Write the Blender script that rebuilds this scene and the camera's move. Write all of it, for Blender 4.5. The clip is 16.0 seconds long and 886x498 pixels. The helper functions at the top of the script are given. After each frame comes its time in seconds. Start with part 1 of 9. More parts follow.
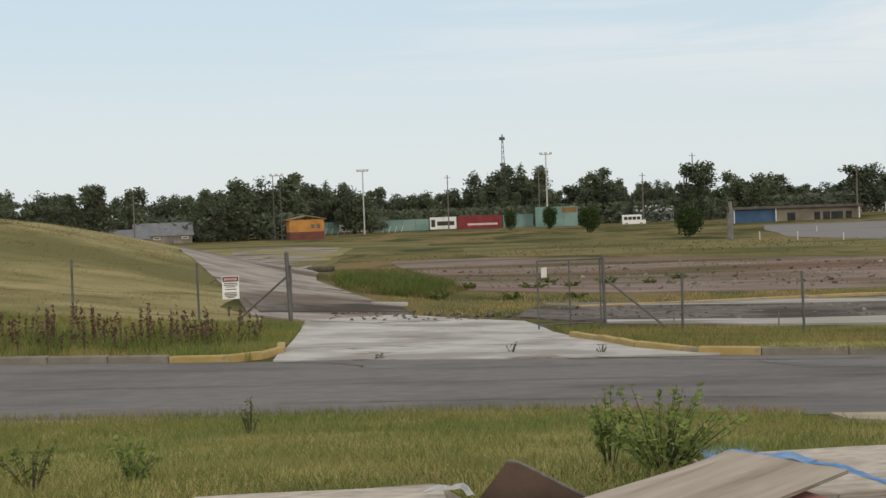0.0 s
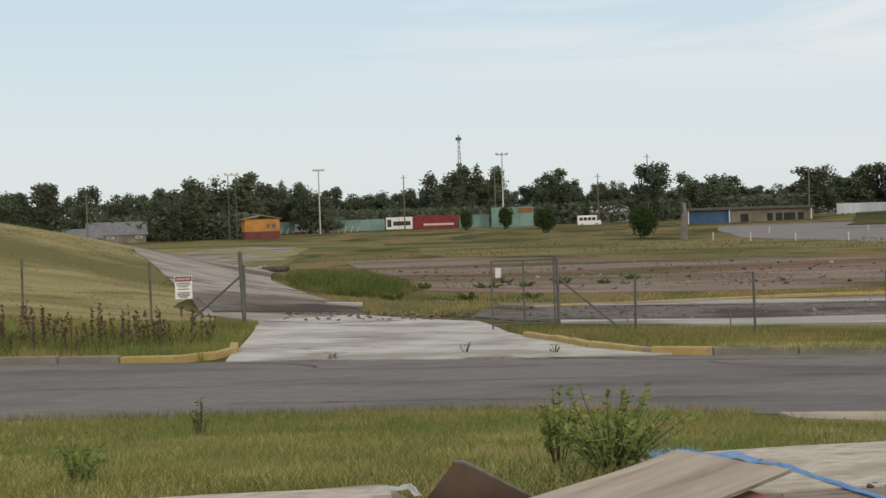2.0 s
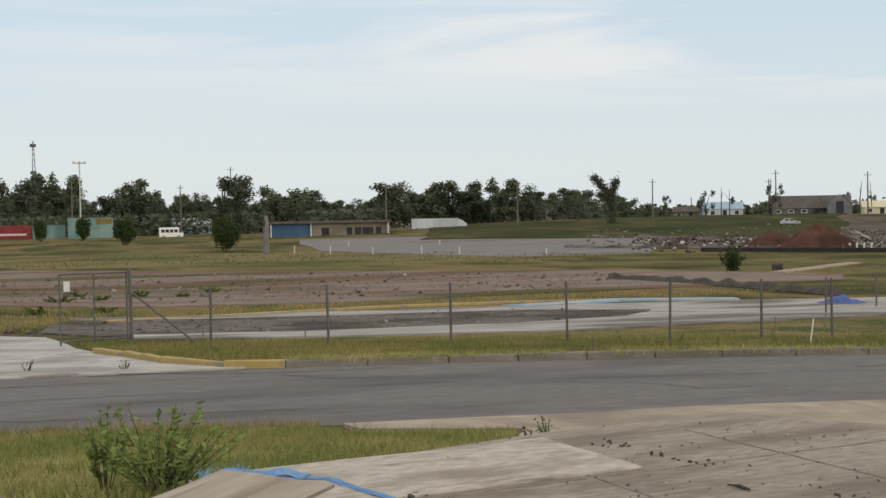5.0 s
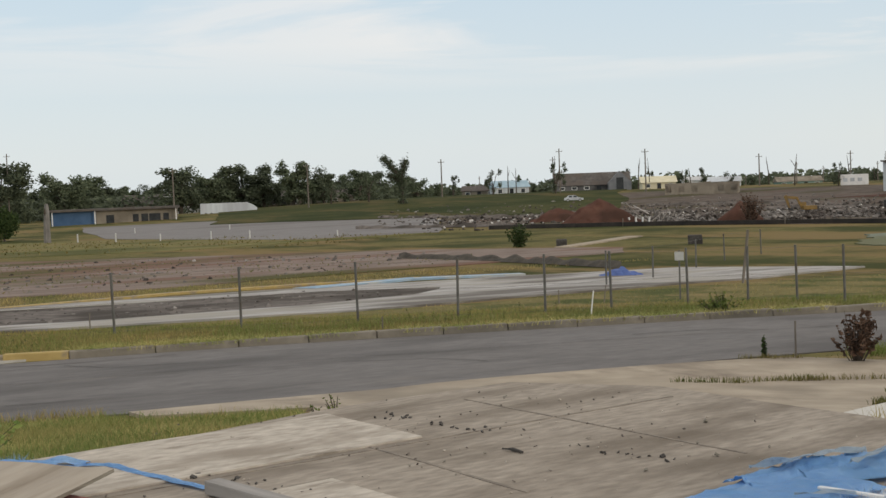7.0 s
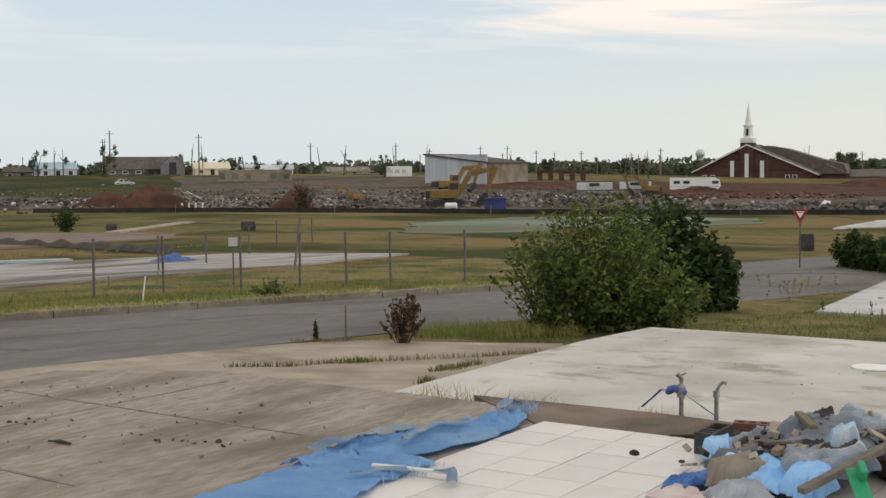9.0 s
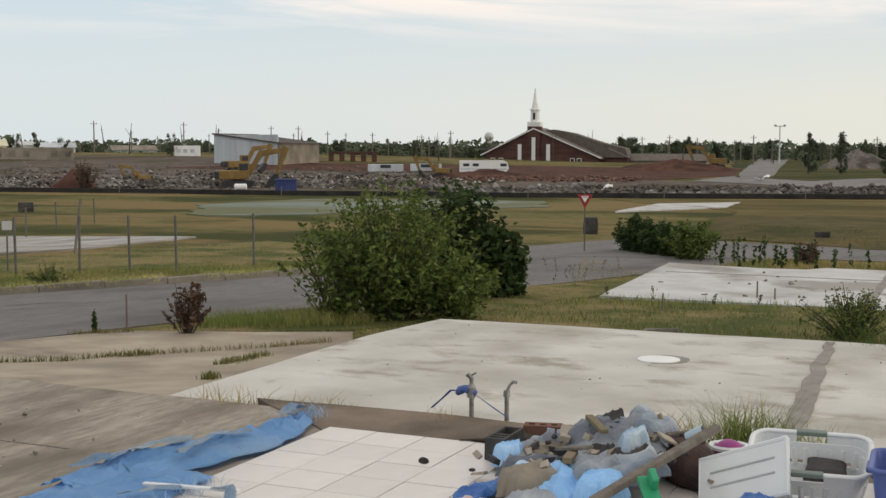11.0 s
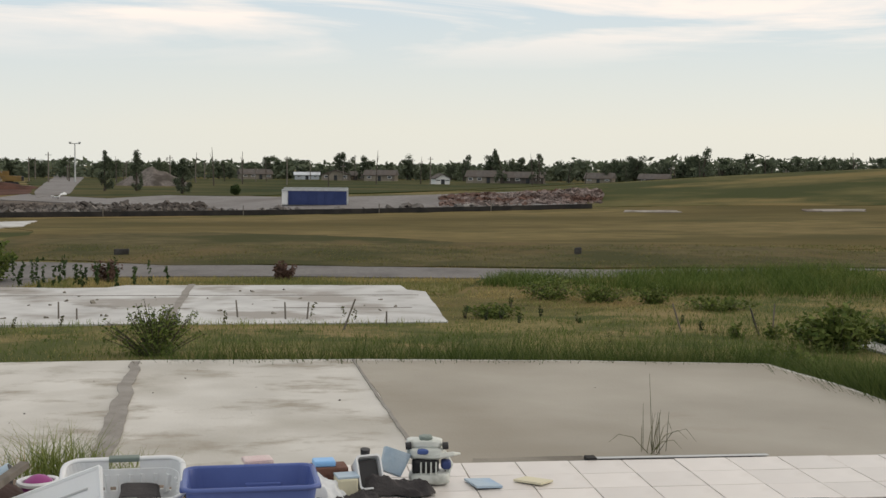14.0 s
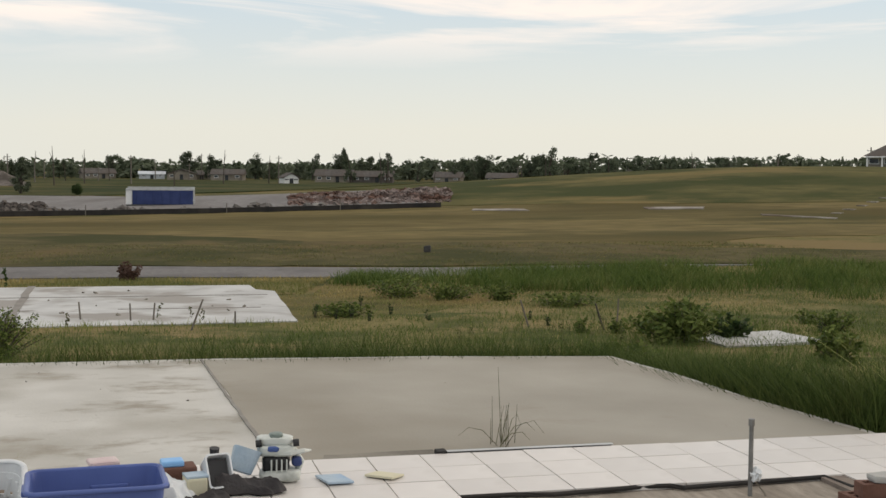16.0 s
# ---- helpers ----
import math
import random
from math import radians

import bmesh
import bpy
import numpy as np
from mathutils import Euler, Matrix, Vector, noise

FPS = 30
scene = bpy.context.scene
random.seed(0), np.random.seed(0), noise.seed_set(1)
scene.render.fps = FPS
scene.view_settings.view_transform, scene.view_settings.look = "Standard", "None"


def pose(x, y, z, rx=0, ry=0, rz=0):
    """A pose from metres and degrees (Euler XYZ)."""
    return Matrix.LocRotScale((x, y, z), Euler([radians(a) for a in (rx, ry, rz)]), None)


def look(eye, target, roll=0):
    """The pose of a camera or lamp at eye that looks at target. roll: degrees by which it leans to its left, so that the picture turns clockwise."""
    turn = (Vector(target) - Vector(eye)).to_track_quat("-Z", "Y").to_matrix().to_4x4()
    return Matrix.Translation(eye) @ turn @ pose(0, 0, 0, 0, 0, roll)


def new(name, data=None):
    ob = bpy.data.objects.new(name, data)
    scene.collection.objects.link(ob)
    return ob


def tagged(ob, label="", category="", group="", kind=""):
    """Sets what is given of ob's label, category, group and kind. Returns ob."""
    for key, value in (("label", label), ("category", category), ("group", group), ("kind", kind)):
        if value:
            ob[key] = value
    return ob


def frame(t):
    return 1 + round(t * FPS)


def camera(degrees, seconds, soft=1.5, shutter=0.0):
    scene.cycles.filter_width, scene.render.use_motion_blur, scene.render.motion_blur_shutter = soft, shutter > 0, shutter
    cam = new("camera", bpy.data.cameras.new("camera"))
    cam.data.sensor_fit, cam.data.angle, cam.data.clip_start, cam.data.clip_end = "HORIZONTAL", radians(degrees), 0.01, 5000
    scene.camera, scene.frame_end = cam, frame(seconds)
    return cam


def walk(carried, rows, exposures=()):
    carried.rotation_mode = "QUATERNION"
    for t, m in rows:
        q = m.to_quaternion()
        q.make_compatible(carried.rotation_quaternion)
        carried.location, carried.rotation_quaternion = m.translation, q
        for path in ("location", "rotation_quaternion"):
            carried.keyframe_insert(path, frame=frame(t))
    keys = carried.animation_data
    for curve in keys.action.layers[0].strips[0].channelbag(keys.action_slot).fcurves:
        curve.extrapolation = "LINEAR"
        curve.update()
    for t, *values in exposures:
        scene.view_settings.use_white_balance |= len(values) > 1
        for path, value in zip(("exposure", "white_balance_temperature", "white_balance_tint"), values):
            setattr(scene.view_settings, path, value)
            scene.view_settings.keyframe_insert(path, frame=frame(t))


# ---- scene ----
cam = camera(38.42, 16.0)


def aim(x, y, z, yaw, pitch, lean):
    """The pose of the camera: yaw to the left from +y, pitch up, lean to its left, in degrees."""
    return pose(x, y, z, 90 + pitch, 0, yaw) @ pose(0, 0, 0, 0, 0, lean)


PATH = [
    (0.0, aim(-0.000, -0.000, 1.600, 2.10, -1.66, -2.00)),
    (0.5, aim(0.015, -0.075, 1.608, 5.50, -1.57, -1.76)),
    (1.0, aim(0.024, -0.068, 1.607, 5.39, -1.45, -1.41)),
    (1.5, aim(0.039, -0.046, 1.603, 3.38, -1.34, -1.49)),
    (2.0, aim(0.050, 0.012, 1.599, 0.13, -1.72, -1.81)),
    (2.5, aim(0.060, 0.056, 1.590, -2.93, -2.27, -1.29)),
    (3.0, aim(0.054, 0.082, 1.590, -7.09, -2.94, -1.88)),
    (3.5, aim(0.068, 0.145, 1.587, -8.85, -2.82, -1.79)),
    (4.0, aim(0.122, 0.150, 1.587, -7.76, -2.51, -2.11)),
    (4.5, aim(0.229, 0.162, 1.596, -13.12, -2.27, -1.11)),
    (5.0, aim(0.286, 0.153, 1.600, -18.47, -1.60, -0.98)),
    (5.2, aim(0.299, 0.138, 1.597, -20.11, -1.54, -1.61)),
    (7.3, aim(0.328, -0.023, 1.568, -29.26, -2.95, -2.17)),
    (7.5, aim(0.339, -0.015, 1.561, -30.40, -3.16, -2.22)),
    (8.0, aim(0.300, -0.077, 1.561, -33.74, -3.57, -1.61)),
    (8.5, aim(0.329, 0.026, 1.560, -41.74, -3.65, -0.68)),
    (9.0, aim(0.380, 0.114, 1.541, -47.75, -3.74, -0.51)),
    (9.2, aim(0.394, 0.138, 1.528, -50.07, -3.88, -0.49)),
    (11.3, aim(0.712, 0.357, 1.621, -60.08, -4.50, 0.63)),
    (11.5, aim(0.726, 0.396, 1.622, -62.98, -4.16, 0.83)),
    (12.0, aim(0.791, 0.457, 1.629, -70.06, -3.72, 0.18)),
    (12.5, aim(0.828, 0.438, 1.629, -74.56, -3.93, 0.46)),
    (13.0, aim(0.828, 0.417, 1.630, -78.95, -4.00, 0.46)),
    (13.5, aim(0.859, 0.400, 1.625, -83.50, -3.95, 0.12)),
    (14.0, aim(0.808, 0.379, 1.633, -88.06, -3.67, 0.51)),
    (14.5, aim(0.773, 0.366, 1.637, -92.65, -3.42, -0.15)),
    (15.0, aim(0.773, 0.367, 1.633, -96.80, -3.20, 0.33)),
    (15.5, aim(0.758, 0.364, 1.634, -99.61, -3.14, 0.55)),
    (16.0, aim(0.789, 0.378, 1.616, -94.84, -3.65, 0.50)),
]
walk(cam, PATH)

# ---- sky and sun ----
SUN_BEARING, SUN_HEIGHT = 160.0, 8.0
world = bpy.data.worlds.new("world")
scene.world = world
world.use_nodes = True
wn, wl = world.node_tree.nodes, world.node_tree.links
wn.clear()


def wnode(kind, **values):
    n = wn.new(kind)
    for k, v in values.items():
        n.inputs[k].default_value = v
    return n


w_coord = wn.new("ShaderNodeTexCoord")
w_sky = wn.new("ShaderNodeTexSky")
w_sky.sky_type = "NISHITA"
w_sky.sun_disc = False
w_sky.sun_elevation = radians(SUN_HEIGHT)
w_sky.sun_rotation = radians(SUN_BEARING)
w_sky.altitude, w_sky.air_density, w_sky.dust_density, w_sky.ozone_density = 350, 1.0, 2.0, 1.0
w_gain = wn.new("ShaderNodeMixRGB")
w_gain.blend_type = "MULTIPLY"
w_gain.inputs[0].default_value = 1.0
w_gain.inputs[2].default_value = (1.0, 1.0, 1.0, 1)
wl.new(w_sky.outputs[0], w_gain.inputs[1])
# thin high haze veils the whole sky, whiter low down, and streaks of cloud lie on it
w_split = wn.new("ShaderNodeSeparateXYZ")
wl.new(w_coord.outputs["Generated"], w_split.inputs[0])
w_low = wn.new("ShaderNodeMapRange")
w_low.inputs[1].default_value, w_low.inputs[2].default_value = 0.0, 0.45
w_low.inputs[3].default_value, w_low.inputs[4].default_value = 0.88, 0.80
wl.new(w_split.outputs[2], w_low.inputs[0])
w_warm = wn.new("ShaderNodeVectorMath")
w_warm.operation = "DOT_PRODUCT"
w_warm.inputs[1].default_value = (math.sin(radians(SUN_BEARING)), math.cos(radians(SUN_BEARING)), 0)
wl.new(w_coord.outputs["Generated"], w_warm.inputs[0])
w_side = wn.new("ShaderNodeValToRGB")
w_side.color_ramp.elements[0].position, w_side.color_ramp.elements[0].color = -0.0, (7.8, 8.4, 8.6, 1)
w_side.color_ramp.elements[1].position, w_side.color_ramp.elements[1].color = 1.0, (8.95, 8.8, 7.85, 1)
w_shift = wn.new("ShaderNodeMapRange")
w_shift.inputs[1].default_value, w_shift.inputs[2].default_value = -0.5, 0.15
wl.new(w_warm.outputs["Value"], w_shift.inputs[0])
wl.new(w_shift.outputs[0], w_side.inputs[0])
# the veil is warm near the skyline on the sun's side and a cool blue higher up
w_up = wn.new("ShaderNodeMapRange")
w_up.inputs[1].default_value, w_up.inputs[2].default_value = 0.03, 0.15
wl.new(w_split.outputs[2], w_up.inputs[0])
w_veil = wn.new("ShaderNodeMixRGB")
w_veil.inputs[2].default_value = (6.55, 7.8, 8.8, 1)
wl.new(w_up.outputs[0], w_veil.inputs[0])
wl.new(w_side.outputs[0], w_veil.inputs[1])
# overhead, out of view, a brighter cloud lid is added to light the ground
w_top = wn.new("ShaderNodeMapRange")
w_top.inputs[1].default_value, w_top.inputs[2].default_value = 0.30, 0.60
wl.new(w_split.outputs[2], w_top.inputs[0])
w_lid = wn.new("ShaderNodeMixRGB")
w_lid.inputs[2].default_value = (11.6, 11.2, 10.5, 1)
wl.new(w_top.outputs[0], w_lid.inputs[0])
wl.new(w_veil.outputs[0], w_lid.inputs[1])
w_mix = wn.new("ShaderNodeMixRGB")
wl.new(w_low.outputs[0], w_mix.inputs[0])
wl.new(w_gain.outputs[0], w_mix.inputs[1])
wl.new(w_lid.outputs[0], w_mix.inputs[2])
w_map = wn.new("ShaderNodeMapping")
w_map.inputs["Scale"].default_value = (1.7, 1.7, 17.0)
w_map.inputs["Location"].default_value = (0.35, 0.1, 0.62)
wl.new(w_coord.outputs["Generated"], w_map.inputs[0])
w_noise = wnode("ShaderNodeTexNoise", Scale=1.3, Detail=7.0, Roughness=0.55, Distortion=0.6)
wl.new(w_map.outputs[0], w_noise.inputs["Vector"])
w_streak = wn.new("ShaderNodeValToRGB")
w_streak.color_ramp.elements[0].position, w_streak.color_ramp.elements[0].color = 0.47, (0, 0, 0, 1)
w_streak.color_ramp.elements[1].position, w_streak.color_ramp.elements[1].color = 0.58, (1, 1, 1, 1)
wl.new(w_noise.outputs[0], w_streak.inputs[0])
w_high = wn.new("ShaderNodeMapRange")
w_high.inputs[1].default_value, w_high.inputs[2].default_value = 0.075, 0.115
w_high.inputs[4].default_value = 1.0
wl.new(w_split.outputs[2], w_high.inputs[0])
w_amount = wn.new("ShaderNodeMath")
w_amount.operation = "MULTIPLY"
wl.new(w_streak.outputs[0], w_amount.inputs[0])
wl.new(w_high.outputs[0], w_amount.inputs[1])
# the streaks thicken towards the sun
w_near = wn.new("ShaderNodeMapRange")
w_near.inputs[1].default_value, w_near.inputs[2].default_value = -1.05, -0.2
wl.new(w_warm.outputs["Value"], w_near.inputs[0])
w_part = wn.new("ShaderNodeMath")
w_part.operation = "MULTIPLY"
wl.new(w_amount.outputs[0], w_part.inputs[0])
wl.new(w_near.outputs[0], w_part.inputs[1])
w_cloud = wn.new("ShaderNodeMixRGB")
w_cloud.inputs[2].default_value = (10.5, 9.4, 8.5, 1)
wl.new(w_part.outputs[0], w_cloud.inputs[0])
wl.new(w_mix.outputs[0], w_cloud.inputs[1])
w_back = wn.new("ShaderNodeBackground")
w_back.inputs[1].default_value = 0.1
wl.new(w_cloud.outputs[0], w_back.inputs[0])
w_out = wn.new("ShaderNodeOutputWorld")
wl.new(w_back.outputs[0], w_out.inputs[0])

sun = new("sun", bpy.data.lights.new("sun", "SUN"))
sun.data.energy, sun.data.angle, sun.data.color = 0.9, radians(12), (1.0, 0.88, 0.72)
sb, sh = radians(SUN_BEARING), radians(SUN_HEIGHT)
sun.matrix_world = look((0, 0, 60), Vector((0, 0, 60)) - Vector((math.sin(sb) * math.cos(sh), math.cos(sb) * math.cos(sh), math.sin(sh))))

# ---- materials ----
def surf(name, low, high, scale=3.0, patch=None, patch_scale=0.3, patch_at=(0.45, 0.62), rough=0.9, bump=0.25, stretch=(1, 1, 1),
         fine=40.0, metal=0.0, vary=0.0, island=0.0, spread=(0.3, 0.7), turn=0.0, stain=None, gloss=0.3):
    """A weathered surface: grain between two colours, stains of a third, and fine relief."""
    m = bpy.data.materials.new(name)
    m.use_nodes = True
    nt = m.node_tree
    n, l = nt.nodes, nt.links
    b = n["Principled BSDF"]
    co = n.new("ShaderNodeTexCoord")
    mp = n.new("ShaderNodeMapping")
    mp.inputs["Scale"].default_value = stretch
    mp.inputs["Rotation"].default_value = (0, 0, radians(turn))
    l.new(co.outputs["Object"], mp.inputs[0])
    grain = n.new("ShaderNodeTexNoise")
    grain.inputs["Scale"].default_value, grain.inputs["Detail"].default_value = scale, 8
    l.new(mp.outputs[0], grain.inputs["Vector"])
    ramp = n.new("ShaderNodeValToRGB")
    ramp.color_ramp.elements[0].position, ramp.color_ramp.elements[1].position = spread
    ramp.color_ramp.elements[0].color, ramp.color_ramp.elements[1].color = (*low, 1), (*high, 1)
    l.new(grain.outputs[0], ramp.inputs[0])
    out = ramp.outputs[0]
    if patch:
        big = n.new("ShaderNodeTexNoise")
        big.inputs["Scale"].default_value, big.inputs["Detail"].default_value = patch_scale, 7
        l.new(mp.outputs[0], big.inputs["Vector"])
        br = n.new("ShaderNodeValToRGB")
        br.color_ramp.elements[0].position, br.color_ramp.elements[1].position = patch_at
        l.new(big.outputs[0], br.inputs[0])
        mx = n.new("ShaderNodeMixRGB")
        mx.inputs[2].default_value = (*patch, 1)
        l.new(br.outputs[0], mx.inputs[0])
        l.new(out, mx.inputs[1])
        out = mx.outputs[0]
    if stain:
        # a second set of stains: colour, size, limits and stretch of their own
        mp2 = n.new("ShaderNodeMapping")
        mp2.inputs["Scale"].default_value = stain[3]
        mp2.inputs["Rotation"].default_value = (0, 0, radians(turn))
        mp2.inputs["Location"].default_value = (3.7, 1.9, 0.4)
        l.new(co.outputs["Object"], mp2.inputs[0])
        sn = n.new("ShaderNodeTexNoise")
        sn.inputs["Scale"].default_value, sn.inputs["Detail"].default_value, sn.inputs["Roughness"].default_value = stain[1], 9, 0.65
        l.new(mp2.outputs[0], sn.inputs["Vector"])
        sr = n.new("ShaderNodeValToRGB")
        sr.color_ramp.elements[0].position, sr.color_ramp.elements[1].position = stain[2]
        l.new(sn.outputs[0], sr.inputs[0])
        sx = n.new("ShaderNodeMixRGB")
        sx.inputs[2].default_value = (*stain[0], 1)
        l.new(sr.outputs[0], sx.inputs[0])
        l.new(out, sx.inputs[1])
        out = sx.outputs[0]
    if vary or island:
        hs = n.new("ShaderNodeHueSaturation")
        if vary:
            src = n.new("ShaderNodeObjectInfo").outputs["Random"]
        else:
            src = n.new("ShaderNodeNewGeometry").outputs["Random Per Island"]
        mr = n.new("ShaderNodeMapRange")
        mr.inputs[3].default_value, mr.inputs[4].default_value = 1 - (vary or island), 1 + (vary or island)
        l.new(src, mr.inputs[0])
        l.new(mr.outputs[0], hs.inputs["Value"])
        l.new(out, hs.inputs["Color"])
        out = hs.outputs[0]
    l.new(out, b.inputs["Base Color"])
    b.inputs["Roughness"].default_value, b.inputs["Metallic"].default_value = rough, metal
    b.inputs["Specular IOR Level"].default_value = gloss
    if bump:
        fn = n.new("ShaderNodeTexNoise")
        fn.inputs["Scale"].default_value, fn.inputs["Detail"].default_value = fine, 6
        l.new(mp.outputs[0], fn.inputs["Vector"])
        bp = n.new("ShaderNodeBump")
        bp.inputs["Strength"].default_value, bp.inputs["Distance"].default_value = bump, 0.02
        l.new(fn.outputs[0], bp.inputs["Height"])
        l.new(bp.outputs[0], b.inputs["Normal"])
    return m


def leafy(name, low, high, rough=0.6, low2=None, high2=None, size=0.3, at=(0.45, 0.58)):
    """Leaves or blades: colour varies from piece to piece and in wide patches, and some light passes through."""
    m = bpy.data.materials.new(name)
    m.use_nodes = True
    n, l = m.node_tree.nodes, m.node_tree.links
    b = n["Principled BSDF"]
    ge = n.new("ShaderNodeNewGeometry")
    ramp = n.new("ShaderNodeValToRGB")
    ramp.color_ramp.elements[0].color, ramp.color_ramp.elements[1].color = (*low, 1), (*high, 1)
    l.new(ge.outputs["Random Per Island"], ramp.inputs[0])
    out = ramp.outputs[0]
    if low2:
        co = n.new("ShaderNodeTexCoord")
        big = n.new("ShaderNodeTexNoise")
        big.inputs["Scale"].default_value, big.inputs["Detail"].default_value = size, 6
        l.new(co.outputs["Object"], big.inputs["Vector"])
        br = n.new("ShaderNodeValToRGB")
        br.color_ramp.elements[0].position, br.color_ramp.elements[1].position = at
        l.new(big.outputs[0], br.inputs[0])
        ramp2 = n.new("ShaderNodeValToRGB")
        ramp2.color_ramp.elements[0].color, ramp2.color_ramp.elements[1].color = (*low2, 1), (*high2, 1)
        l.new(ge.outputs["Random Per Island"], ramp2.inputs[0])
        mx = n.new("ShaderNodeMixRGB")
        l.new(br.outputs[0], mx.inputs[0])
        l.new(out, mx.inputs[1])
        l.new(ramp2.outputs[0], mx.inputs[2])
        out = mx.outputs[0]
    l.new(out, b.inputs["Base Color"])
    b.inputs["Roughness"].default_value = rough
    b.inputs["Specular IOR Level"].default_value = 0.08
    tr = n.new("ShaderNodeBsdfTranslucent")
    l.new(out, tr.inputs[0])
    ms = n.new("ShaderNodeMixShader")
    ms.inputs[0].default_value = 0.25
    l.new(b.outputs[0], ms.inputs[1])
    l.new(tr.outputs[0], ms.inputs[2])
    l.new(ms.outputs[0], n["Material Output"].inputs[0])
    return m


GRASS = surf("grass_ground", (0.09, 0.088, 0.034), (0.175, 0.148, 0.062), 1.6, (0.052, 0.058, 0.02), 0.09, (0.44, 0.58), bump=0.7, fine=12, stain=((0.18, 0.135, 0.062), 0.10, (0.50, 0.58), (1, 0.35, 1)), gloss=0.03)
HILL = surf("hill_grass", (0.20, 0.178, 0.085), (0.315, 0.275, 0.14), 0.9, (0.135, 0.13, 0.056), 0.14, (0.46, 0.62), bump=0.9, fine=9, stretch=(0.35, 1, 1.2), stain=((0.14, 0.13, 0.058), 0.6, (0.50, 0.64), (0.16, 1.3, 3)), gloss=0.03)
GOLD = surf("dry_grass", (0.114, 0.091, 0.04), (0.18, 0.143, 0.063), 0.9, (0.088, 0.072, 0.028), 0.06, (0.48, 0.64), bump=0.6, fine=10, stretch=(1, 0.5, 1), stain=((0.072, 0.066, 0.026), 0.10, (0.52, 0.64), (1.4, 0.5, 1)), gloss=0.03)
MEADOW = surf("meadow_grass", (0.115, 0.112, 0.046), (0.205, 0.182, 0.078), 1.0, (0.085, 0.09, 0.034), 0.1, (0.45, 0.6), bump=0.6, fine=10, stretch=(0.5, 1, 1), stain=((0.19, 0.15, 0.075), 0.12, (0.52, 0.64), (0.3, 1.4, 1)), gloss=0.03)
DIRT = surf("bare_earth", (0.075, 0.062, 0.053), (0.155, 0.13, 0.112), 0.9, (0.07, 0.066, 0.035), 0.10, (0.50, 0.62), bump=0.6, fine=8, stretch=(0.35, 1, 1), stain=((0.115, 0.075, 0.06), 0.12, (0.54, 0.64), (0.3, 1.2, 1)), gloss=0.03)
LOT_DIRT = surf("lot_earth", (0.15, 0.12, 0.104), (0.27, 0.222, 0.194), 1.1, (0.088, 0.084, 0.037), 0.09, (0.50, 0.60), bump=0.6, fine=8, stretch=(0.3, 1.1, 1), stain=((0.17, 0.105, 0.083), 0.22, (0.5, 0.62), (0.25, 1.2, 1)), gloss=0.03)
OLD_STRIP = surf("worn_pale_concrete", (0.21, 0.20, 0.19), (0.43, 0.42, 0.41), 1.3, (0.13, 0.118, 0.105), 0.35, (0.50, 0.60), bump=0.3, stretch=(0.35, 1.2, 1), stain=((0.30, 0.285, 0.25), 0.5, (0.5, 0.62), (0.3, 1.4, 1)))
BANK_GREEN = surf("green_bank_grass", (0.036, 0.042, 0.015), (0.078, 0.078, 0.028), 0.5, (0.03, 0.04, 0.013), 0.04, (0.44, 0.58), bump=0.7, fine=6, stain=((0.10, 0.082, 0.035), 0.05, (0.52, 0.62), (1, 0.4, 1)), gloss=0.03)
TURF = surf("gold_turf", (0.128, 0.115, 0.050), (0.214, 0.186, 0.086), 5.0, (0.080, 0.092, 0.036), 0.35, (0.43, 0.58), bump=0.9, fine=45, stain=((0.235, 0.185, 0.095), 0.5, (0.52, 0.64), (1, 0.6, 1)), gloss=0.02)
REDDIRT = surf("red_earth", (0.072, 0.036, 0.028), (0.125, 0.068, 0.052), 1.2, (0.055, 0.032, 0.025), 0.3, bump=0.6, fine=6, gloss=0.03)
MUD = surf("dark_gravel", (0.09, 0.08, 0.075), (0.2, 0.18, 0.165), 2.0, (0.07, 0.062, 0.055), 0.3, (0.45, 0.6), bump=0.5, fine=15, gloss=0.03)
ASPHALT = surf("asphalt", (0.118, 0.111, 0.109), (0.168, 0.159, 0.154), 5.0, (0.085, 0.079, 0.077), 0.45, (0.48, 0.70), rough=0.85, bump=0.3, fine=60, stretch=(0.5, 1.1, 1), stain=((0.165, 0.152, 0.14), 0.6, (0.58, 0.78), (0.4, 1.3, 1)))
LOT = surf("old_car_park", (0.145, 0.136, 0.134), (0.20, 0.19, 0.186), 1.0, (0.11, 0.10, 0.092), 0.08, (0.5, 0.7), bump=0.2, stretch=(0.4, 1.4, 1))
APRON = surf("drive_concrete", (0.35, 0.345, 0.33), (0.49, 0.485, 0.465), 1.6, (0.27, 0.255, 0.235), 0.5, (0.48, 0.64), bump=0.2, stretch=(0.8, 1, 1), stain=((0.19, 0.168, 0.148), 0.8, (0.56, 0.66), (0.6, 1.2, 1)))
TAN = surf("tan_concrete", (0.28, 0.235, 0.18), (0.40, 0.345, 0.27), 1.4, (0.23, 0.195, 0.15), 0.5, (0.5, 0.68), bump=0.2, stain=((0.19, 0.155, 0.12), 0.7, (0.54, 0.7), (1, 0.5, 1)))
WHITE_SLAB = surf("pale_concrete", (0.425, 0.412, 0.378), (0.565, 0.552, 0.518), 1.3, (0.35, 0.332, 0.29), 0.6, (0.52, 0.68), rough=0.75, bump=0.15, stain=((0.29, 0.265, 0.22), 2.3, (0.53, 0.66), (1, 0.6, 1)))
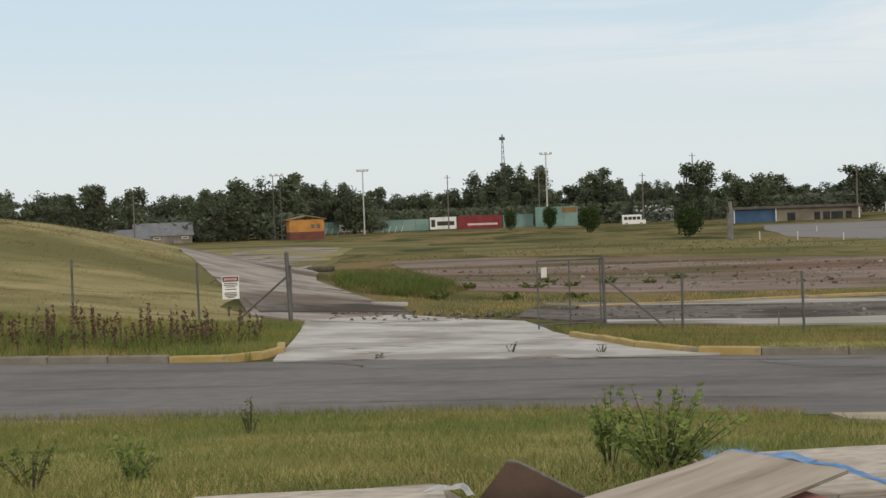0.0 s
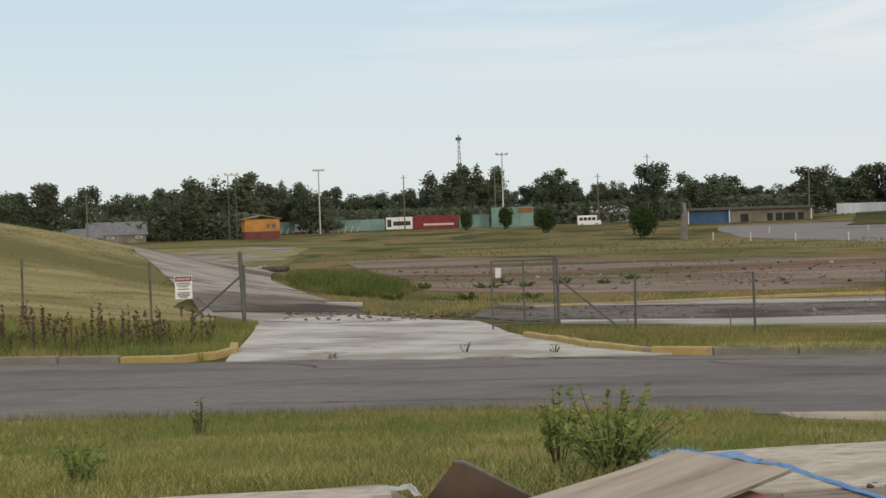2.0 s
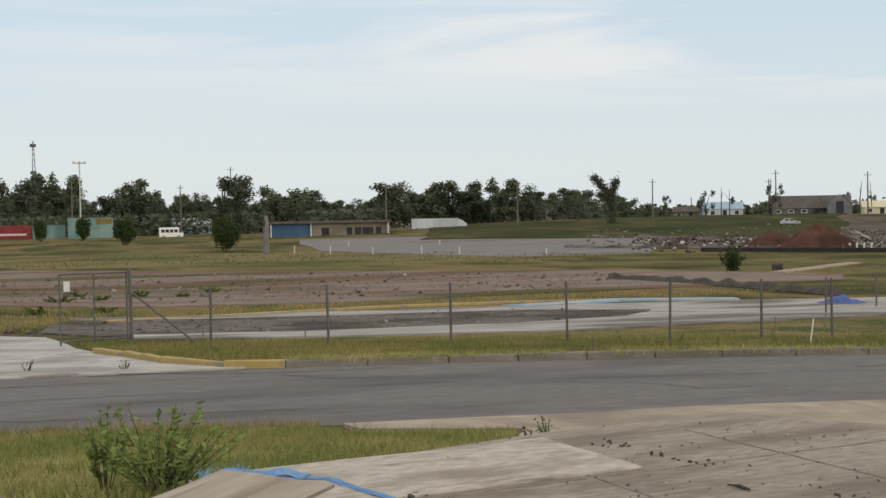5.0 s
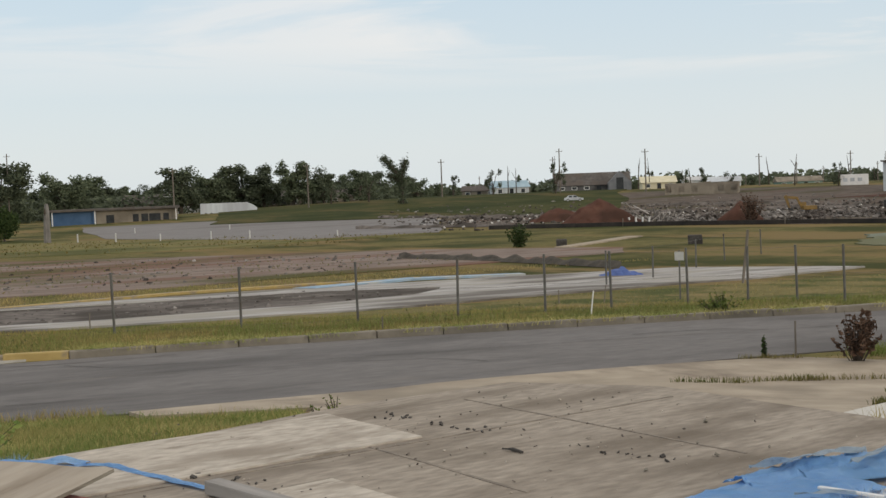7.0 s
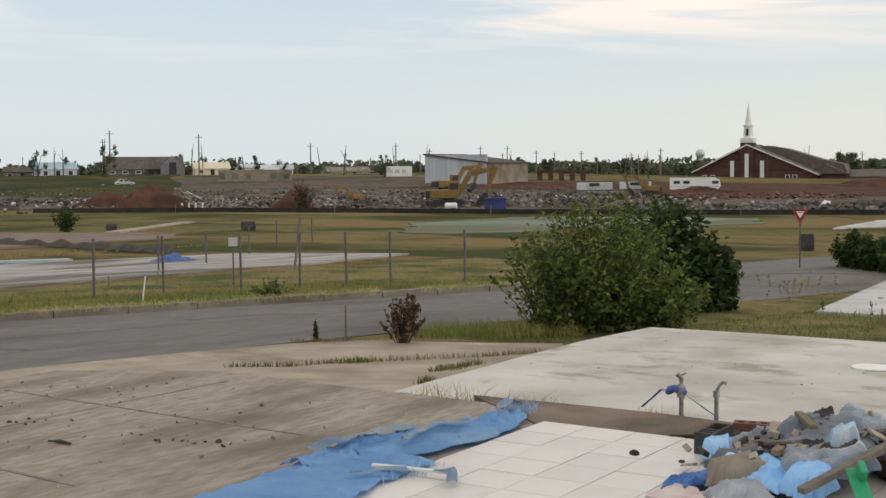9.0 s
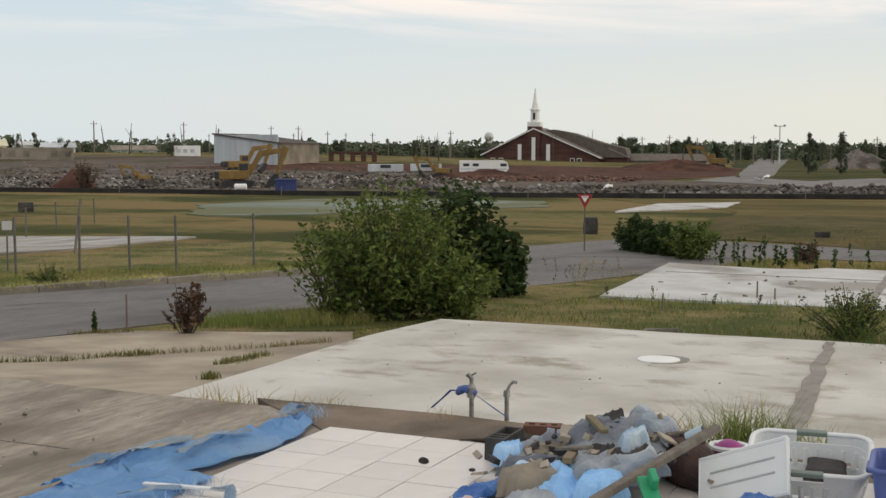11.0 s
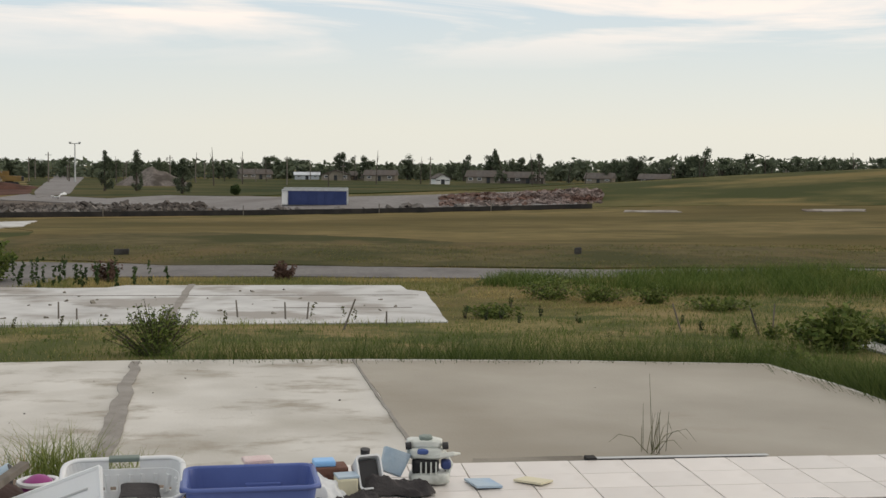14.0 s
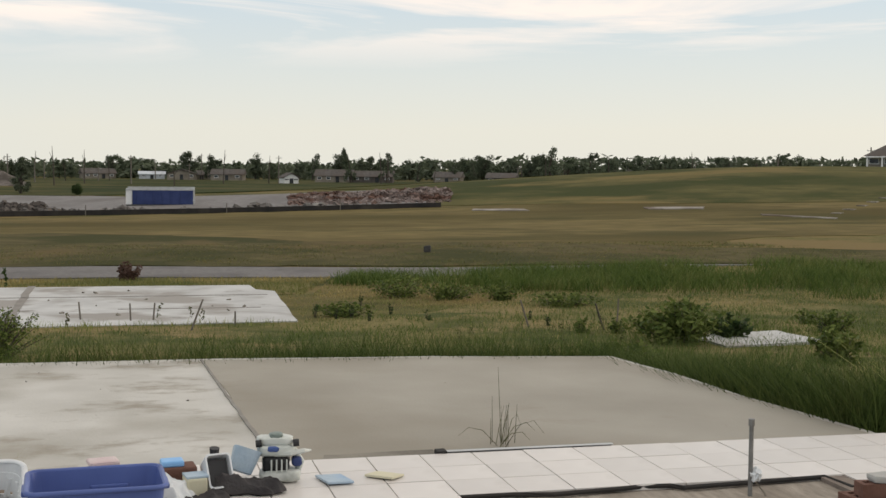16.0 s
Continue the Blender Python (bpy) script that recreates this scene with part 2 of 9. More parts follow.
FAR_SLAB = surf("bleached_concrete", (0.40, 0.40, 0.395), (0.54, 0.545, 0.54), 1.1, (0.30, 0.285, 0.265), 0.45, (0.53, 0.62), bump=0.2, stain=((0.20, 0.185, 0.165), 0.9, (0.60, 0.68), (1, 0.6, 1)))
FLOOR = surf("weathered_subfloor", (0.235, 0.208, 0.178), (0.375, 0.335, 0.286), 9.0, (0.17, 0.146, 0.12), 0.55, (0.47, 0.66), bump=0.5, stretch=(0.8, 2.4, 1), fine=22, spread=(0.28, 0.72), stain=((0.41, 0.372, 0.32), 1.3, (0.56, 0.74), (0.5, 2.2, 1)), gloss=0.03)
PLY_PALE = surf("pale_plywood", (0.36, 0.328, 0.285), (0.53, 0.488, 0.43), 8.0, (0.28, 0.247, 0.208), 0.9, (0.5, 0.64), bump=0.45, stretch=(0.9, 2.0, 1), fine=26, spread=(0.32, 0.68), stain=((0.20, 0.172, 0.142), 3.0, (0.58, 0.72), (0.5, 2.4, 1)), gloss=0.03)
JOINT = surf("dirt_joint", (0.20, 0.185, 0.168), (0.28, 0.265, 0.245), 6.0, bump=0.4)
TILE = surf("glazed_tile", (0.58, 0.545, 0.515), (0.66, 0.625, 0.595), 2.0, (0.47, 0.43, 0.395), 1.4, (0.58, 0.75), rough=0.35, bump=0.03, vary=0.06)
GROUT = surf("dirty_grout", (0.16, 0.13, 0.11), (0.24, 0.2, 0.17), 9.0, bump=0.3)
KERB = surf("kerb_concrete", (0.16, 0.145, 0.12), (0.25, 0.23, 0.195), 2.5, (0.10, 0.09, 0.075), 1.2, (0.5, 0.66), bump=0.3)
YELLOW = surf("worn_yellow_paint", (0.33, 0.245, 0.095), (0.43, 0.33, 0.14), 3.0, (0.25, 0.21, 0.15), 1.5, (0.50, 0.60), bump=0.25)
STEEL = surf("grey_steel", (0.09, 0.09, 0.087), (0.145, 0.145, 0.138), 6.0, (0.085, 0.066, 0.05), 3.0, (0.55, 0.7), rough=0.6, metal=0.3, bump=0.08)
POLE_WOOD = surf("pole_wood", (0.12, 0.105, 0.09), (0.2, 0.18, 0.155), 3.0, bump=0.2, stretch=(6, 6, 0.5))
PALE_METAL = surf("galvanised_metal", (0.42, 0.43, 0.43), (0.52, 0.53, 0.53), 3.0, rough=0.45, metal=0.3, bump=0.03)
BARK = surf("bark", (0.05, 0.042, 0.034), (0.10, 0.085, 0.07), 4.0, bump=0.5, stretch=(2, 2, 0.4))
WOOD = surf("grey_plywood", (0.30, 0.262, 0.215), (0.41, 0.365, 0.305), 1.6, (0.20, 0.165, 0.125), 0.9, (0.5, 0.7), bump=0.25, stretch=(0.6, 5.0, 1), fine=18, turn=-45)
PLY_EDGE = surf("plywood_edge", (0.12, 0.11, 0.09), (0.27, 0.25, 0.21), 30.0, bump=0.2, stretch=(0.2, 0.2, 4))
RED_BOARD = surf("red_board", (0.22, 0.095, 0.085), (0.31, 0.145, 0.13), 2.0, (0.25, 0.15, 0.13), 1.1, (0.55, 0.7), bump=0.12)
BROWN_PANEL = surf("brown_panel", (0.075, 0.048, 0.034), (0.12, 0.08, 0.058), 3.0, (0.06, 0.045, 0.035), 1.0, bump=0.2)
TARP = surf("blue_tarpaulin", (0.20, 0.43, 0.76), (0.30, 0.53, 0.84), 4.0, (0.44, 0.62, 0.82), 1.6, (0.56, 0.72), rough=0.5, bump=0.4, fine=25)
TARP_PALE = surf("faded_tarpaulin", (0.32, 0.42, 0.52), (0.48, 0.56, 0.62), 5.0, (0.25, 0.38, 0.55), 2.0, rough=0.6, bump=0.3, fine=30)
STRAP = surf("blue_strap", (0.05, 0.09, 0.25), (0.09, 0.14, 0.36), 9.0, rough=0.6, bump=0.2)
DENIM = surf("grey_blue_cloth", (0.21, 0.235, 0.27), (0.40, 0.43, 0.465), 5.0, (0.14, 0.155, 0.185), 2.0, bump=0.4, fine=80)
DENIM_PALE = surf("pale_blue_cloth", (0.26, 0.30, 0.345), (0.43, 0.475, 0.515), 5.0, (0.18, 0.22, 0.28), 2.0, bump=0.4, fine=80)
DARK_CLOTH = surf("dark_cloth", (0.035, 0.032, 0.034), (0.075, 0.07, 0.07), 6.0, bump=0.4, fine=80)
PINK_CLOTH = surf("pink_white_cloth", (0.55, 0.4, 0.42), (0.66, 0.6, 0.58), 6.0, bump=0.4, fine=80)
WHITE_PLASTIC = surf("white_plastic", (0.62, 0.64, 0.66), (0.70, 0.72, 0.73), 4.0, (0.5, 0.5, 0.48), 2.0, (0.62, 0.75), rough=0.4, bump=0.03)
GREY_PLASTIC = surf("grey_green_plastic", (0.15, 0.19, 0.17), (0.2, 0.24, 0.22), 4.0, rough=0.5, bump=0.03)
BLUE_PLASTIC = surf("blue_plastic", (0.075, 0.11, 0.30), (0.10, 0.145, 0.37), 3.0, (0.16, 0.2, 0.38), 2.5, (0.6, 0.78), rough=0.45, bump=0.04)
GREEN_PLASTIC = surf("green_plastic", (0.02, 0.25, 0.12), (0.04, 0.33, 0.17), 4.0, rough=0.45, bump=0.03)
PINK_PLASTIC = surf("magenta_plastic", (0.22, 0.03, 0.16), (0.3, 0.06, 0.22), 4.0, rough=0.45, bump=0.03)
BLACK = surf("black_plastic", (0.02, 0.02, 0.022), (0.04, 0.04, 0.042), 5.0, rough=0.5, bump=0.05)
CINDER = surf("dark_block", (0.045, 0.043, 0.042), (0.085, 0.08, 0.077), 9.0, (0.04, 0.037, 0.034), 2.0, bump=0.4)
BRICK = surf("red_brown_brick", (0.12, 0.06, 0.045), (0.19, 0.10, 0.075), 7.0, (0.22, 0.17, 0.14), 3.0, (0.6, 0.72), bump=0.4)
CAST_IRON = surf("galvanised_pipe", (0.16, 0.16, 0.16), (0.3, 0.3, 0.29), 14.0, (0.12, 0.1, 0.08), 6.0, (0.5, 0.65), rough=0.45, metal=0.6, bump=0.15)
WHITE_PAINT = surf("white_paint", (0.68, 0.69, 0.69), (0.78, 0.78, 0.77), 3.0, (0.6, 0.6, 0.58), 0.8, (0.6, 0.75), rough=0.6, bump=0.04)
SIGN_RED = surf("sign_red", (0.22, 0.02, 0.022), (0.30, 0.035, 0.033), 6.0, rough=0.5, bump=0.02)
SIGN_BLACK = surf("sign_black", (0.02, 0.02, 0.02), (0.04, 0.04, 0.04), 6.0, rough=0.5, bump=0.02)
ORANGE = surf("orange_wall", (0.42, 0.20, 0.05), (0.52, 0.26, 0.075), 0.5, (0.36, 0.17, 0.05), 0.3, bump=0.1)
MAROON = surf("maroon_wall", (0.12, 0.045, 0.04), (0.17, 0.065, 0.055), 0.6, bump=0.1)
TEAL = surf("teal_panel", (0.12, 0.22, 0.205), (0.165, 0.275, 0.255), 0.5, (0.2, 0.30, 0.28), 0.2, bump=0.05)
BANNER_RED = surf("red_banner", (0.17, 0.03, 0.035), (0.24, 0.05, 0.055), 0.6, bump=0.05)
NAVY = surf("navy_steel", (0.03, 0.045, 0.13), (0.05, 0.07, 0.18), 1.0, bump=0.08)
STORE_BLUE = surf("store_blue_wall", (0.05, 0.10, 0.19), (0.075, 0.135, 0.24), 0.6, bump=0.08)
BEIGE = surf("beige_wall", (0.22, 0.195, 0.16), (0.30, 0.27, 0.225), 0.7, (0.18, 0.16, 0.13), 0.3, bump=0.08, gloss=0.03)
CREAM = surf("cream_wall", (0.55, 0.52, 0.38), (0.65, 0.61, 0.46), 0.7, bump=0.08)
BLUE_ROOF = surf("blue_metal_roof", (0.24, 0.36, 0.44), (0.34, 0.46, 0.54), 0.6, rough=0.5, bump=0.05)
ROOF = surf("shingle_roof", (0.085, 0.078, 0.074), (0.14, 0.13, 0.122), 1.2, (0.11, 0.095, 0.085), 0.3, bump=0.3, gloss=0.03)
CHURCH_ROOF = surf("church_shingle", (0.10, 0.085, 0.075), (0.15, 0.13, 0.115), 0.8, bump=0.3)
CHURCH_BRICK = surf("church_brick", (0.085, 0.045, 0.040), (0.12, 0.065, 0.057), 0.8, (0.075, 0.042, 0.038), 0.2, bump=0.15, stretch=(1, 1, 4), gloss=0.1)
METAL_WALL = surf("pale_sheet_metal", (0.46, 0.50, 0.54), (0.56, 0.60, 0.63), 0.5, (0.4, 0.42, 0.45), 0.1, bump=0.1, stretch=(4, 4, 0.3))
DARK_WINDOW = surf("dark_opening", (0.02, 0.022, 0.025), (0.045, 0.05, 0.055), 1.0, rough=0.25, bump=0.0)
MACHINE = surf("machine_yellow", (0.165, 0.105, 0.032), (0.23, 0.148, 0.047), 1.5, (0.12, 0.085, 0.045), 0.7, (0.5, 0.65), rough=0.6, bump=0.08)
RUBBLE = surf("broken_concrete", (0.11, 0.102, 0.096), (0.27, 0.255, 0.24), 0.8, (0.10, 0.088, 0.08), 0.2, (0.42, 0.56), bump=0.3, island=0.45, gloss=0.03)
RUBBLE_RED = surf("broken_brick", (0.14, 0.112, 0.102), (0.26, 0.215, 0.20), 0.8, (0.115, 0.07, 0.056), 0.2, (0.45, 0.6), bump=0.3, island=0.4, gloss=0.03)
SILT = surf("silt_fence_cloth", (0.02, 0.02, 0.02), (0.045, 0.04, 0.036), 1.0, (0.07, 0.06, 0.05), 0.3, (0.6, 0.75), bump=0.2)
GLAZE = surf("window_glass", (0.03, 0.035, 0.04), (0.06, 0.07, 0.08), 0.5, rough=0.1, bump=0.0)

RISE = surf("rise_grass", (0.066, 0.067, 0.025), (0.126, 0.112, 0.044), 0.4, (0.046, 0.054, 0.018), 0.045, (0.46, 0.58), bump=0.8, fine=6, stain=((0.16, 0.125, 0.052), 0.05, (0.53, 0.62), (1.2, 0.7, 1)), gloss=0.03)
TRACK = surf("pale_gravel", (0.215, 0.195, 0.175), (0.37, 0.345, 0.315), 1.3, (0.145, 0.12, 0.10), 0.16, (0.50, 0.60), bump=0.5, fine=10, stretch=(0.5, 1, 1), stain=((0.105, 0.088, 0.075), 0.35, (0.56, 0.64), (0.4, 1.2, 1)), gloss=0.03)
CRACK = surf("crack_dirt", (0.045, 0.042, 0.04), (0.08, 0.075, 0.07), 5.0, bump=0.3)

# distant haze is mixed into these two leaf colours, paler and greyer
LEAF_FAR = leafy("far_hazed_leaves", (0.08, 0.104, 0.066), (0.16, 0.19, 0.118))
LEAF_DARK = leafy("dark_hazed_leaves", (0.066, 0.082, 0.056), (0.128, 0.152, 0.097))
LEAF_BUSH = leafy("bush_leaves", (0.05, 0.082, 0.02), (0.175, 0.21, 0.06))
LEAF_DEEP = leafy("deep_green_leaves", (0.028, 0.05, 0.018), (0.065, 0.095, 0.034))
LEAF_SAP = leafy("sapling_leaves", (0.12, 0.18, 0.045), (0.26, 0.32, 0.10))
LEAF_RUST = leafy("rust_leaves", (0.08, 0.05, 0.04), (0.15, 0.095, 0.075))
BLADE = leafy("lawn_blades", (0.33, 0.315, 0.115), (0.60, 0.54, 0.235), 0.6, (0.20, 0.25, 0.078), (0.41, 0.42, 0.155), 0.5, (0.46, 0.58))
BLADE_GREEN = leafy("tall_green_blades", (0.11, 0.155, 0.04), (0.26, 0.30, 0.095), 0.6, (0.19, 0.195, 0.065), (0.36, 0.335, 0.125), 0.4, (0.5, 0.62))
BLADE_DRY = leafy("dry_blades", (0.27, 0.22, 0.085), (0.46, 0.38, 0.17))
BLADE_OLIVE = leafy("olive_blades", (0.235, 0.19, 0.072), (0.42, 0.335, 0.14), 0.6, (0.115, 0.13, 0.04), (0.24, 0.235, 0.085), 0.22, (0.46, 0.56))
BLADE_DEEP = leafy("deep_green_blades", (0.045, 0.08, 0.018), (0.135, 0.18, 0.045), 0.6, (0.10, 0.125, 0.035), (0.2, 0.215, 0.07), 0.8, (0.52, 0.64))
WEED = leafy("grey_green_weeds", (0.06, 0.065, 0.03), (0.14, 0.14, 0.06))
BLADE_FIELD = leafy("field_blades", (0.11, 0.10, 0.04), (0.23, 0.195, 0.08))
BLADE_LOT = leafy("lot_weed_blades", (0.07, 0.085, 0.03), (0.17, 0.18, 0.065), 0.6, (0.14, 0.125, 0.05), (0.24, 0.20, 0.085), 0.5, (0.48, 0.60))
BLADE_DARK = leafy("hedge_blades", (0.035, 0.06, 0.015), (0.105, 0.14, 0.04), 0.6, (0.06, 0.085, 0.022), (0.15, 0.17, 0.055), 1.2, (0.52, 0.64))
BLADE_GOLD = leafy("gold_blades", (0.24, 0.195, 0.082), (0.43, 0.35, 0.155), 0.6, (0.15, 0.165, 0.058), (0.29, 0.28, 0.11), 0.35, (0.48, 0.58))
STALK = leafy("brown_stalks", (0.07, 0.045, 0.034), (0.16, 0.105, 0.076))

# ---- building tools ----
rng = np.random.default_rng(7)
PROFILE_R = [0, 6.5, 9, 12, 15, 18, 26, 35, 50, 100, 200, 400, 4000]
PROFILE_Z = [-0.16, -0.16, -0.26, -0.62, -1.0, -1.25, -1.5, -1.8, -2.25, -2.7, -2.8, -2.8, -2.8]
# hills and rises: centre, height, spread
RISES = [(-25, 56, 4.5, 15, 20), (158, -64, 5.0, 60, 60), (135, 250, 2.6, 70, 70), (230, 200, 2.4, 70, 70), (40, -14, 0.5, 8, 8)]


def lie(x, y):
    """The height of the land."""
    x, y = np.asarray(x, float), np.asarray(y, float)
    z = np.interp(np.hypot(x, y), PROFILE_R, PROFILE_Z)
    for bx, by, a, sx, sy in RISES:
        z = z + a * np.exp(-((x - bx) / sx) ** 2 - ((y - by) / sy) ** 2)
    return z


def spot(bearing, distance, sink=0.0):
    """A place on the land, by its bearing clockwise from +y and its distance from the origin."""
    x, y = math.sin(radians(bearing)) * distance, math.cos(radians(bearing)) * distance
    return Vector((x, y, float(lie(x, y)) - sink))


def facing(bearing, distance, turn=0.0, sink=0.0):
    """A pose there whose -y side looks towards the origin."""
    p = spot(bearing, distance, sink)
    return pose(p.x, p.y, p.z, 0, 0, -bearing + turn)


def mesh_of(name, bm, material):
    me = bpy.data.meshes.new(name)
    bm.to_mesh(me)
    bm.free()
    for m in material if isinstance(material, (list, tuple)) else [material]:
        me.materials.append(m)
    return me


def part(name, bm, material, parent=None, label="", smooth=False):
    ob = new(name, mesh_of(name, bm, material))
    if smooth:
        for p in ob.data.polygons:
            p.use_smooth = True
    if parent is not None:
        ob.parent = parent
    if label:
        tagged(ob, label)
    return ob


def thing(name, m, label, category, group="", kind=""):
    ob = new(name)
    ob.matrix_world = m
    ob.empty_display_size = 0.2
    return tagged(ob, label, category, group, kind)


def soup(name, verts, faces, material, parent=None):
    me = bpy.data.meshes.new(name)
    me.from_pydata([tuple(v) for v in verts], [], faces)
    me.materials.append(material)
    ob = new(name, me)
    if parent is not None:
        ob.parent = parent
    return ob


def box(bm, x0, y0, z0, x1, y1, z1, bevel=0.0, m=None, mat=0):
    r = bmesh.ops.create_cube(bm, size=1)
    vs = r["verts"]
    for v in vs:
        v.co = Vector(((x0 + x1) / 2 + v.co.x * (x1 - x0), (y0 + y1) / 2 + v.co.y * (y1 - y0), (z0 + z1) / 2 + v.co.z * (z1 - z0)))
    fs = list({f for v in vs for f in v.link_faces})
    if bevel:
        es = list({e for v in vs for e in v.link_edges})
        r = bmesh.ops.bevel(bm, geom=es, offset=bevel, segments=2, affect="EDGES", profile=0.6)
        vs = list({v for f in r["faces"] for v in f.verts} | {v for v in vs if v.is_valid})
        fs = list({f for v in vs for f in v.link_faces})
    for f in fs:
        f.material_index = mat
    if m is not None:
        bmesh.ops.transform(bm, matrix=m, verts=vs)
    return vs


def tube(bm, points, radii, sides=8):
    """A bent, tapered rod along points."""
    pts = [Vector(p) for p in points]
    rings = []
    for i, p in enumerate(pts):
        d = (pts[min(i + 1, len(pts) - 1)] - pts[max(i - 1, 0)]).normalized()
        a = d.orthogonal().normalized()
        b = d.cross(a)
        r = radii[i] if isinstance(radii, (list, tuple)) else radii
        rings.append([bm.verts.new(p + (a * math.cos(k * math.tau / sides) + b * math.sin(k * math.tau / sides)) * r) for k in range(sides)])
    for q, w in zip(rings, rings[1:]):
        # keep the seams of neighbouring rings together
        s = min(range(sides), key=lambda k: (w[k].co - q[0].co).length)
        for k in range(sides):
            bm.faces.new((q[k], q[(k + 1) % sides], w[(k + 1 + s) % sides], w[(k + s) % sides]))
    bm.faces.new(rings[0][::-1])
    bm.faces.new(rings[-1])


def one(fn, *a, **k):
    bm = bmesh.new()
    fn(bm, *a, **k)
    return bm


def prism(bm, outline, z0, z1):
    """An upright prism over a flat outline."""
    lo = [bm.verts.new((x, y, z0)) for x, y in outline]
    hi = [bm.verts.new((x, y, z1)) for x, y in outline]
    n = len(lo)
    for i in range(n):
        bm.faces.new((lo[i], lo[(i + 1) % n], hi[(i + 1) % n], hi[i]))
    bm.faces.new(hi)
    bm.faces.new(lo[::-1])
    bmesh.ops.recalc_face_normals(bm, faces=bm.faces)


def wedge(bm, profile, y0, y1):
    """A prism whose outline stands in the xz plane, from y0 to y1."""
    a = [bm.verts.new((x, y0, z)) for x, z in profile]
    b = [bm.verts.new((x, y1, z)) for x, z in profile]
    n = len(a)
    for i in range(n):
        bm.faces.new((a[i], a[(i + 1) % n], b[(i + 1) % n], b[i]))
    bm.faces.new(a[::-1])
    bm.faces.new(b)
    bmesh.ops.recalc_face_normals(bm, faces=bm.faces)


def ragged(outline, step, amount):
    """The outline with more corners, pushed in and out at random."""
    out = []
    n = len(outline)
    for i in range(n):
        a, b = Vector(outline[i]), Vector(outline[(i + 1) % n])
        k = max(1, int((b - a).length / step))
        for j in range(k):
            p = a.lerp(b, j / k)
            w = noise.noise_vector((p.x / (step * 2.5), p.y / (step * 2.5), 3.1)) * amount
            out.append((p.x + w.x, p.y + w.y))
    return out


def cover(name, outline, material, label, category, lift=0.03, step=2.0, ragged_by=0.0, rough_step=None, kind="structure"):
    """A sheet of ground cover that follows the land."""
    pts = ragged(outline, rough_step or step, ragged_by)
    bm = bmesh.new()
    bm.faces.new([bm.verts.new((x, y, 0)) for x, y in pts])
    bmesh.ops.recalc_face_normals(bm, faces=bm.faces)
    bmesh.ops.triangulate(bm, faces=bm.faces)
    xs, ys = [p[0] for p in pts], [p[1] for p in pts]
    for lo, hi, nrm in ((min(xs), max(xs), (1, 0, 0)), (min(ys), max(ys), (0, 1, 0))):
        for c in np.arange(math.floor(lo / step) * step, hi, step):
            bmesh.ops.bisect_plane(bm, geom=bm.verts[:] + bm.edges[:] + bm.faces[:], plane_co=Vector(nrm) * c, plane_no=nrm)
    for v in bm.verts:
        v.co.z = float(lie(v.co.x, v.co.y)) + lift
    for f in bm.faces:
        f.normal_update()
        if f.normal.z < 0:
            f.normal_flip()
    rim = bmesh.ops.extrude_edge_only(bm, edges=[e for e in bm.edges if e.is_boundary])
    for v in rim["geom"]:
        if isinstance(v, bmesh.types.BMVert):
            v.co.z -= lift + 0.12
    return tagged(part(name, bm, material), label, category, "", kind)


def blades(name, xy, z, height, width, material, label, category, lean=0.35, parent=None):
    """Many grass blades, each a bent strip that ends in a tip."""
    n = len(xy)
    a = rng.uniform(0, math.tau, n)
    h = height * rng.uniform(0.55, 1.25, n)
    w = width * rng.uniform(0.7, 1.3, n)
    side = np.stack([np.cos(a), np.sin(a), 0 * a], -1) * w[:, None] / 2
    b = rng.uniform(0, math.tau, n)
    tip = np.stack([np.cos(b), np.sin(b), 0 * b], -1) * (h * rng.uniform(0.1, lean * 2, n))[:, None]
    base = np.column_stack([xy, z])
    up = np.stack([0 * a, 0 * a, h], -1)
    v = np.stack([base - side, base + side, base + side * 0.7 + up * 0.55 + tip * 0.35, base - side * 0.7 + up * 0.55 + tip * 0.35, base + up + tip], 1).reshape(-1, 3)
    me = bpy.data.meshes.new(name)
    me.vertices.add(5 * n)
    me.vertices.foreach_set("co", v.ravel())
    k = np.arange(n)[:, None] * 5
    loops = np.concatenate([k + [0, 1, 2, 3], k + [3, 2, 4]], 1).ravel()
    me.loops.add(7 * n)
    me.loops.foreach_set("vertex_index", loops)
    me.polygons.add(2 * n)
    me.polygons.foreach_set("loop_start", np.concatenate([np.arange(n)[:, None] * 7 + [0, 4]], 1).ravel())
    me.update(calc_edges=True)
    me.validate()
    me.materials.append(material)
    ob = new(name, me)
    if parent is not None:
        ob.parent = parent
        return tagged(ob, kind="stuff")
    return tagged(ob, label, category, "", "stuff")


def inside(x, y, outline):
    ok = np.zeros(len(x), bool)
    n = len(outline)
    for i in range(n):
        (x0, y0), (x1, y1) = outline[i], outline[(i + 1) % n]
        c = (y0 > y) != (y1 > y)
        ok ^= c & (x < (x1 - x0) * (y - y0) / (y1 - y0 + 1e-12) + x0)
    return ok


def scatter(outline, per_m2, clump=0.0, seed=1.0):
    """Random places within an outline, thinned in clumps."""
    xs, ys = [p[0] for p in outline], [p[1] for p in outline]
    n = int((max(xs) - min(xs)) * (max(ys) - min(ys)) * per_m2)
    x, y = rng.uniform(min(xs), max(xs), n), rng.uniform(min(ys), max(ys), n)
    ok = inside(x, y, outline)
    x, y = x[ok], y[ok]
    if clump:
        g = np.array([noise.noise((a / clump, b / clump, seed)) for a, b in zip(x, y)])
        ok = g > rng.uniform(-0.5, 0.45, len(x))
        x, y = x[ok], y[ok]
    return np.column_stack([x, y])


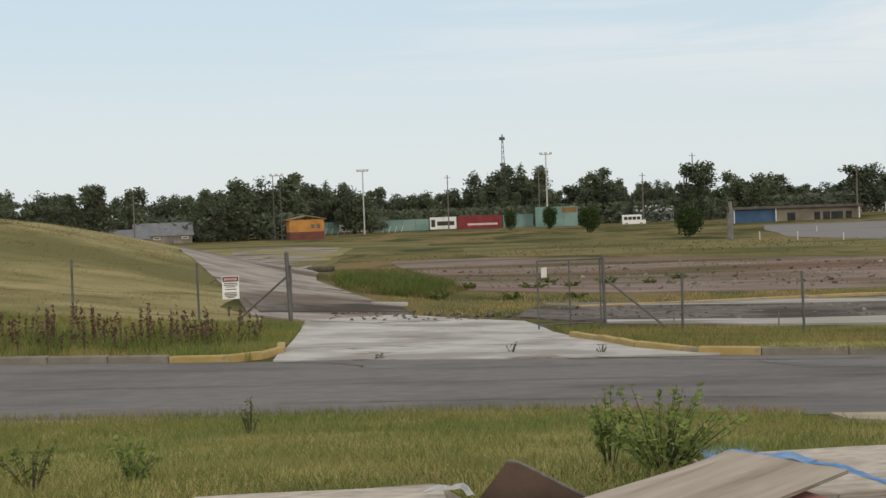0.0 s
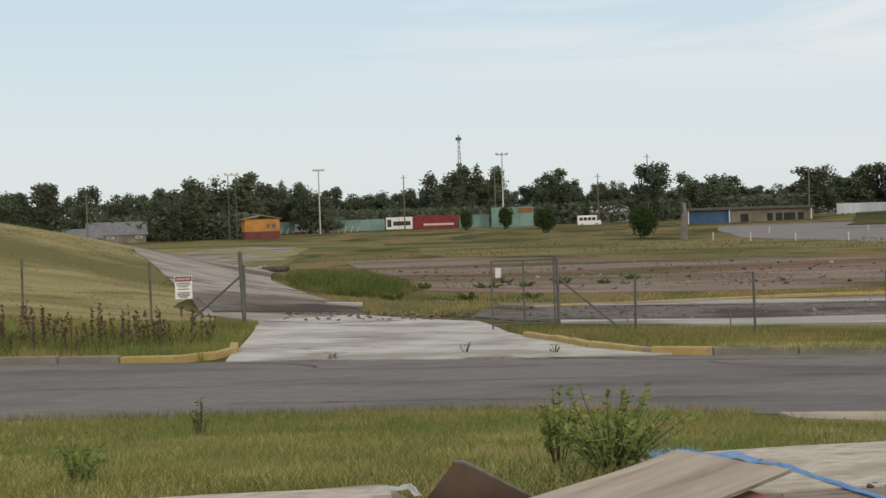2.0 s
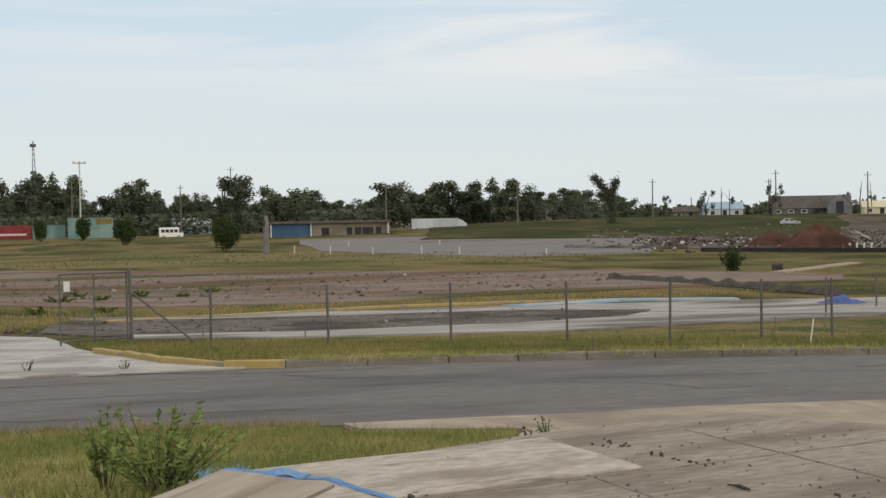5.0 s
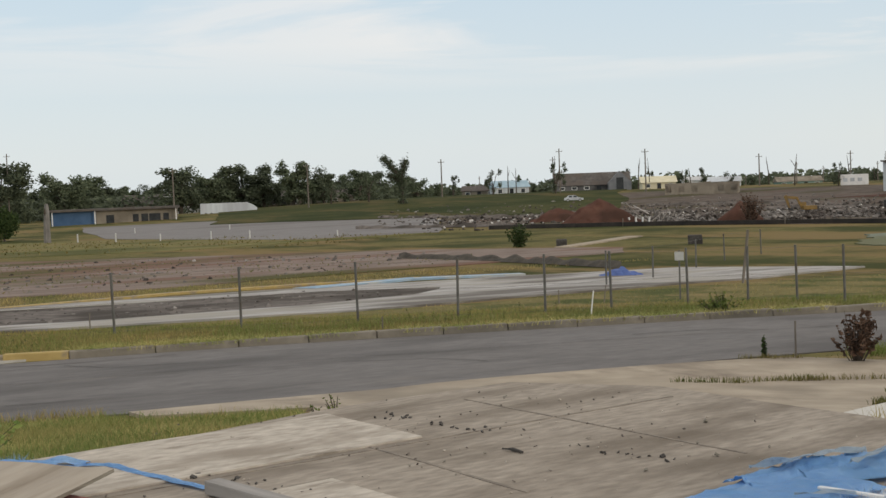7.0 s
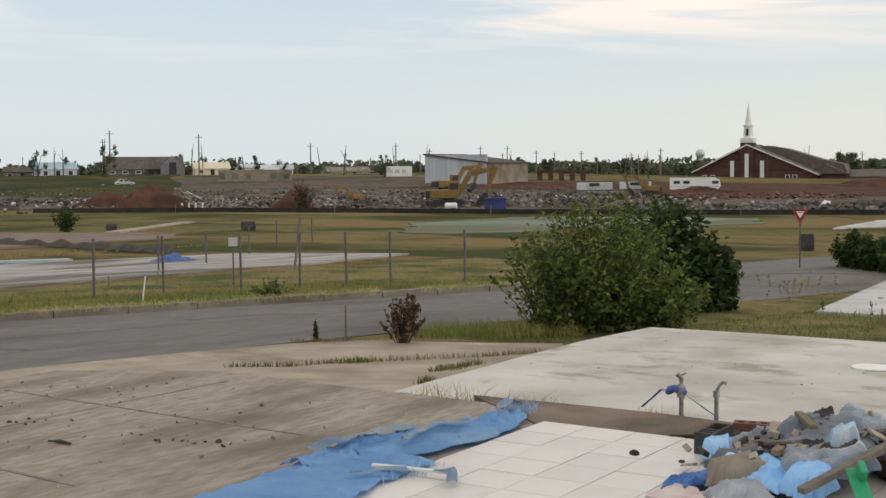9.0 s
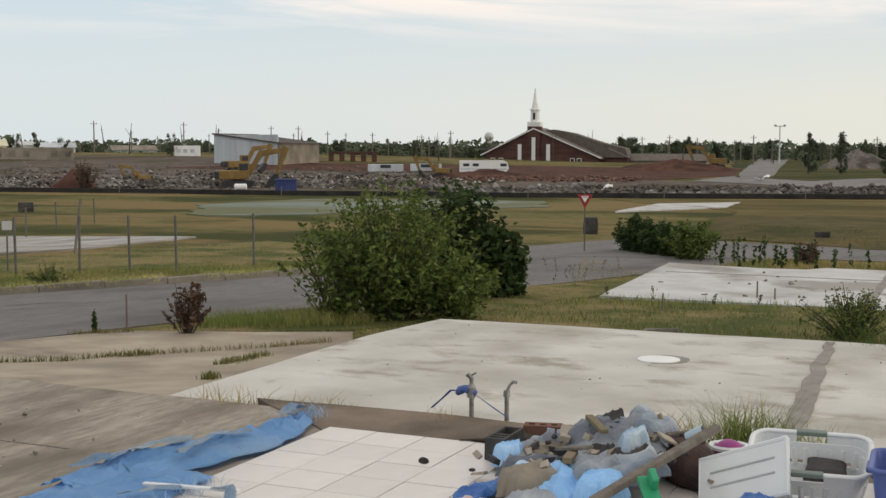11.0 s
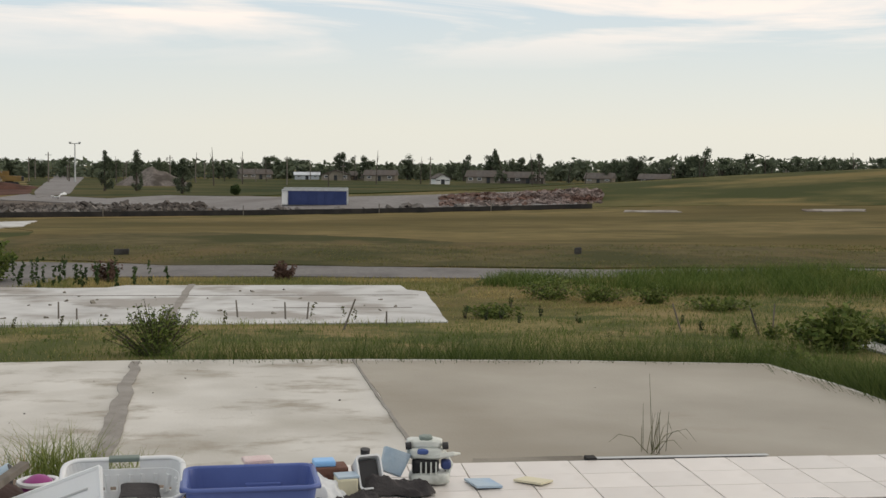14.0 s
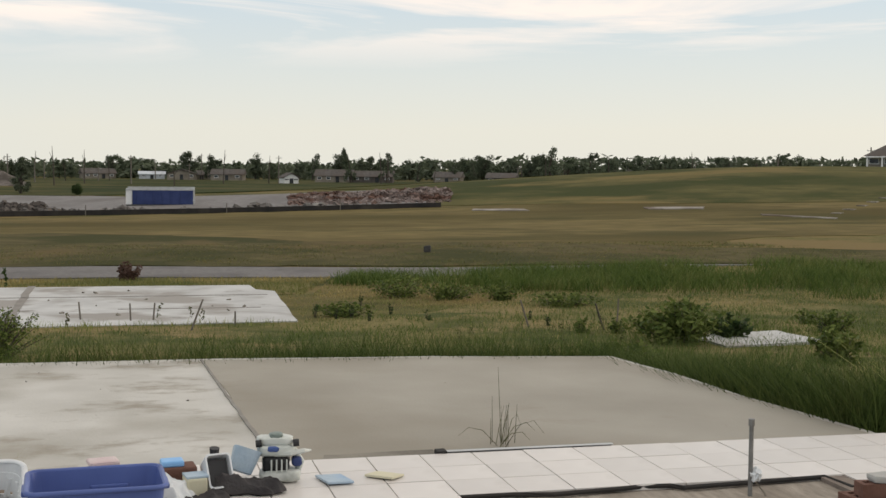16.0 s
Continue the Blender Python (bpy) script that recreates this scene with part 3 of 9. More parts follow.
def leaves(points, size, flat=0.5):
    """Leaf quads with a pointed tip at the points, turned at random."""
    n = len(points)
    d = rng.normal(size=(n, 3))
    d[:, 2] *= flat
    d /= np.linalg.norm(d, axis=1)[:, None]
    e = np.cross(d, rng.normal(size=(n, 3)))
    e /= np.linalg.norm(e, axis=1)[:, None] + 1e-9
    s = (size * rng.uniform(0.6, 1.4, n))[:, None]
    p = np.asarray(points)
    v = np.stack([p - d * s, p - d * s * 0.1 + e * s * 0.45, p + d * s, p - d * s * 0.1 - e * s * 0.45], 1).reshape(-1, 3)
    return v, [(i, i + 1, i + 2, i + 3) for i in range(0, 4 * n, 4)]


def house_frame(p, q, z=0.0, rz=0.0, rx=0.0, ry=0.0):
    """A pose in the grid of the house's slab: p away from its front, q along it."""
    return pose(0, 0, 0, 0, 0, 9) @ pose(p, q, z, rx, ry, rz)


def hp(p, q):
    v = house_frame(p, q).translation
    return (v.x, v.y)

# ---- the land ----
bm = bmesh.new()
radii = [0.0] + list(np.geomspace(4, 60, 90)) + list(np.geomspace(62, 4000, 80))
turns = 360
rings = []
for r in radii[1:]:
    ang = np.arange(turns) * math.tau / turns
    x, y = np.sin(ang) * r, np.cos(ang) * r
    z = lie(x, y)
    rings.append([bm.verts.new(c) for c in zip(x, y, z)])
hub = bm.verts.new((0, 0, float(lie(0, 0))))
for k in range(turns):
    bm.faces.new((rings[0][(k + 1) % turns], rings[0][k], hub))
for a, b in zip(rings, rings[1:]):
    for k in range(turns):
        bm.faces.new((a[k], a[(k + 1) % turns], b[(k + 1) % turns], b[k]))
bmesh.ops.recalc_face_normals(bm, faces=bm.faces)
if bm.faces[500].normal.z < 0:
    bmesh.ops.reverse_faces(bm, faces=bm.faces)
ground = tagged(part("ground", bm, GRASS, smooth=True), "rolling grass land, patchy green and straw", "ground", "", "structure")

HILL_EDGE = [(-60, 28.0), (-6.4, 28.0), (-6.4, 34), (-7.7, 39), (-10.2, 47.2), (-13.3, 55.8), (-16.5, 66), (-21, 80), (-40, 90), (-75, 80)]
cover("hill_grass", HILL_EDGE, HILL, "mown hill of pale straw-green grass", "grass hill", 0.025, 2.5, 1.1, 1.0)
cover("field_grass", [(-75, 92), (-20, 84), (-16, 100), (-13, 150), (10, 160), (40, 140), (60, 112), (30, 104), (0, 118), (-10, 190), (-50, 240), (-110, 200)], MEADOW, "wide meadow of dull olive grass", "grass", 0.03, 8, 3.0)
cover("hay_meadow", [(-75, 92), (-20, 84), (-15.5, 110), (-17, 165), (-60, 200)], HILL, "straw-coloured meadow beyond the hill", "grass", 0.05, 6, 2.0)

# street past the fence, with its near edge and far kerb
ROAD_FAR = [(-60, 27.6), (-11, 27.2), (-4.5, 26.6), (4.2, 25.7), (8.7, 25.0), (14.4, 23.7), (20.7, 22.3), (25.6, 21.3), (32, 20.6), (38, 20.8)]
ROAD_NEAR = [(44, 13.5), (36, 13.8), (28, 14.3), (19.2, 15.4), (12.2, 16.1), (8.7, 16.4), (4.5, 16.0), (0.9, 17.4), (-3.3, 18.0), (-60, 19.0)]
road = cover("road", ROAD_FAR + ROAD_NEAR, ASPHALT, "worn grey asphalt street with patches and cracks", "road", 0.02, 2.0)
cover("cross_road", [(33, 26.5), (40, 24.5), (50.5, 22.6), (49.5, 12.5), (49.2, 7.5), (47, -6), (49, -20), (56, -45), (46, -45), (42, -16), (41.4, -6), (42.2, 7), (41.6, 12.3), (38.5, 18), (37.5, 19.5), (33, 19.0)], ASPHALT,
      "grey asphalt cross street beyond the house slabs", "road", 0.03, 2.0)
DRIVE = [(-4.6, 26.7), (-4.9, 29.8), (-5.1, 33), (-5.6, 38), (-3.1, 41), (1.0, 38.2), (1.6, 33.5), (2.6, 30.2), (3.1, 28), (4.6, 26.0), (1.0, 25.9)]
driveway = cover("driveway", DRIVE, APRON, "pale concrete driveway into the fenced lot", "driveway", 0.045, 1.5, 0.15)
cover("lot_track", [(-5.6, 37.8), (-7.6, 38.9), (-10.1, 47.2), (-13.2, 55.8), (-15.6, 64), (-20, 100), (-37, 183), (-29, 184), (-20, 172), (-15.4, 112), (-10.2, 70), (-7.3, 54), (-5.4, 49.8), (-3.2, 44.2), (-3.0, 41)], TRACK,
      "bare grey-brown track into the lot", "track", 0.05, 3, 0.8)
cover("track_mud", [(-7.4, 39.6), (-8.6, 43.4), (-6.0, 43.0), (-4.6, 44.6), (-3.0, 43.9), (-2.6, 41.8), (-4.4, 40.9)], MUD, "dark churned mud across the track", "mud", 0.075, 1.5, 0.3)
cover("bare_lot", [(-1.2, 57), (-4, 80), (-9, 113), (-0.7, 115), (18.7, 99), (41, 80), (48, 66), (44, 60), (26, 57), (13, 55.4), (4, 56)], LOT_DIRT, "wide bare lot of reddish earth with weeds", "bare ground", 0.05, 3, 1.2)
cover("gravel_strip", [(0.6, 40.6), (2.0, 47), (9.8, 47.6), (19, 47.2), (24, 45.4), (20, 38.5), (15, 36.4), (8.6, 36), (3.5, 37.4)], MUD, "dark gravel and rubble strip behind the fence", "gravel", 0.05, 1.5, 0.5)
cover("pale_strip", [(3.2, 36.2), (8.6, 34.6), (15, 33.4), (28, 36.0), (40, 38), (36, 45.0), (19, 48.6), (9.8, 49.2), (2, 48.6), (2.0, 47.4), (9.8, 46.2), (19, 45.8), (23, 43.2), (20, 39.5), (15, 37.6), (8.6, 37.4), (3.4, 38.4)], OLD_STRIP,
      "long bleached concrete strip behind the fence", "concrete strip", 0.065, 1.5, 0.4)
cover("painted_line", [(3.2, 45.6), (5.3, 47.2), (9.0, 49.0), (14.4, 50.7), (20, 50.4), (25.4, 49.6), (25.4, 50.1), (20, 51.0), (14.4, 51.3), (9.0, 49.6), (5.1, 47.8), (3.0, 46.1)], YELLOW, "long faded yellow kerb line", "kerb line", 0.09, 1.5, 0.12)
cover("blue_patch", [(19, 48.6), (24.9, 50.2), (29.5, 48.0), (29.3, 47.2), (24.7, 49.2), (19.6, 47.6)], surf("faded_blue_paint", (0.20, 0.31, 0.43), (0.32, 0.43, 0.54), 1.5, (0.40, 0.42, 0.42), 0.6, (0.5, 0.62), bump=0.2), "faded blue painted edge of the concrete strip", "painted strip", 0.09, 2, 0.2)
cover("car_park", [(35, 150), (45, 212), (61, 206), (90, 172), (72, 137), (60, 114), (45, 115)], LOT, "empty grey car park", "car park", 0.05, 8, 1.0)
cover("dirt_yard", [(72, 137), (92, 172), (112, 178), (150, 150), (170, 112), (150, 62), (118, 26), (105, 20), (96, 53), (82, 86), (74, 116)], DIRT, "cleared demolition yard of grey-brown earth", "bare ground", 0.05, 6, 1.5)
cover("church_yard", [(150, 150), (185, 150), (215, 118), (232, 80), (190, 66), (152, 66), (168, 105)], REDDIRT, "red earth yard before the church", "bare ground", 0.08, 6, 1.5)
cover("asphalt_yard", [(105, 20), (118, 26), (150, 60), (205, 70), (245, 96), (236, 70), (185, 46), (150, 22), (142, -6), (110, -8)], LOT, "grey asphalt yard by the dumpster", "car park", 0.09, 6, 0.6)
cover("golden_field", [(57, 22), (80, 30), (94, 45), (104, 14), (108, -8), (106, -30), (100, -60), (80, -40), (62, -14), (58, 2)], GOLD, "wide field of golden dry grass", "dry grass", 0.03, 4, 2.6, 1.6)
cover("dull_meadow", [(50.6, 22), (49.6, 7), (48.2, -6), (52, -27), (60, -26), (66, 0), (76, 16), (72, 27), (60, 25)], surf("dull_meadow_grass", (0.072, 0.064, 0.032), (0.125, 0.106, 0.053), 1.0, (0.055, 0.056, 0.024), 0.12, (0.46, 0.6), bump=0.7, fine=10, stain=((0.12, 0.092, 0.045), 0.15, (0.54, 0.66), (0.5, 1.2, 1)), gloss=0.02), "dull brown-green meadow beyond the cross street", "grass", 0.055, 3, 2.2, 1.5)
cover("mint_court", [(54, 51.5), (57, 55), (66.5, 63), (80, 64.5), (86, 53.5), (86, 46), (77.5, 41.4), (66, 45), (57, 48.8)], surf("mint_concrete", (0.13, 0.165, 0.135), (0.18, 0.215, 0.18), 0.6, (0.11, 0.115, 0.055), 0.12, (0.45, 0.6), bump=0.1), "faded green concrete court", "court", 0.07, 4, 1.6, 1.5)
cover("yard_lane", [(158, 56.7), (179, 59.4), (400, 128), (540, 174), (520, 178), (380, 131), (193, 69.5)], LOT, "grey lane leading out of the yard", "road", 0.16, 10, 0.4)
cover("pale_pad", [(72.6, 34.1), (83, 30.7), (92, 33), (86, 37)], FAR_SLAB, "bleached concrete pad in the grass", "slab", 0.09, 3, 0.3)
cover("pale_path", [(46, 70.8), (60, 82), (60.8, 81), (46.6, 70)], TAN, "thin pale concrete path", "path", 0.09, 3, 0.3)
for patch in ([(102.8, -10.6), (101.2, -14.6), (99.4, -14.6), (101.2, -10.6)], [(100.4, -24.0), (99.2, -28.4), (97.4, -28.0), (98.4, -24.0)], [(91.2, -30.5), (86.8, -34.4), (86.2, -33.9), (90.2, -30.4)]):
    cover("pale_patch", patch, TRACK, "bare pale patch in the dry field", "bare patch", 0.09, 2, 0.5, 0.7)
cover("verge_path", [(62, -30), (70, -45), (68.5, -46), (61, -31)], FAR_SLAB, "thin pale pavement strip by the road", "path", 0.09, 3, 0.1)

cover("back_yard", [(92, 172), (120, 215), (172, 200), (205, 160), (185, 150), (150, 150), (112, 178)], DIRT, "brown levelled earth behind the yard", "bare ground", 0.07, 8, 2.0)
cover("rise_grass", [(108, -9), (120, -6), (142, -8), (170, 8), (260, 10), (270, -120), (130, -150), (95, -70), (101, -45), (105, -26)], RISE, "mottled olive and straw grass on the rise", "grass", 0.06, 8, 2.5)
# green slope before the far houses
SLOPE = [spot(c, 172 + 14 * math.sin(c)) for c in range(70, 103, 3)] + [spot(c, 420) for c in range(102, 69, -4)]
cover("green_slope", [(p.x, p.y) for p in SLOPE], BANK_GREEN, "long green grass slope before the far houses", "grass", 0.13, 10, 3.0)
FAR_GREEN = [spot(c, 196 - 1.2 * (c - 18)) for c in range(18, 37, 3)] + [spot(c, 345) for c in range(36, 17, -3)]
cover("far_green", [(p.x, p.y) for p in FAR_GREEN], BANK_GREEN, "green waste ground before the damaged houses", "grass", 0.14, 8, 3.0)
# tan concrete apron between the street and the house
APRON_EDGE = [(4.2, 16.0), (8.7, 16.3), (12.2, 15.9), (14.6, 15.3), (15.6, 13.4), (16.4, 12.2), (10.4, 7.9), (7.3, 6.7), (6.3, 8.1), (4.8, 9.2), (5.2, 12.5), (6.0, 14.2), (4.2, 15.2)]
cover("tan_apron", APRON_EDGE, TAN, "cracked tan concrete drive beside the house slab", "driveway", 0.05, 0.8, 0.12)

def crack(name, points, width, parent, lift):
    """A thin crooked crack filled with dirt."""
    side_a, side_b = [], []
    for a, b in zip(points, points[1:]):
        a, b = Vector(a), Vector(b)
        k = max(2, int((b - a).length / 0.3))
        d = (b - a).normalized()
        o = Vector((-d.y, d.x))
        for j in range(k):
            p = a.lerp(b, j / k) + o * 0.16 * noise.noise((a.x + j * 0.7, b.y, 2.0))
            w = width * (0.5 + abs(noise.noise((p.x * 2, p.y * 2, 7))))
            side_a.append(p + o * w)
            side_b.append(p - o * w)
    bm = bmesh.new()
    va = [bm.verts.new((p.x, p.y, float(lie(p.x, p.y)) + lift)) for p in side_a]
    vb = [bm.verts.new((p.x, p.y, float(lie(p.x, p.y)) + lift)) for p in side_b]
    for i in range(len(va) - 1):
        bm.faces.new((vb[i], vb[i + 1], va[i + 1], va[i]))
    return part(name, bm, CRACK, parent)


for pts, w in (([(-4.4, 26.3), (-3.4, 26.0), (-2.6, 25.2), (-2.5, 24.6)], 0.035), ([(-2.5, 24.6), (0, 24.2), (3, 24.4), (6, 23.6)], 0.02), ([(2.0, 26.0), (3.4, 25.2), (5.0, 24.6), (7.5, 24.3)], 0.04), ([(1.5, 25.6), (3.2, 25.6), (4.4, 25.3)], 0.05), ([(5, 24.2), (5.6, 23.0), (7.4, 22.4)], 0.025),
               ([(-9, 22.5), (-4, 22.0), (2, 21.8), (8, 21.2), (14, 20.2), (20, 19.2)], 0.018), ([(-12, 25), (-8, 25.4), (-5, 24.8)], 0.02), ([(9, 20.4), (10.4, 19.6), (11, 18.2)], 0.02), ([(15.5, 20.8), (17.5, 20.4), (18.2, 19.4)], 0.03), ([(-3.3, 19.4), (1, 19.0), (4.6, 18.6)], 0.02)):
    crack("road_crack", pts, w, road, 0.03)
for pts, w in (([(-4.6, 29.5), (-2, 29.8), (1.4, 29.3)], 0.03), ([(-5.2, 34.6), (-2, 35.2), (1.2, 34.6)], 0.03), ([(-5.4, 37.5), (-3.4, 37.2), (-1.0, 38.6)], 0.06)):
    crack("drive_crack", pts, w, driveway, 0.055)

# ---- kerbs ----
def kerb_run(points, painted, name_label):
    """Kerb stones along a line, each a piece of its own."""
    holder = tagged(new("kerb"), name_label, "kerb", "", "structure")
    for i, (a, b) in enumerate(zip(points, points[1:])):
        a, b = Vector(a), Vector(b)
        n = max(1, round((b - a).length / 1.5))
        for j in range(n):
            p0, p1 = a.lerp(b, j / n), a.lerp(b, (j + 1) / n)
            mid = (p0 + p1) / 2
            z = float(lie(mid.x, mid.y))
            L = (p1 - p0).length / 2 - 0.008
            bm = bmesh.new()
            box(bm, -L, 0.0, -0.2, L, 0.2, 0.165 + rng.uniform(-0.012, 0.012), 0.03)
            d = p1 - p0
            s = part("kerb_stone", bm, YELLOW if painted(mid) else KERB, holder)
            s.matrix_world = pose(mid.x, mid.y, z, 0, 0, math.degrees(math.atan2(d.y, d.x)) + rng.uniform(-0.8, 0.8))
    return holder


kerb_run([(-30, 27.4), (-11, 27.2), (-5.6, 26.8), (-5.0, 27.4), (-4.7, 28.6), (-4.9, 29.8)], lambda p: p.x > -7.3, "concrete street kerb, its rounded end painted yellow")
kerb_run([(1.9, 31.6), (2.5, 30.2), (3.1, 28.0), (4.2, 26.2), (5.4, 25.75), (8.7, 25.1), (14.4, 23.8), (20.7, 22.4), (25.6, 21.4), (32, 20.7)], lambda p: p.x < 5.5, "concrete street kerb, yellow round the driveway mouth")

# ---- the bare floor of the lost house ----
HOUSE = house_frame(0, 0)
bm = bmesh.new()
prism(bm, ragged([(-6.5, -5.5), (6.9, -5.5), (7.45, 0.3), (7.6, 6.9), (7.0, 8.0), (5.74, 8.08), (5.0, 8.02), (3.4, 7.8), (2.8, 7.72), (2.7, 6.9), (2.2, 6.7), (1.1, 6.78), (0.98, 6.93), (0.82, 7.58), (-0.62, 7.46), (-0.66, 6.4), (-6.5, 6.4)], 0.35, 0.04), -0.45, -0.03)
sub = tagged(part("floor", bm, FLOOR), "weathered brown wooden subfloor of a lost house", "floor", "", "structure")
sub.matrix_world = HOUSE
# plywood sheets left on the subfloor, paler than the rest
for p, q, w, d, rz in ((3.9, 7.25, 2.4, 1.2, -1), (2.8, 5.4, 2.44, 1.2, 0), (0.1, 6.93, 1.44, 1.16, -2)):
    bm = bmesh.new()
    prism(bm, ragged([(-w / 2, -d / 2), (w / 2, -d / 2), (w / 2, d / 2), (-w / 2, d / 2)], 0.3, 0.035), 0, 0.012)
    s = part("subfloor_sheet", bm, PLY_PALE, sub)
    s.matrix_world = house_frame(p, q, -0.03, rz)
for a, b, c, d, w in ((0.0, 6.62, 7.3, 6.5, 0.012), (4.6, 5.0, 4.75, 7.8, 0.012), (6.1, 4.8, 6.2, 7.6, 0.009), (2.4, 5.4, 2.5, 7.8, 0.01)):
    a, b = Vector((a, b)), Vector((c, d))
    e = (b - a).normalized() * w
    o = Vector((-e.y, e.x))
    bm = bmesh.new()
    prism(bm, ragged([tuple(a - o), tuple(b - o), tuple(b + o), tuple(a + o)], 0.2, 0.02), -0.05, -0.026)
    q = part("seam", bm, surf("dark_seam", (0.15, 0.13, 0.11), (0.27, 0.235, 0.195), 7.0, bump=0.3), sub)
    q.matrix_world = HOUSE
bm = bmesh.new()
prism(bm, ragged([(7.2, -4.6), (8.2, -4.5), (9.65, -4.3), (10.74, -4.2), (11.75, -4.05), (12.05, -2.4), (12.25, -0.5), (12.32, 1.4), (12.25, 3.0), (12.2, 5.3), (10.9, 5.45), (7.5, 5.4), (7.2, 4.4)], 0.5, 0.035), -0.6, -0.10)
slab = tagged(part("patio_slab", bm, WHITE_SLAB), "pale concrete slab with stains and joints", "slab", "", "structure")
slab.matrix_world = HOUSE
# its last bay was cast apart and is dirtier
bm = bmesh.new()
prism(bm, ragged([(7.55, -4.5), (8.2, -4.44), (9.65, -4.24), (10.74, -4.15), (11.68, -4.0), (11.98, -2.4), (12.16, -0.36), (7.55, -0.60)], 0.4, 0.03), -0.12, -0.095)
s = part("bay", bm, surf("dirty_concrete", (0.295, 0.275, 0.234), (0.365, 0.343, 0.297), 0.9, (0.25, 0.225, 0.182), 0.35, (0.5, 0.72), rough=0.8, bump=0.12, stain=((0.235, 0.20, 0.152), 0.45, (0.56, 0.72), (1, 0.7, 1))), slab, "dirtier tan bay of the slab")
s.matrix_world = HOUSE
for qa, qb, w0, w1 in ((1.27, 1.55, 0.04, 0.085), (-0.59, -0.35, 0.010, 0.014)):
    bm = bmesh.new()
    prism(bm, ragged([(7.5, qa - w1), (12.2, qb - w0), (12.2, qb + w0), (7.5, qa + w1)], 0.12, 0.035 if w1 > 0.05 else 0.012), -0.11, -0.090)
    s = part("dirt_joint", bm, JOINT, slab)
    s.matrix_world = HOUSE
# round white cover let into the slab
bm = one(prism, [(0.17 * math.cos(k * math.tau / 32), 0.17 * math.sin(k * math.tau / 32)) for k in range(32)], -0.02, 0.012)
s = part("round_cover", bm, WHITE_PAINT, slab, "white round cover let into the slab")
s.matrix_world = pose(10.13, 4.34, -0.10)
bm = one(prism, ragged([(0.22 * math.cos(k * math.tau / 16) + 0.03, 0.20 * math.sin(k * math.tau / 16)) for k in range(16)], 0.1, 0.02), -0.02, 0.004)
s = part("stain_ring", bm, JOINT, slab, "dark stain round the cover")
s.matrix_world = pose(10.15, 4.32, -0.10)
# brown strip between tiles and slab
bm = bmesh.new()
prism(bm, ragged([(7.06, 0.4), (7.62, 0.4), (7.75, 3.6), (7.7, 4.6), (7.05, 3.75)], 0.2, 0.03), -0.2, -0.022)
s = tagged(part("threshold", bm, surf("brown_threshold", (0.15, 0.115, 0.085), (0.23, 0.18, 0.14), 3.0, (0.10, 0.08, 0.06), 1.2, bump=0.3)), "brown earth-stained strip along the tiles", "threshold", "", "structure")
s.matrix_world = HOUSE

# glazed floor tiles, each one a piece
tiles = tagged(new("tile_floor"), "white glazed floor tiles with dark grout lines", "tile floor", "", "structure")
bm = bmesh.new()
prism(bm, [(3.0, 0.3), (7.06, 0.3), (7.06, 3.72), (3.0, 3.72)], -0.06, -0.008)
prism(bm, [(6.0, -5.4), (6.98, -5.4), (6.98, -3.31), (6.0, -3.31)], -0.06, -0.008)
prism(bm, [(6.54, -1.32), (6.98, -1.32), (6.98, 0.5), (6.54, 0.5)], -0.06, -0.008)
prism(bm, [(6.98, -5.4), (7.76, -5.4), (7.76, 0.55), (6.98, 0.55)], -0.06, -0.008)
prism(bm, [(6.85, -3.31), (6.98, -3.31), (6.98, -1.32), (6.85, -1.32)], -0.06, -0.008)
bed = part("grout_bed", bm, GROUT, tiles, "dark dirty grout bed")
bed.matrix_world = HOUSE
tile_mesh = mesh_of("tile", one(box, -0.1495, -0.1495, -0.03, 0.1495, 0.1495, 0.0, 0.003), TILE)


def lay(p, q):
    t = new("tile", tile_mesh)
    t.parent = tiles
    t.matrix_world = house_frame(p, q, rng.uniform(-0.0015, 0.0015), rng.uniform(-0.3, 0.3))


for i in range(11):
    for j in range(11):
        lay(7.06 - 0.152 - i * 0.304, 3.71 - 0.152 - j * 0.304)
for j in range(19):
    q = 0.5 - 0.152 - j * 0.304
    for i in range(6 if q < -3.4 else 3 if q < -1.28 else 4):
        p = 7.755 - 0.152 - i * 0.304
        lay(p, q)
# the lower floor where tiles have come off
bm = bmesh.new()
prism(bm, ragged([(5.9, -3.5), (6.9, -3.5), (6.9, -1.2), (6.6, -1.2), (6.6, 0.4), (5.9, 0.4)], 0.2, 0.02), -0.2, -0.055)
s = tagged(part("stripped_floor", bm, surf("stripped_floor", (0.13, 0.09, 0.078), (0.26, 0.195, 0.17), 4.0, (0.42, 0.39, 0.36), 1.6, (0.56, 0.66), bump=0.3)), "stripped reddish floor where tiles came off", "floor", "", "structure")
s.matrix_world = HOUSE

# the tiles' broken edge: torn bedding, its edge shadow put in as dark colour
for pts in ([(6.56, -1.31), (6.84, -1.31), (6.83, -1.6), (6.80, -1.8), (6.84, -2.2)], [(6.84, -2.2), (6.86, -2.3), (6.84, -2.45), (6.79, -2.5), (6.82, -3.0), (6.84, -3.34), (6.6, -3.36)]):
    s = part("broken_edge", one(tube, [(p + 0.012 * noise.noise((p * 9, q * 9, 1)), q, -0.012) for p, q in pts], 0.014, 6), SILT, tiles, "torn bedding at the broken tile edge, coloured dark for the edge's shadow")
    s.matrix_world = HOUSE
edge_strip = thing("edge_strip", HOUSE, "thin grey metal strip along the tiles' back edge", "metal strip")
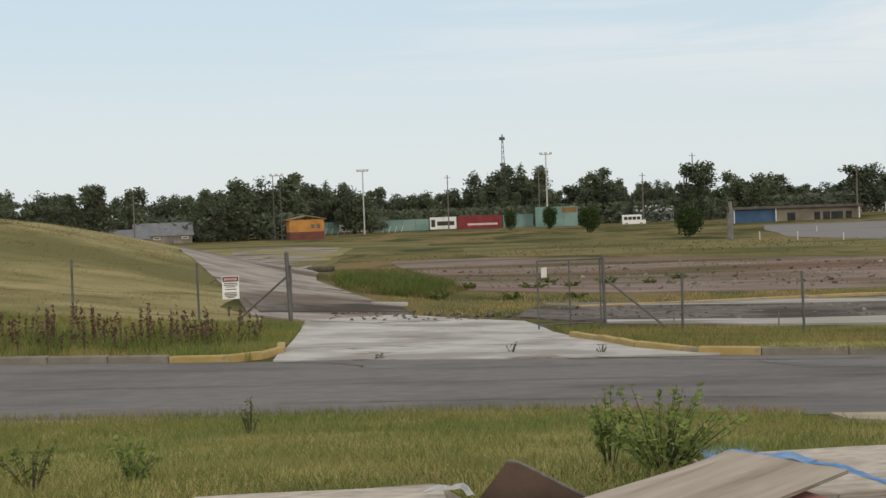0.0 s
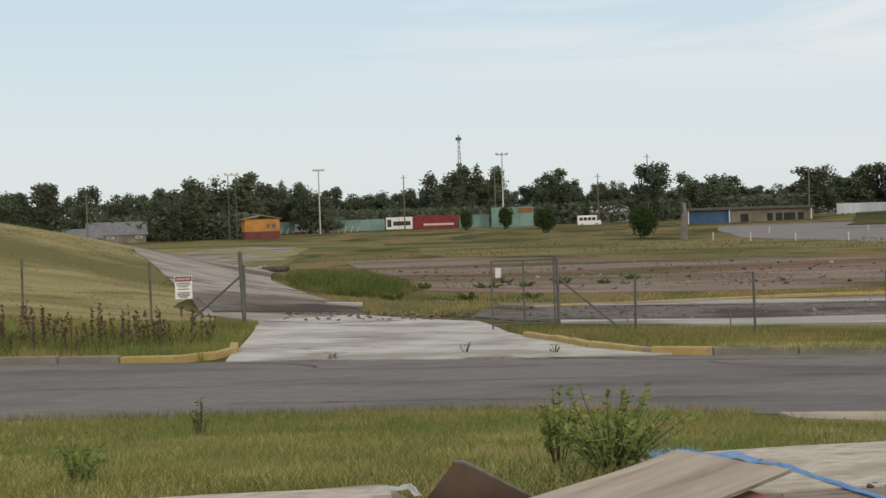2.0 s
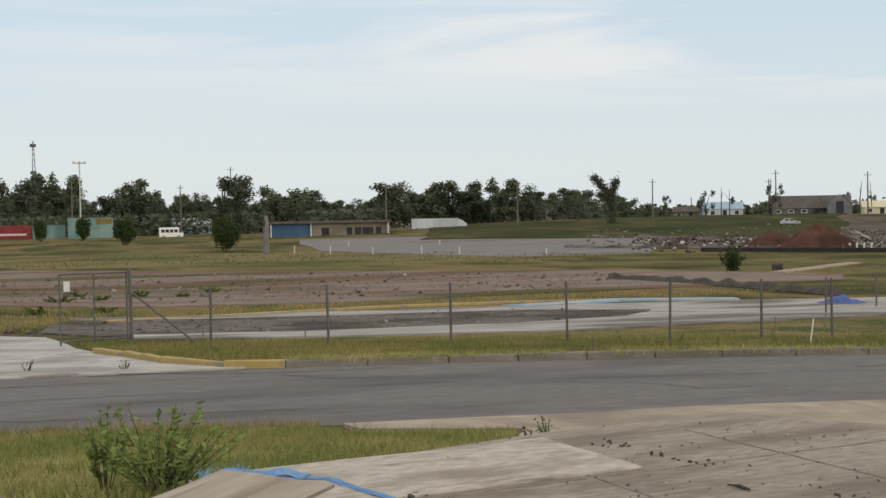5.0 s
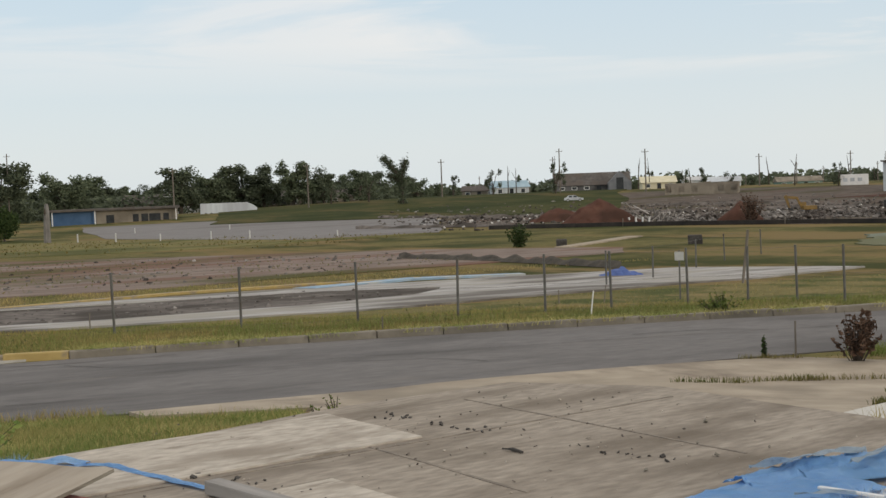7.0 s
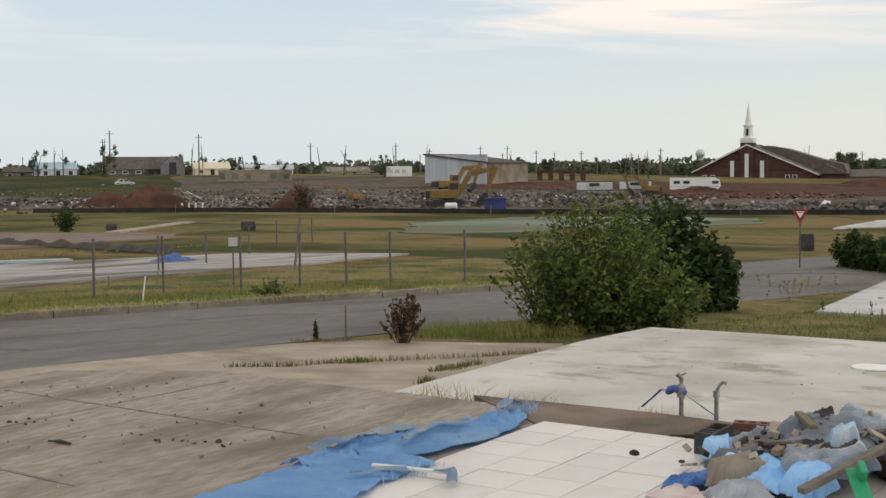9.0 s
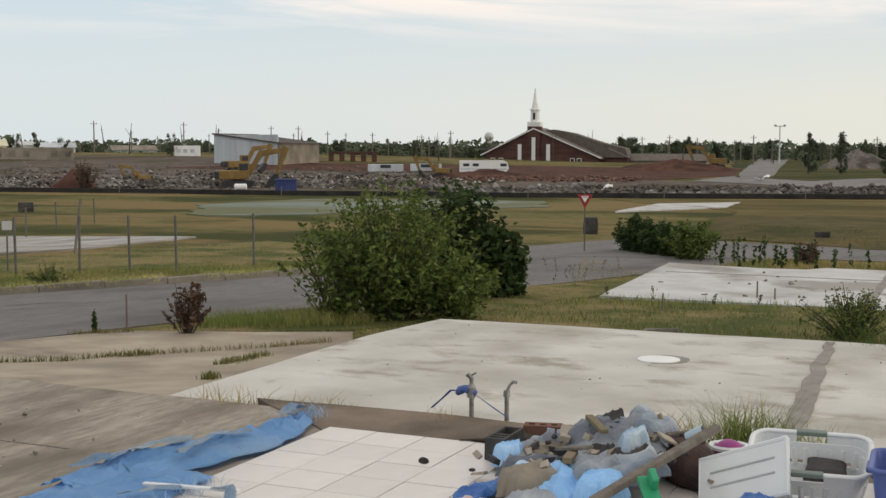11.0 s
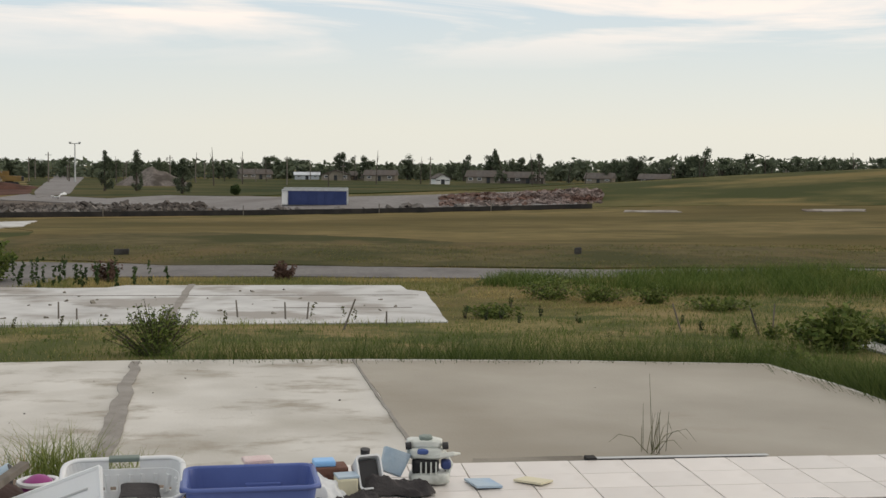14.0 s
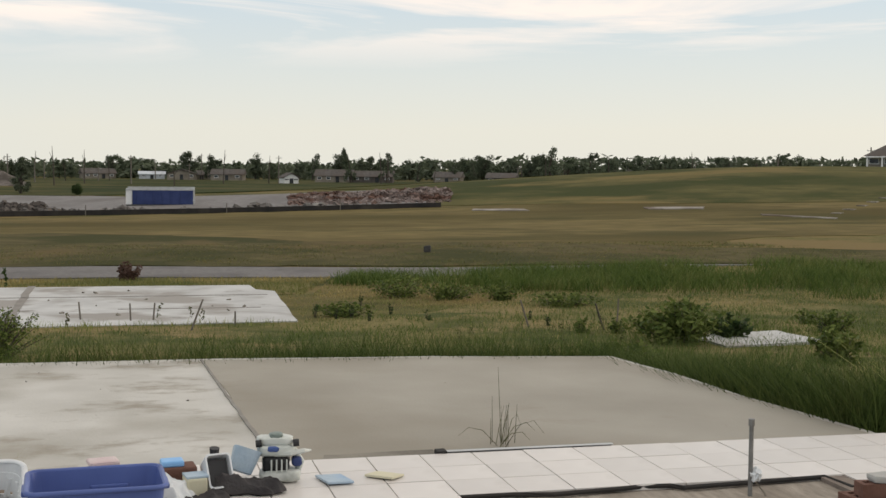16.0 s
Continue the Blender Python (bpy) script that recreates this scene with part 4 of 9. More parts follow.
part("rail", one(box, 7.80, -2.5, -0.09, 7.82, -1.46, 0.004, 0.002), CAST_IRON, edge_strip)
part("flange", one(box, 7.765, -2.5, 0.002, 7.80, -1.46, 0.007, 0.002), PALE_METAL, edge_strip)
part("bent_end", one(box, 7.75, -1.49, -0.03, 7.83, -1.43, 0.012, 0.005), SILT, edge_strip)
ledge = thing("stone_ledge", HOUSE, "low grey mortar ledge behind the tiles", "ledge")
part("mortar", one(prism, ragged([(7.78, -1.44), (7.92, -1.44), (7.9, -0.8), (7.78, -0.78)], 0.08, 0.02), -0.1, -0.012), KERB, ledge)
# the next house's slab
bm = bmesh.new()
prism(bm, ragged([(24.34, 11.73), (26.09, 1.13), (32.3, 1.9), (32.7, 2.4), (33.9, 2.63), (33.0, 9.6), (32.3, 9.9), (32.0, 10.9), (32.07, 13.47)], 1.0, 0.08), -2.3, -1.45)
far_slab = tagged(part("house_slab", bm, FAR_SLAB), "bleached concrete slab of a cleared house", "slab", "", "structure")
for a, b, w in (((29.8, 12.6), (31.4, 2.0), 0.05), ((25.2, 6.6), (33.4, 8.0), 0.09), ((28.6, 2.0), (28.2, 5.0), 0.04)):
    a, b = Vector(a), Vector(b)
    d = (b - a).normalized() * w
    o = Vector((-d.y, d.x))
    bm = bmesh.new()
    prism(bm, ragged([tuple(a - o), tuple(b - o), tuple(b + o), tuple(a + o)], 0.4, 0.04), -1.46, -1.443)
    part("dirt_joint", bm, JOINT, far_slab)
bm = bmesh.new()
prism(bm, ragged([(21.5, -6.2), (22.2, -8.2), (23.6, -7.7), (23.0, -6.0)], 0.4, 0.1), -1.9, -1.33)
tagged(part("small_slab", bm, FAR_SLAB), "small bleached concrete pad in the grass", "slab", "", "structure")

# ---- trees ----
def tree_meshes(seed, height, width, leaf, count, lobes, material, low=0.25, gaps=0.35, peak=0.5):
    """Trunk with limbs, and a crown of many small leaf sprays, drawn up into uneven peaks."""
    r = np.random.default_rng(seed)
    bm = bmesh.new()
    top = height * (low + 0.35)
    tube(bm, [(0, 0, -0.4), (0.02 * height, 0, top * 0.5), (r.uniform(-0.04, 0.04) * height, r.uniform(-0.03, 0.03) * height, top)], [height * 0.035, height * 0.026, height * 0.012], 7)
    pts = []
    leaders = [(r.uniform(-0.3, 0.3) * width, r.uniform(-0.3, 0.3) * width, r.uniform(0.78, 1.0)) for _ in range(r.integers(2, 5))]
    for k in range(lobes):
        lx, ly, lh = leaders[k % len(leaders)]
        h = r.uniform(low + 0.06, 0.95) * lh
        f = (h / lh - low) / (1 - low)
        reach = width * 0.42 * r.uniform(0.1, 1.0) * (1 - max(0, f) ** 1.6) * (0.6 + 0.4 * min(1, f * 4 + 0.4))
        a = r.uniform(0, math.tau)
        c = np.array([lx * peak * 1.6 * (0.3 + f) + math.cos(a) * reach, ly * peak * 1.6 * (0.3 + f) + math.sin(a) * reach, h * height])
        if k % 2 == 0:
            tube(bm, [(0, 0, top * r.uniform(0.5, 0.95)), tuple(c * [0.5, 0.5, 1] - [0, 0, height * 0.08]), tuple(c)], [height * 0.014, height * 0.009, height * 0.003], 5)
        s = np.array([width * r.uniform(0.06, 0.14), width * r.uniform(0.06, 0.14), height * r.uniform(0.05, 0.11)])
        n = count // lobes
        g = r.normal(size=(n, 3))
        g /= np.linalg.norm(g, axis=1)[:, None]
        g *= r.uniform(0.3, 1.0 + gaps, n)[:, None]
        pts.append(c + g * s)
    pts = np.concatenate(pts)
    v, f = leaves(pts, leaf, 0.9)
    crown = bpy.data.meshes.new("crown")
    crown.from_pydata([tuple(q) for q in v], [], f)
    crown.materials.append(material)
    return mesh_of("trunk", bm, BARK), crown


def tree_from(meshes, m, label, group="", name="tree"):
    t = thing(name, m, label, "tree", group)
    for n, me in zip(("trunk", "crown"), meshes):
        new(n, me).parent = t
    return t


def placed(bearing, distance, scale, wide=1.0, turn=None):
    p = spot(bearing, distance)
    return pose(p.x, p.y, p.z, 0, 0, rng.uniform(0, 360) if turn is None else turn) @ Matrix.Diagonal((scale * wide, scale * wide, scale, 1))


KINDS = [tree_meshes(20 + i, 10.6, 8.0 + 1.2 * (i % 3), 0.30, 4600, 30 + 3 * (i % 4), LEAF_FAR if i % 2 else LEAF_DARK, 0.05, 0.45) for i in range(9)]
TORN = [tree_meshes(50 + i, 8, 4.6, 0.26, 900, 16, LEAF_DARK, 0.04, 0.5, 0.8) for i in range(5)]
SLIM = [tree_meshes(60 + i, 8.6, 4.2, 0.2, 2200, 26, LEAF_DARK, 0.06, 0.3, 0.12) for i in range(3)]
ROUND = []
for i in range(2):
    ball = rng.normal(size=(2600, 3))
    ball /= np.linalg.norm(ball, axis=1)[:, None]
    bump_ = np.array([1 + 0.35 * noise.noise(tuple(q * 1.7 + i * 5)) for q in ball])
    ball = ball * (rng.uniform(0.45, 1.08, 2600) * bump_)[:, None] * [2.9, 2.9, 2.75] + [0, 0, 3.1]
    ball[:, 2] = np.maximum(ball[:, 2], 0.1)
    v, f = leaves(ball, 0.3, 0.7)
    me = bpy.data.meshes.new("crown")
    me.from_pydata([tuple(q) for q in v], [], f)
    me.materials.append(LEAF_DEEP)
    ROUND.append((mesh_of("trunk", one(tube, [(0, 0, -0.4), (0.1, 0, 2), (0, 0.1, 4)], [0.2, 0.15, 0.05], 7), BARK), me))

# the long wood behind the ball ground: bearing, distance, height
wood = [(-21.6, 250, 9), (-20.5, 260, 8.6), (-19.2, 255, 9.5), (-18.0, 262, 10.4), (-16.9, 258, 12), (-15.9, 268, 9), (-14.3, 280, 9.3), (-13.2, 284, 10.6),
        (-12.3, 262, 9.5), (-11.5, 272, 10.5), (-10.8, 268, 11.5), (-10.1, 276, 12), (-9.3, 282, 14), (-8.2, 320, 11), (-7.3, 330, 10.2), (-6.5, 335, 11.5)]
b = -5.6
while b < 27:
    wood.append((b, rng.uniform(335, 365), rng.uniform(8.2, 11.3) * (1 if b < 14 else 0.8)))
    b += rng.uniform(0.45, 0.75)
b = -22.5
while b < 26:
    wood.append((b, rng.uniform(295, 315) if b < -5 else rng.uniform(372, 392), rng.uniform(9.5, 12) if b < -5 else rng.uniform(7.8, 10.5) * (1 if b < 14 else 0.75)))
    b += rng.uniform(0.6, 0.95)
wood += [(0.4, 360, 15.5), (1.2, 352, 14), (1.9, 356, 15), (0.0, 350, 13), (4.9, 345, 14.5), (8.7, 300, 13.5), (11.4, 320, 13), (16.3, 300, 11), (17.7, 310, 10), (19.0, 312, 10), (19.9, 308, 10), (21.2, 300, 9.5), (22.6, 300, 8), (24.2, 300, 7.5)]
for i, (b, d, h) in enumerate(wood):
    tree_from(KINDS[i % 9], placed(b, d, h / 10, 1.15 if b < 12 else 1.5), "dark green broad-leaved tree in a long row", "trees of the far wood")
# undergrowth that closes the row
pts = []
for b in np.arange(-22, 26, 0.035):
    d = rng.uniform(312 if b > -8.6 else 262, 355 if b > -8.6 else 285)
    p = spot(b, d)
    for k in range(13):
        pts.append((p.x + rng.normal() * 1.5, p.y + rng.normal() * 1.5, p.z + rng.uniform(0, 5.5) ** 0.95 + 0.2))
v, f = leaves(np.array(pts), 0.75, 0.6)
tagged(soup("undergrowth", v, f, LEAF_DARK), "dark undergrowth closing the far row of trees", "undergrowth", "", "stuff")
# storm-torn trees further round
torn = [(24.6, 262, 6), (28.4, 300, 5.5), (30.2, 270, 6), (33.0, 262, 7), (36.2, 300, 5), (38.7, 330, 5.5), (39.6, 330, 6), (40.6, 340, 4.5), (45.2, 260, 5), (31.5, 330, 5.5), (34.6, 340, 5.5), (37.2, 345, 6.5), (22.9, 265, 5.5),
        (88.9, 400, 9), (90.6, 350, 9.5), (92.2, 350, 9), (93.6, 380, 7), (95.2, 380, 6.5), (96.2, 400, 7), (97.6, 400, 7.5), (99.5, 350, 11), (101.3, 360, 10), (102.4, 380, 7), (103.8, 400, 6.5), (105.0, 390, 6.5), (107.2, 300, 8), (108.6, 330, 8.5), (118.2, 195, 6.5), (117.2, 200, 5)]
for i, (b, d, h) in enumerate(torn):
    tree_from(TORN[i % 5], placed(b, d, h / 8), "storm-torn tree with a ragged thin crown", "storm-torn trees")
pts = []
for b in np.arange(27, 121, 0.035):
    d = rng.uniform(430, 520)
    p = spot(b, d)
    hh = 5.2 + 3.2 * min(1, max(0, (b - 90) / 12)) + 2.2 * noise.noise((b * 0.9, 0, 0)) + 2.5 * noise.noise((b * 3.1, 4, 0))
    for k in range(9):
        pts.append((p.x + rng.normal() * 2.5, p.y + rng.normal() * 2.5, p.z + rng.uniform(0, 1) * max(hh, 2.0)))
v, f = leaves(np.array(pts), 1.3, 0.6)
tagged(soup("far_wood", v, f, LEAF_DARK), "low dark line of far trees on the skyline", "far trees", "", "stuff")
# broken tree clad in its own regrowth: a stout stem with two bare-ended limbs
snag = thing("snag_tree", facing(26.1, 242), "broken leaf-clad tree with two stout raised limbs", "tree")
SNAG_LIMBS = [[(0, 0, -0.3), (0.1, 0, 2.6), (-0.1, 0, 5.2)], [(-0.1, 0, 5.2), (-1.3, 0.2, 6.6), (-2.4, 0, 7.9), (-3.4, 0.1, 9.0)], [(-0.1, 0, 5.0), (0.5, -0.2, 6.8), (0.9, 0, 8.4)], [(-0.2, 0, 4.6), (-1.6, 0, 5.3), (-2.6, 0, 5.6)]]
pts = []
for limb in SNAG_LIMBS:
    part("limb", one(tube, limb, [0.45, 0.35, 0.3, 0.22][:len(limb)], 7), BARK, snag)
    for p, q in zip(limb, limb[1:]):
        n = int(260 * (Vector(q) - Vector(p)).length)
        f = rng.uniform(0, 1, n)[:, None]
        pts.append(np.array(p) * (1 - f) + np.array(q) * f + rng.normal(size=(n, 3)) * [0.42, 0.4, 0.4])
v, f = leaves(np.concatenate(pts), 0.2, 0.8)
soup("crown", v, f, LEAF_DARK, snag)
# rows of far trees along the skyline
b = 27.0
i = 0
while b < 120:
    low = 0.62 if b < 62 else 0.75 if b < 80 else 0.9
    tree_from(KINDS[i % 9], placed(b, rng.uniform(400, 450), rng.uniform(0.6, 1.0) * low, rng.uniform(0.9, 1.3)), "dark tree on the far skyline", "trees of the far skyline")
    b += rng.uniform(0.35, 1.1)
    i += 1
# bare trunks left standing by the storm
for k in range(46):
    b = rng.uniform(28, 116)
    d = rng.uniform(260, 360)
    h = rng.uniform(4.0, 8.5)
    t = thing("bare_trunk", facing(b, d), "thin bare dead tree trunk", "tree trunk", "bare trunks")
    lx = rng.uniform(-0.6, 0.6)
    part("trunk", one(tube, [(0, 0, -0.3), (lx * 0.3, 0, h * 0.5), (lx, 0, h)], [0.16, 0.12, 0.04], 6), BARK, t)
    part("broken_limb", one(tube, [(lx * 0.4, 0, h * 0.6), (lx * 0.4 + rng.uniform(-1.1, 1.1), 0, h * 0.85)], [0.08, 0.03], 5), BARK, t)
for b, d, h, w in ((73.1, 212, 6.4, 1.0), (74.45, 214, 6.2, 1.15), (76.4, 190, 5.0, 1.5)):
    tree_from(SLIM[int(b) % 3], placed(b, d, h / 8, w), "slim dark upright tree at the yard's edge", "slim trees by the yard", "slim_tree")
for b, d, h, w, k in ((8.9, 165, 4.3, 0.8, 0), (4.5, 215, 4.6, 0.75, 1), (78.7, 172, 1.6, 0.9, 1), (0.95, 270, 4.6, 0.6, 0), (2.75, 268, 5.0, 0.6, 1)):
    tree_from(ROUND[k], placed(b, d, h / 6, w), "dark round-headed bush standing alone in the field", "lone field bushes", "field_bush")
# snapped trunk
t = thing("snapped_trunk", placed(10.65, 150, 1.0), "bare snapped grey tree trunk in the grass", "tree trunk")
bm = bmesh.new()
tube(bm, [(0, 0, -0.3), (0.05, 0, 1.5), (0.0, 0.05, 3.2), (-0.12, 0, 4.4)], [0.42, 0.36, 0.33, 0.2], 9)
part("trunk", bm, surf("grey_dead_wood", (0.12, 0.115, 0.11), (0.22, 0.21, 0.2), 3.0, bump=0.4, stretch=(2, 2, 0.4)), t)
bm = bmesh.new()
tube(bm, [(0.1, 0, 2.8), (0.35, 0, 3.4), (0.3, 0, 3.9)], [0.16, 0.12, 0.06], 6)
part("broken_limb", bm, BARK, t)

# ---- poles, masts and wires ----
def utility_pole(bearing, distance, height, arm=1.0):
    t = thing("utility_pole", facing(bearing, distance), "weathered wooden utility pole with a crossarm", "utility pole", "utility poles")
    part("pole", one(tube, [(0, 0, -0.5), (0, 0, height)], [0.17, 0.11], 7), POLE_WOOD, t)
    part("crossarm", one(box, -arm, -0.05, height - 0.7, arm, 0.05, height - 0.6, 0.01), POLE_WOOD, t)
    for x in (-0.85, 0.0, 0.85):
        part("insulator", one(tube, [(x * arm, 0, height - 0.6), (x * arm, 0, height - 0.4)], [0.05, 0.03], 6), PALE_METAL, t)
    return t


def height_of(pixels, distance):
    return pixels * distance / 2250


for b, d, px in ((-15.7, 250, 88), (-1.8, 300, 98), (-5.95, 300, 72), (2.3, 300, 105), (6.9, 300, 88), (9.1, 300, 118), (16.0, 240, 88), (21.9, 250, 80), (27.9, 270, 68), (33.2, 270, 78), (32.9, 300, 62), (37.0, 260, 75), (41.9, 280, 55), (45.7, 300, 52), (47.2, 310, 42), (49.5, 320, 48),
                (50.7, 320, 48), (52.0, 320, 40), (54.0, 320, 40), (57.5, 300, 48), (56.2, 340, 40), (66.0, 330, 45), (67.2, 330, 48), (70.8, 300, 52), (70.0, 340, 40), (75.9, 300, 50), (77.0, 320, 38), (81.0, 300, 50), (87.4, 320, 50), (83.5, 380, 30), (103.0, 330, 32), (105.9, 320, 45), (109.4, 260, 55), (113.2, 240, 70), (98.1, 380, 30), (106.4, 320, 38)):
    utility_pole(b, d, height_of(px, d), 0.7)
for k in range(34):
    d = rng.uniform(330, 430)
    utility_pole(30 + k * 1.62 + rng.uniform(-0.6, 0.6), d, height_of(rng.uniform(24, 46), d), rng.uniform(0.3, 0.7))


def flood_light(bearing, distance, height, heads, twin=False):
    t = thing("flood_light", facing(bearing, distance), "tall grey ball-ground light mast with lamps on top", "light mast", "ball-ground light masts")
    for x in ((-0.7, 0.7) if twin else (0.0,)):
        part("mast", one(tube, [(x, 0, -0.5), (x, 0, height)], [0.13, 0.08] if twin else [0.2, 0.12], 8), STEEL if twin else PALE_METAL, t)
    part("crossbar", one(box, -1.3, -0.1, height - 0.2, 1.3, 0.1, height, 0.02), PALE_METAL, t)
    for k in range(heads):
        x = -1.1 + 2.2 * k / max(1, heads - 1)
        part("lamp_head", one(box, x - 0.3, -0.45, height - 0.05, x + 0.3, 0.25, height + 0.3, 0.05), PALE_METAL, t)
    return t


flood_light(-9.45, 252, height_of(114, 252), 3, True)
flood_light(-5.6, 290, height_of(112, 290), 4)
flood_light(2.65, 280, height_of(131, 280), 3)
flood_light(71.9, 320, height_of(66, 320), 2)
# lattice mast far behind the wood
t = thing("radio_mast", facing(0.72, 700), "grey lattice radio mast behind the trees", "radio mast")
H = 46.0
for k in range(3):
    a = k * math.tau / 3
    part("leg", one(tube, [(math.cos(a) * 2.2, math.sin(a) * 2.2, 0), (math.cos(a) * 0.8, math.sin(a) * 0.8, H * 0.75), (math.cos(a) * 0.35, math.sin(a) * 0.35, H)], [0.22, 0.18, 0.12], 5), STEEL, t)
for j in range(16):
    z0, z1 = j * H / 16, (j + 1) * H / 16
    w0, w1 = 2.2 - 1.8 * j / 16, 2.2 - 1.8 * (j + 1) / 16
    bm = bmesh.new()
    for k in range(3):
        a, c = k * math.tau / 3, (k + 1) * math.tau / 3
        tube(bm, [(math.cos(a) * w0, math.sin(a) * w0, z0), (math.cos(c) * w1, math.sin(c) * w1, z1)], 0.1, 4)
    part("brace", bm, STEEL, t)
for z in (H * 0.5, H * 0.62, H * 0.93):
    part("dish_ring", one(tube, [(0, 0, z), (0, 0, z + 1.6)], 1.6, 10), STEEL, t)


# ---- far buildings ----
def house(m, w, d, h, roof, wall_mat, roof_mat, label, name="house", windows=3, hip=False, group="", over=0.4, front_gable=False):
    """Front on -y. The ridge runs along x, or towards the viewer with front_gable."""
    t = thing(name, m, label, "house", group)
    bm = bmesh.new()
    if front_gable:
        wedge(bm, [(-w / 2, -0.5), (w / 2, -0.5), (w / 2, h), (0, h + roof - 0.1), (-w / 2, h)], -d / 2, d / 2)
    else:
        box(bm, -w / 2, -d / 2, -0.5, w / 2, d / 2, h)
    part("wall", bm, wall_mat, t)
    bm = bmesh.new()
    if front_gable:
        wedge(bm, [(-w / 2 - over, h - 0.15), (0, h + roof - 0.05), (w / 2 + over, h - 0.15), (w / 2 + over, h + 0.05), (0, h + roof + 0.15), (-w / 2 - over, h + 0.05)], -d / 2 - over, d / 2 + over)
    else:
        k = w * 0.28 if hip else 0.0
        lo = [bm.verts.new(c) for c in ((-w / 2 - over, -d / 2 - over, h), (w / 2 + over, -d / 2 - over, h), (w / 2 + over, d / 2 + over, h), (-w / 2 - over, d / 2 + over, h))]
        hi = [bm.verts.new((-w / 2 - over + k, 0, h + roof)), bm.verts.new((w / 2 + over - k, 0, h + roof))]
        bm.faces.new((lo[0], lo[1], hi[1], hi[0]))
        bm.faces.new((lo[2], lo[3], hi[0], hi[1]))
        bm.faces.new((lo[1], lo[2], hi[1]))
        bm.faces.new((lo[3], lo[0], hi[0]))
        bm.faces.new(lo[::-1])
    part("roof", bm, roof_mat, t)
    for i in range(windows):
        x = -w / 2 + w * (i + 0.5) / windows
        if i == windows // 2:
            part("door", one(box, x - 0.5, -d / 2 - 0.04, 0, x + 0.5, -d / 2 + 0.05, min(2.1, h - 0.2), 0.01), DARK_WINDOW, t)
        else:
            win = part("window", one(box, x - 0.65, -d / 2 - 0.04, 0.9, x + 0.65, -d / 2 + 0.05, min(2.1, h - 0.25), 0.01), WHITE_PAINT, t)
            part("pane", one(box, x - 0.52, -d / 2 - 0.055, 1.0, x + 0.52, -d / 2 + 0.02, min(2.0, h - 0.35)), GLAZE, win)
    return t


# orange hut by the ball ground
t = thing("concession_hut", facing(-8.25, 250, 8) @ Matrix.Scale(0.84, 4), "orange hut with a maroon base and shallow roof", "hut")
part("wall", one(box, -4, -3, 1.8, 4, 3, 4.6), ORANGE, t)
part("base", one(box, -4.04, -3.04, -0.5, 4.04, 3.04, 1.8), MAROON, t)
bm = bmesh.new()
wedge(bm, [(-4.5, 4.5), (0, 5.4), (4.5, 4.5), (4.5, 4.7), (0, 5.65), (-4.5, 4.7)], -3.5, 3.5)
part("roof", bm, surf("hut_roof", (0.2, 0.13, 0.08), (0.28, 0.19, 0.12), 1.0), t)
for x in (1.4, 2.6):
    part("window", one(box, x - 0.4, -3.06, 2.6, x + 0.4, -2.9, 3.5), DARK_WINDOW, t)

# ball-ground fence panels with banners: bearing from and to, top above the ground
def banner_run(b0, b1, d, base, top, material, label, name, category, marks=None):
    p, q = spot(b0, d), spot(b1, d)
    L = (q - p).length
    m = Matrix.Translation(p) @ Matrix.Rotation(math.atan2(q.y - p.y, q.x - p.x), 4, "Z")
    t = thing(name, m, label, category, "ball-ground boards")
    n = max(1, round(L / 3.0))
    for i in range(n):
        part("panel", one(box, L * i / n + 0.03, -0.05, base, L * (i + 1) / n - 0.03, 0.05, top, 0.01), material, t)
        part("post", one(box, L * i / n - 0.06, 0.05, -0.3, L * i / n + 0.06, 0.17, top + 0.1), STEEL, t)
    for x0, x1, z0, z1, mt in marks or ():
        part("lettering_bar", one(box, L * x0, -0.07, base + (top - base) * z0, L * x1, -0.051, base + (top - base) * z1), mt, t)
    return t


D0 = 305
banner_run(-7.5, -6.75, D0, 0.2, 2.9, TEAL, "faded teal ball-ground fence boards", "fence_boards", "fence")
banner_run(-6.75, -5.1, D0, 0.4, 2.9, WHITE_PAINT, "white advertising board with dark lettering bars", "advert_board", "board", [(0.06, 0.36, 0.35, 0.55, SIGN_BLACK), (0.5, 0.94, 0.3, 0.6, SIGN_BLACK)])
banner_run(-5.1, -2.7, D0, 0.2, 2.9, TEAL, "faded teal ball-ground fence boards", "fence_boards", "fence")
banner_run(-2.65, -1.45, D0, 0.3, 3.2, WHITE_PAINT, "white advertising board with dark lettering bars", "advert_board", "board", [(0.05, 0.2, 0.2, 0.8, SIGN_BLACK), (0.27, 0.92, 0.3, 0.65, SIGN_BLACK)])
banner_run(-1.4, 0.6, D0, 0.2, 3.3, BANNER_RED, "deep red advertising board with pale lettering bars", "advert_board", "board", [(0.22, 0.9, 0.25, 0.4, PINK_CLOTH)])
banner_run(0.65, 2.0, D0, 0.1, 3.2, TEAL, "faded teal ball-ground fence boards", "fence_boards", "fence")
banner_run(2.1, 4.0, 298, 0.1, 4.7, TEAL, "tall teal scoreboard wall", "scoreboard", "board", [(0.62, 0.98, 0.68, 0.95, MACHINE)])
# seats in front of the boards: a row of leaning braces
t = thing("brace_row", facing(-5.0, 300), "row of pale leaning braces along the fence", "fence brace")
for k in range(14):
    part("brace", one(tube, [(-14 + k * 1.5, 0, 0), (-13.5 + k * 1.5, 0.5, 1.5)], 0.09, 5), PALE_METAL, t)
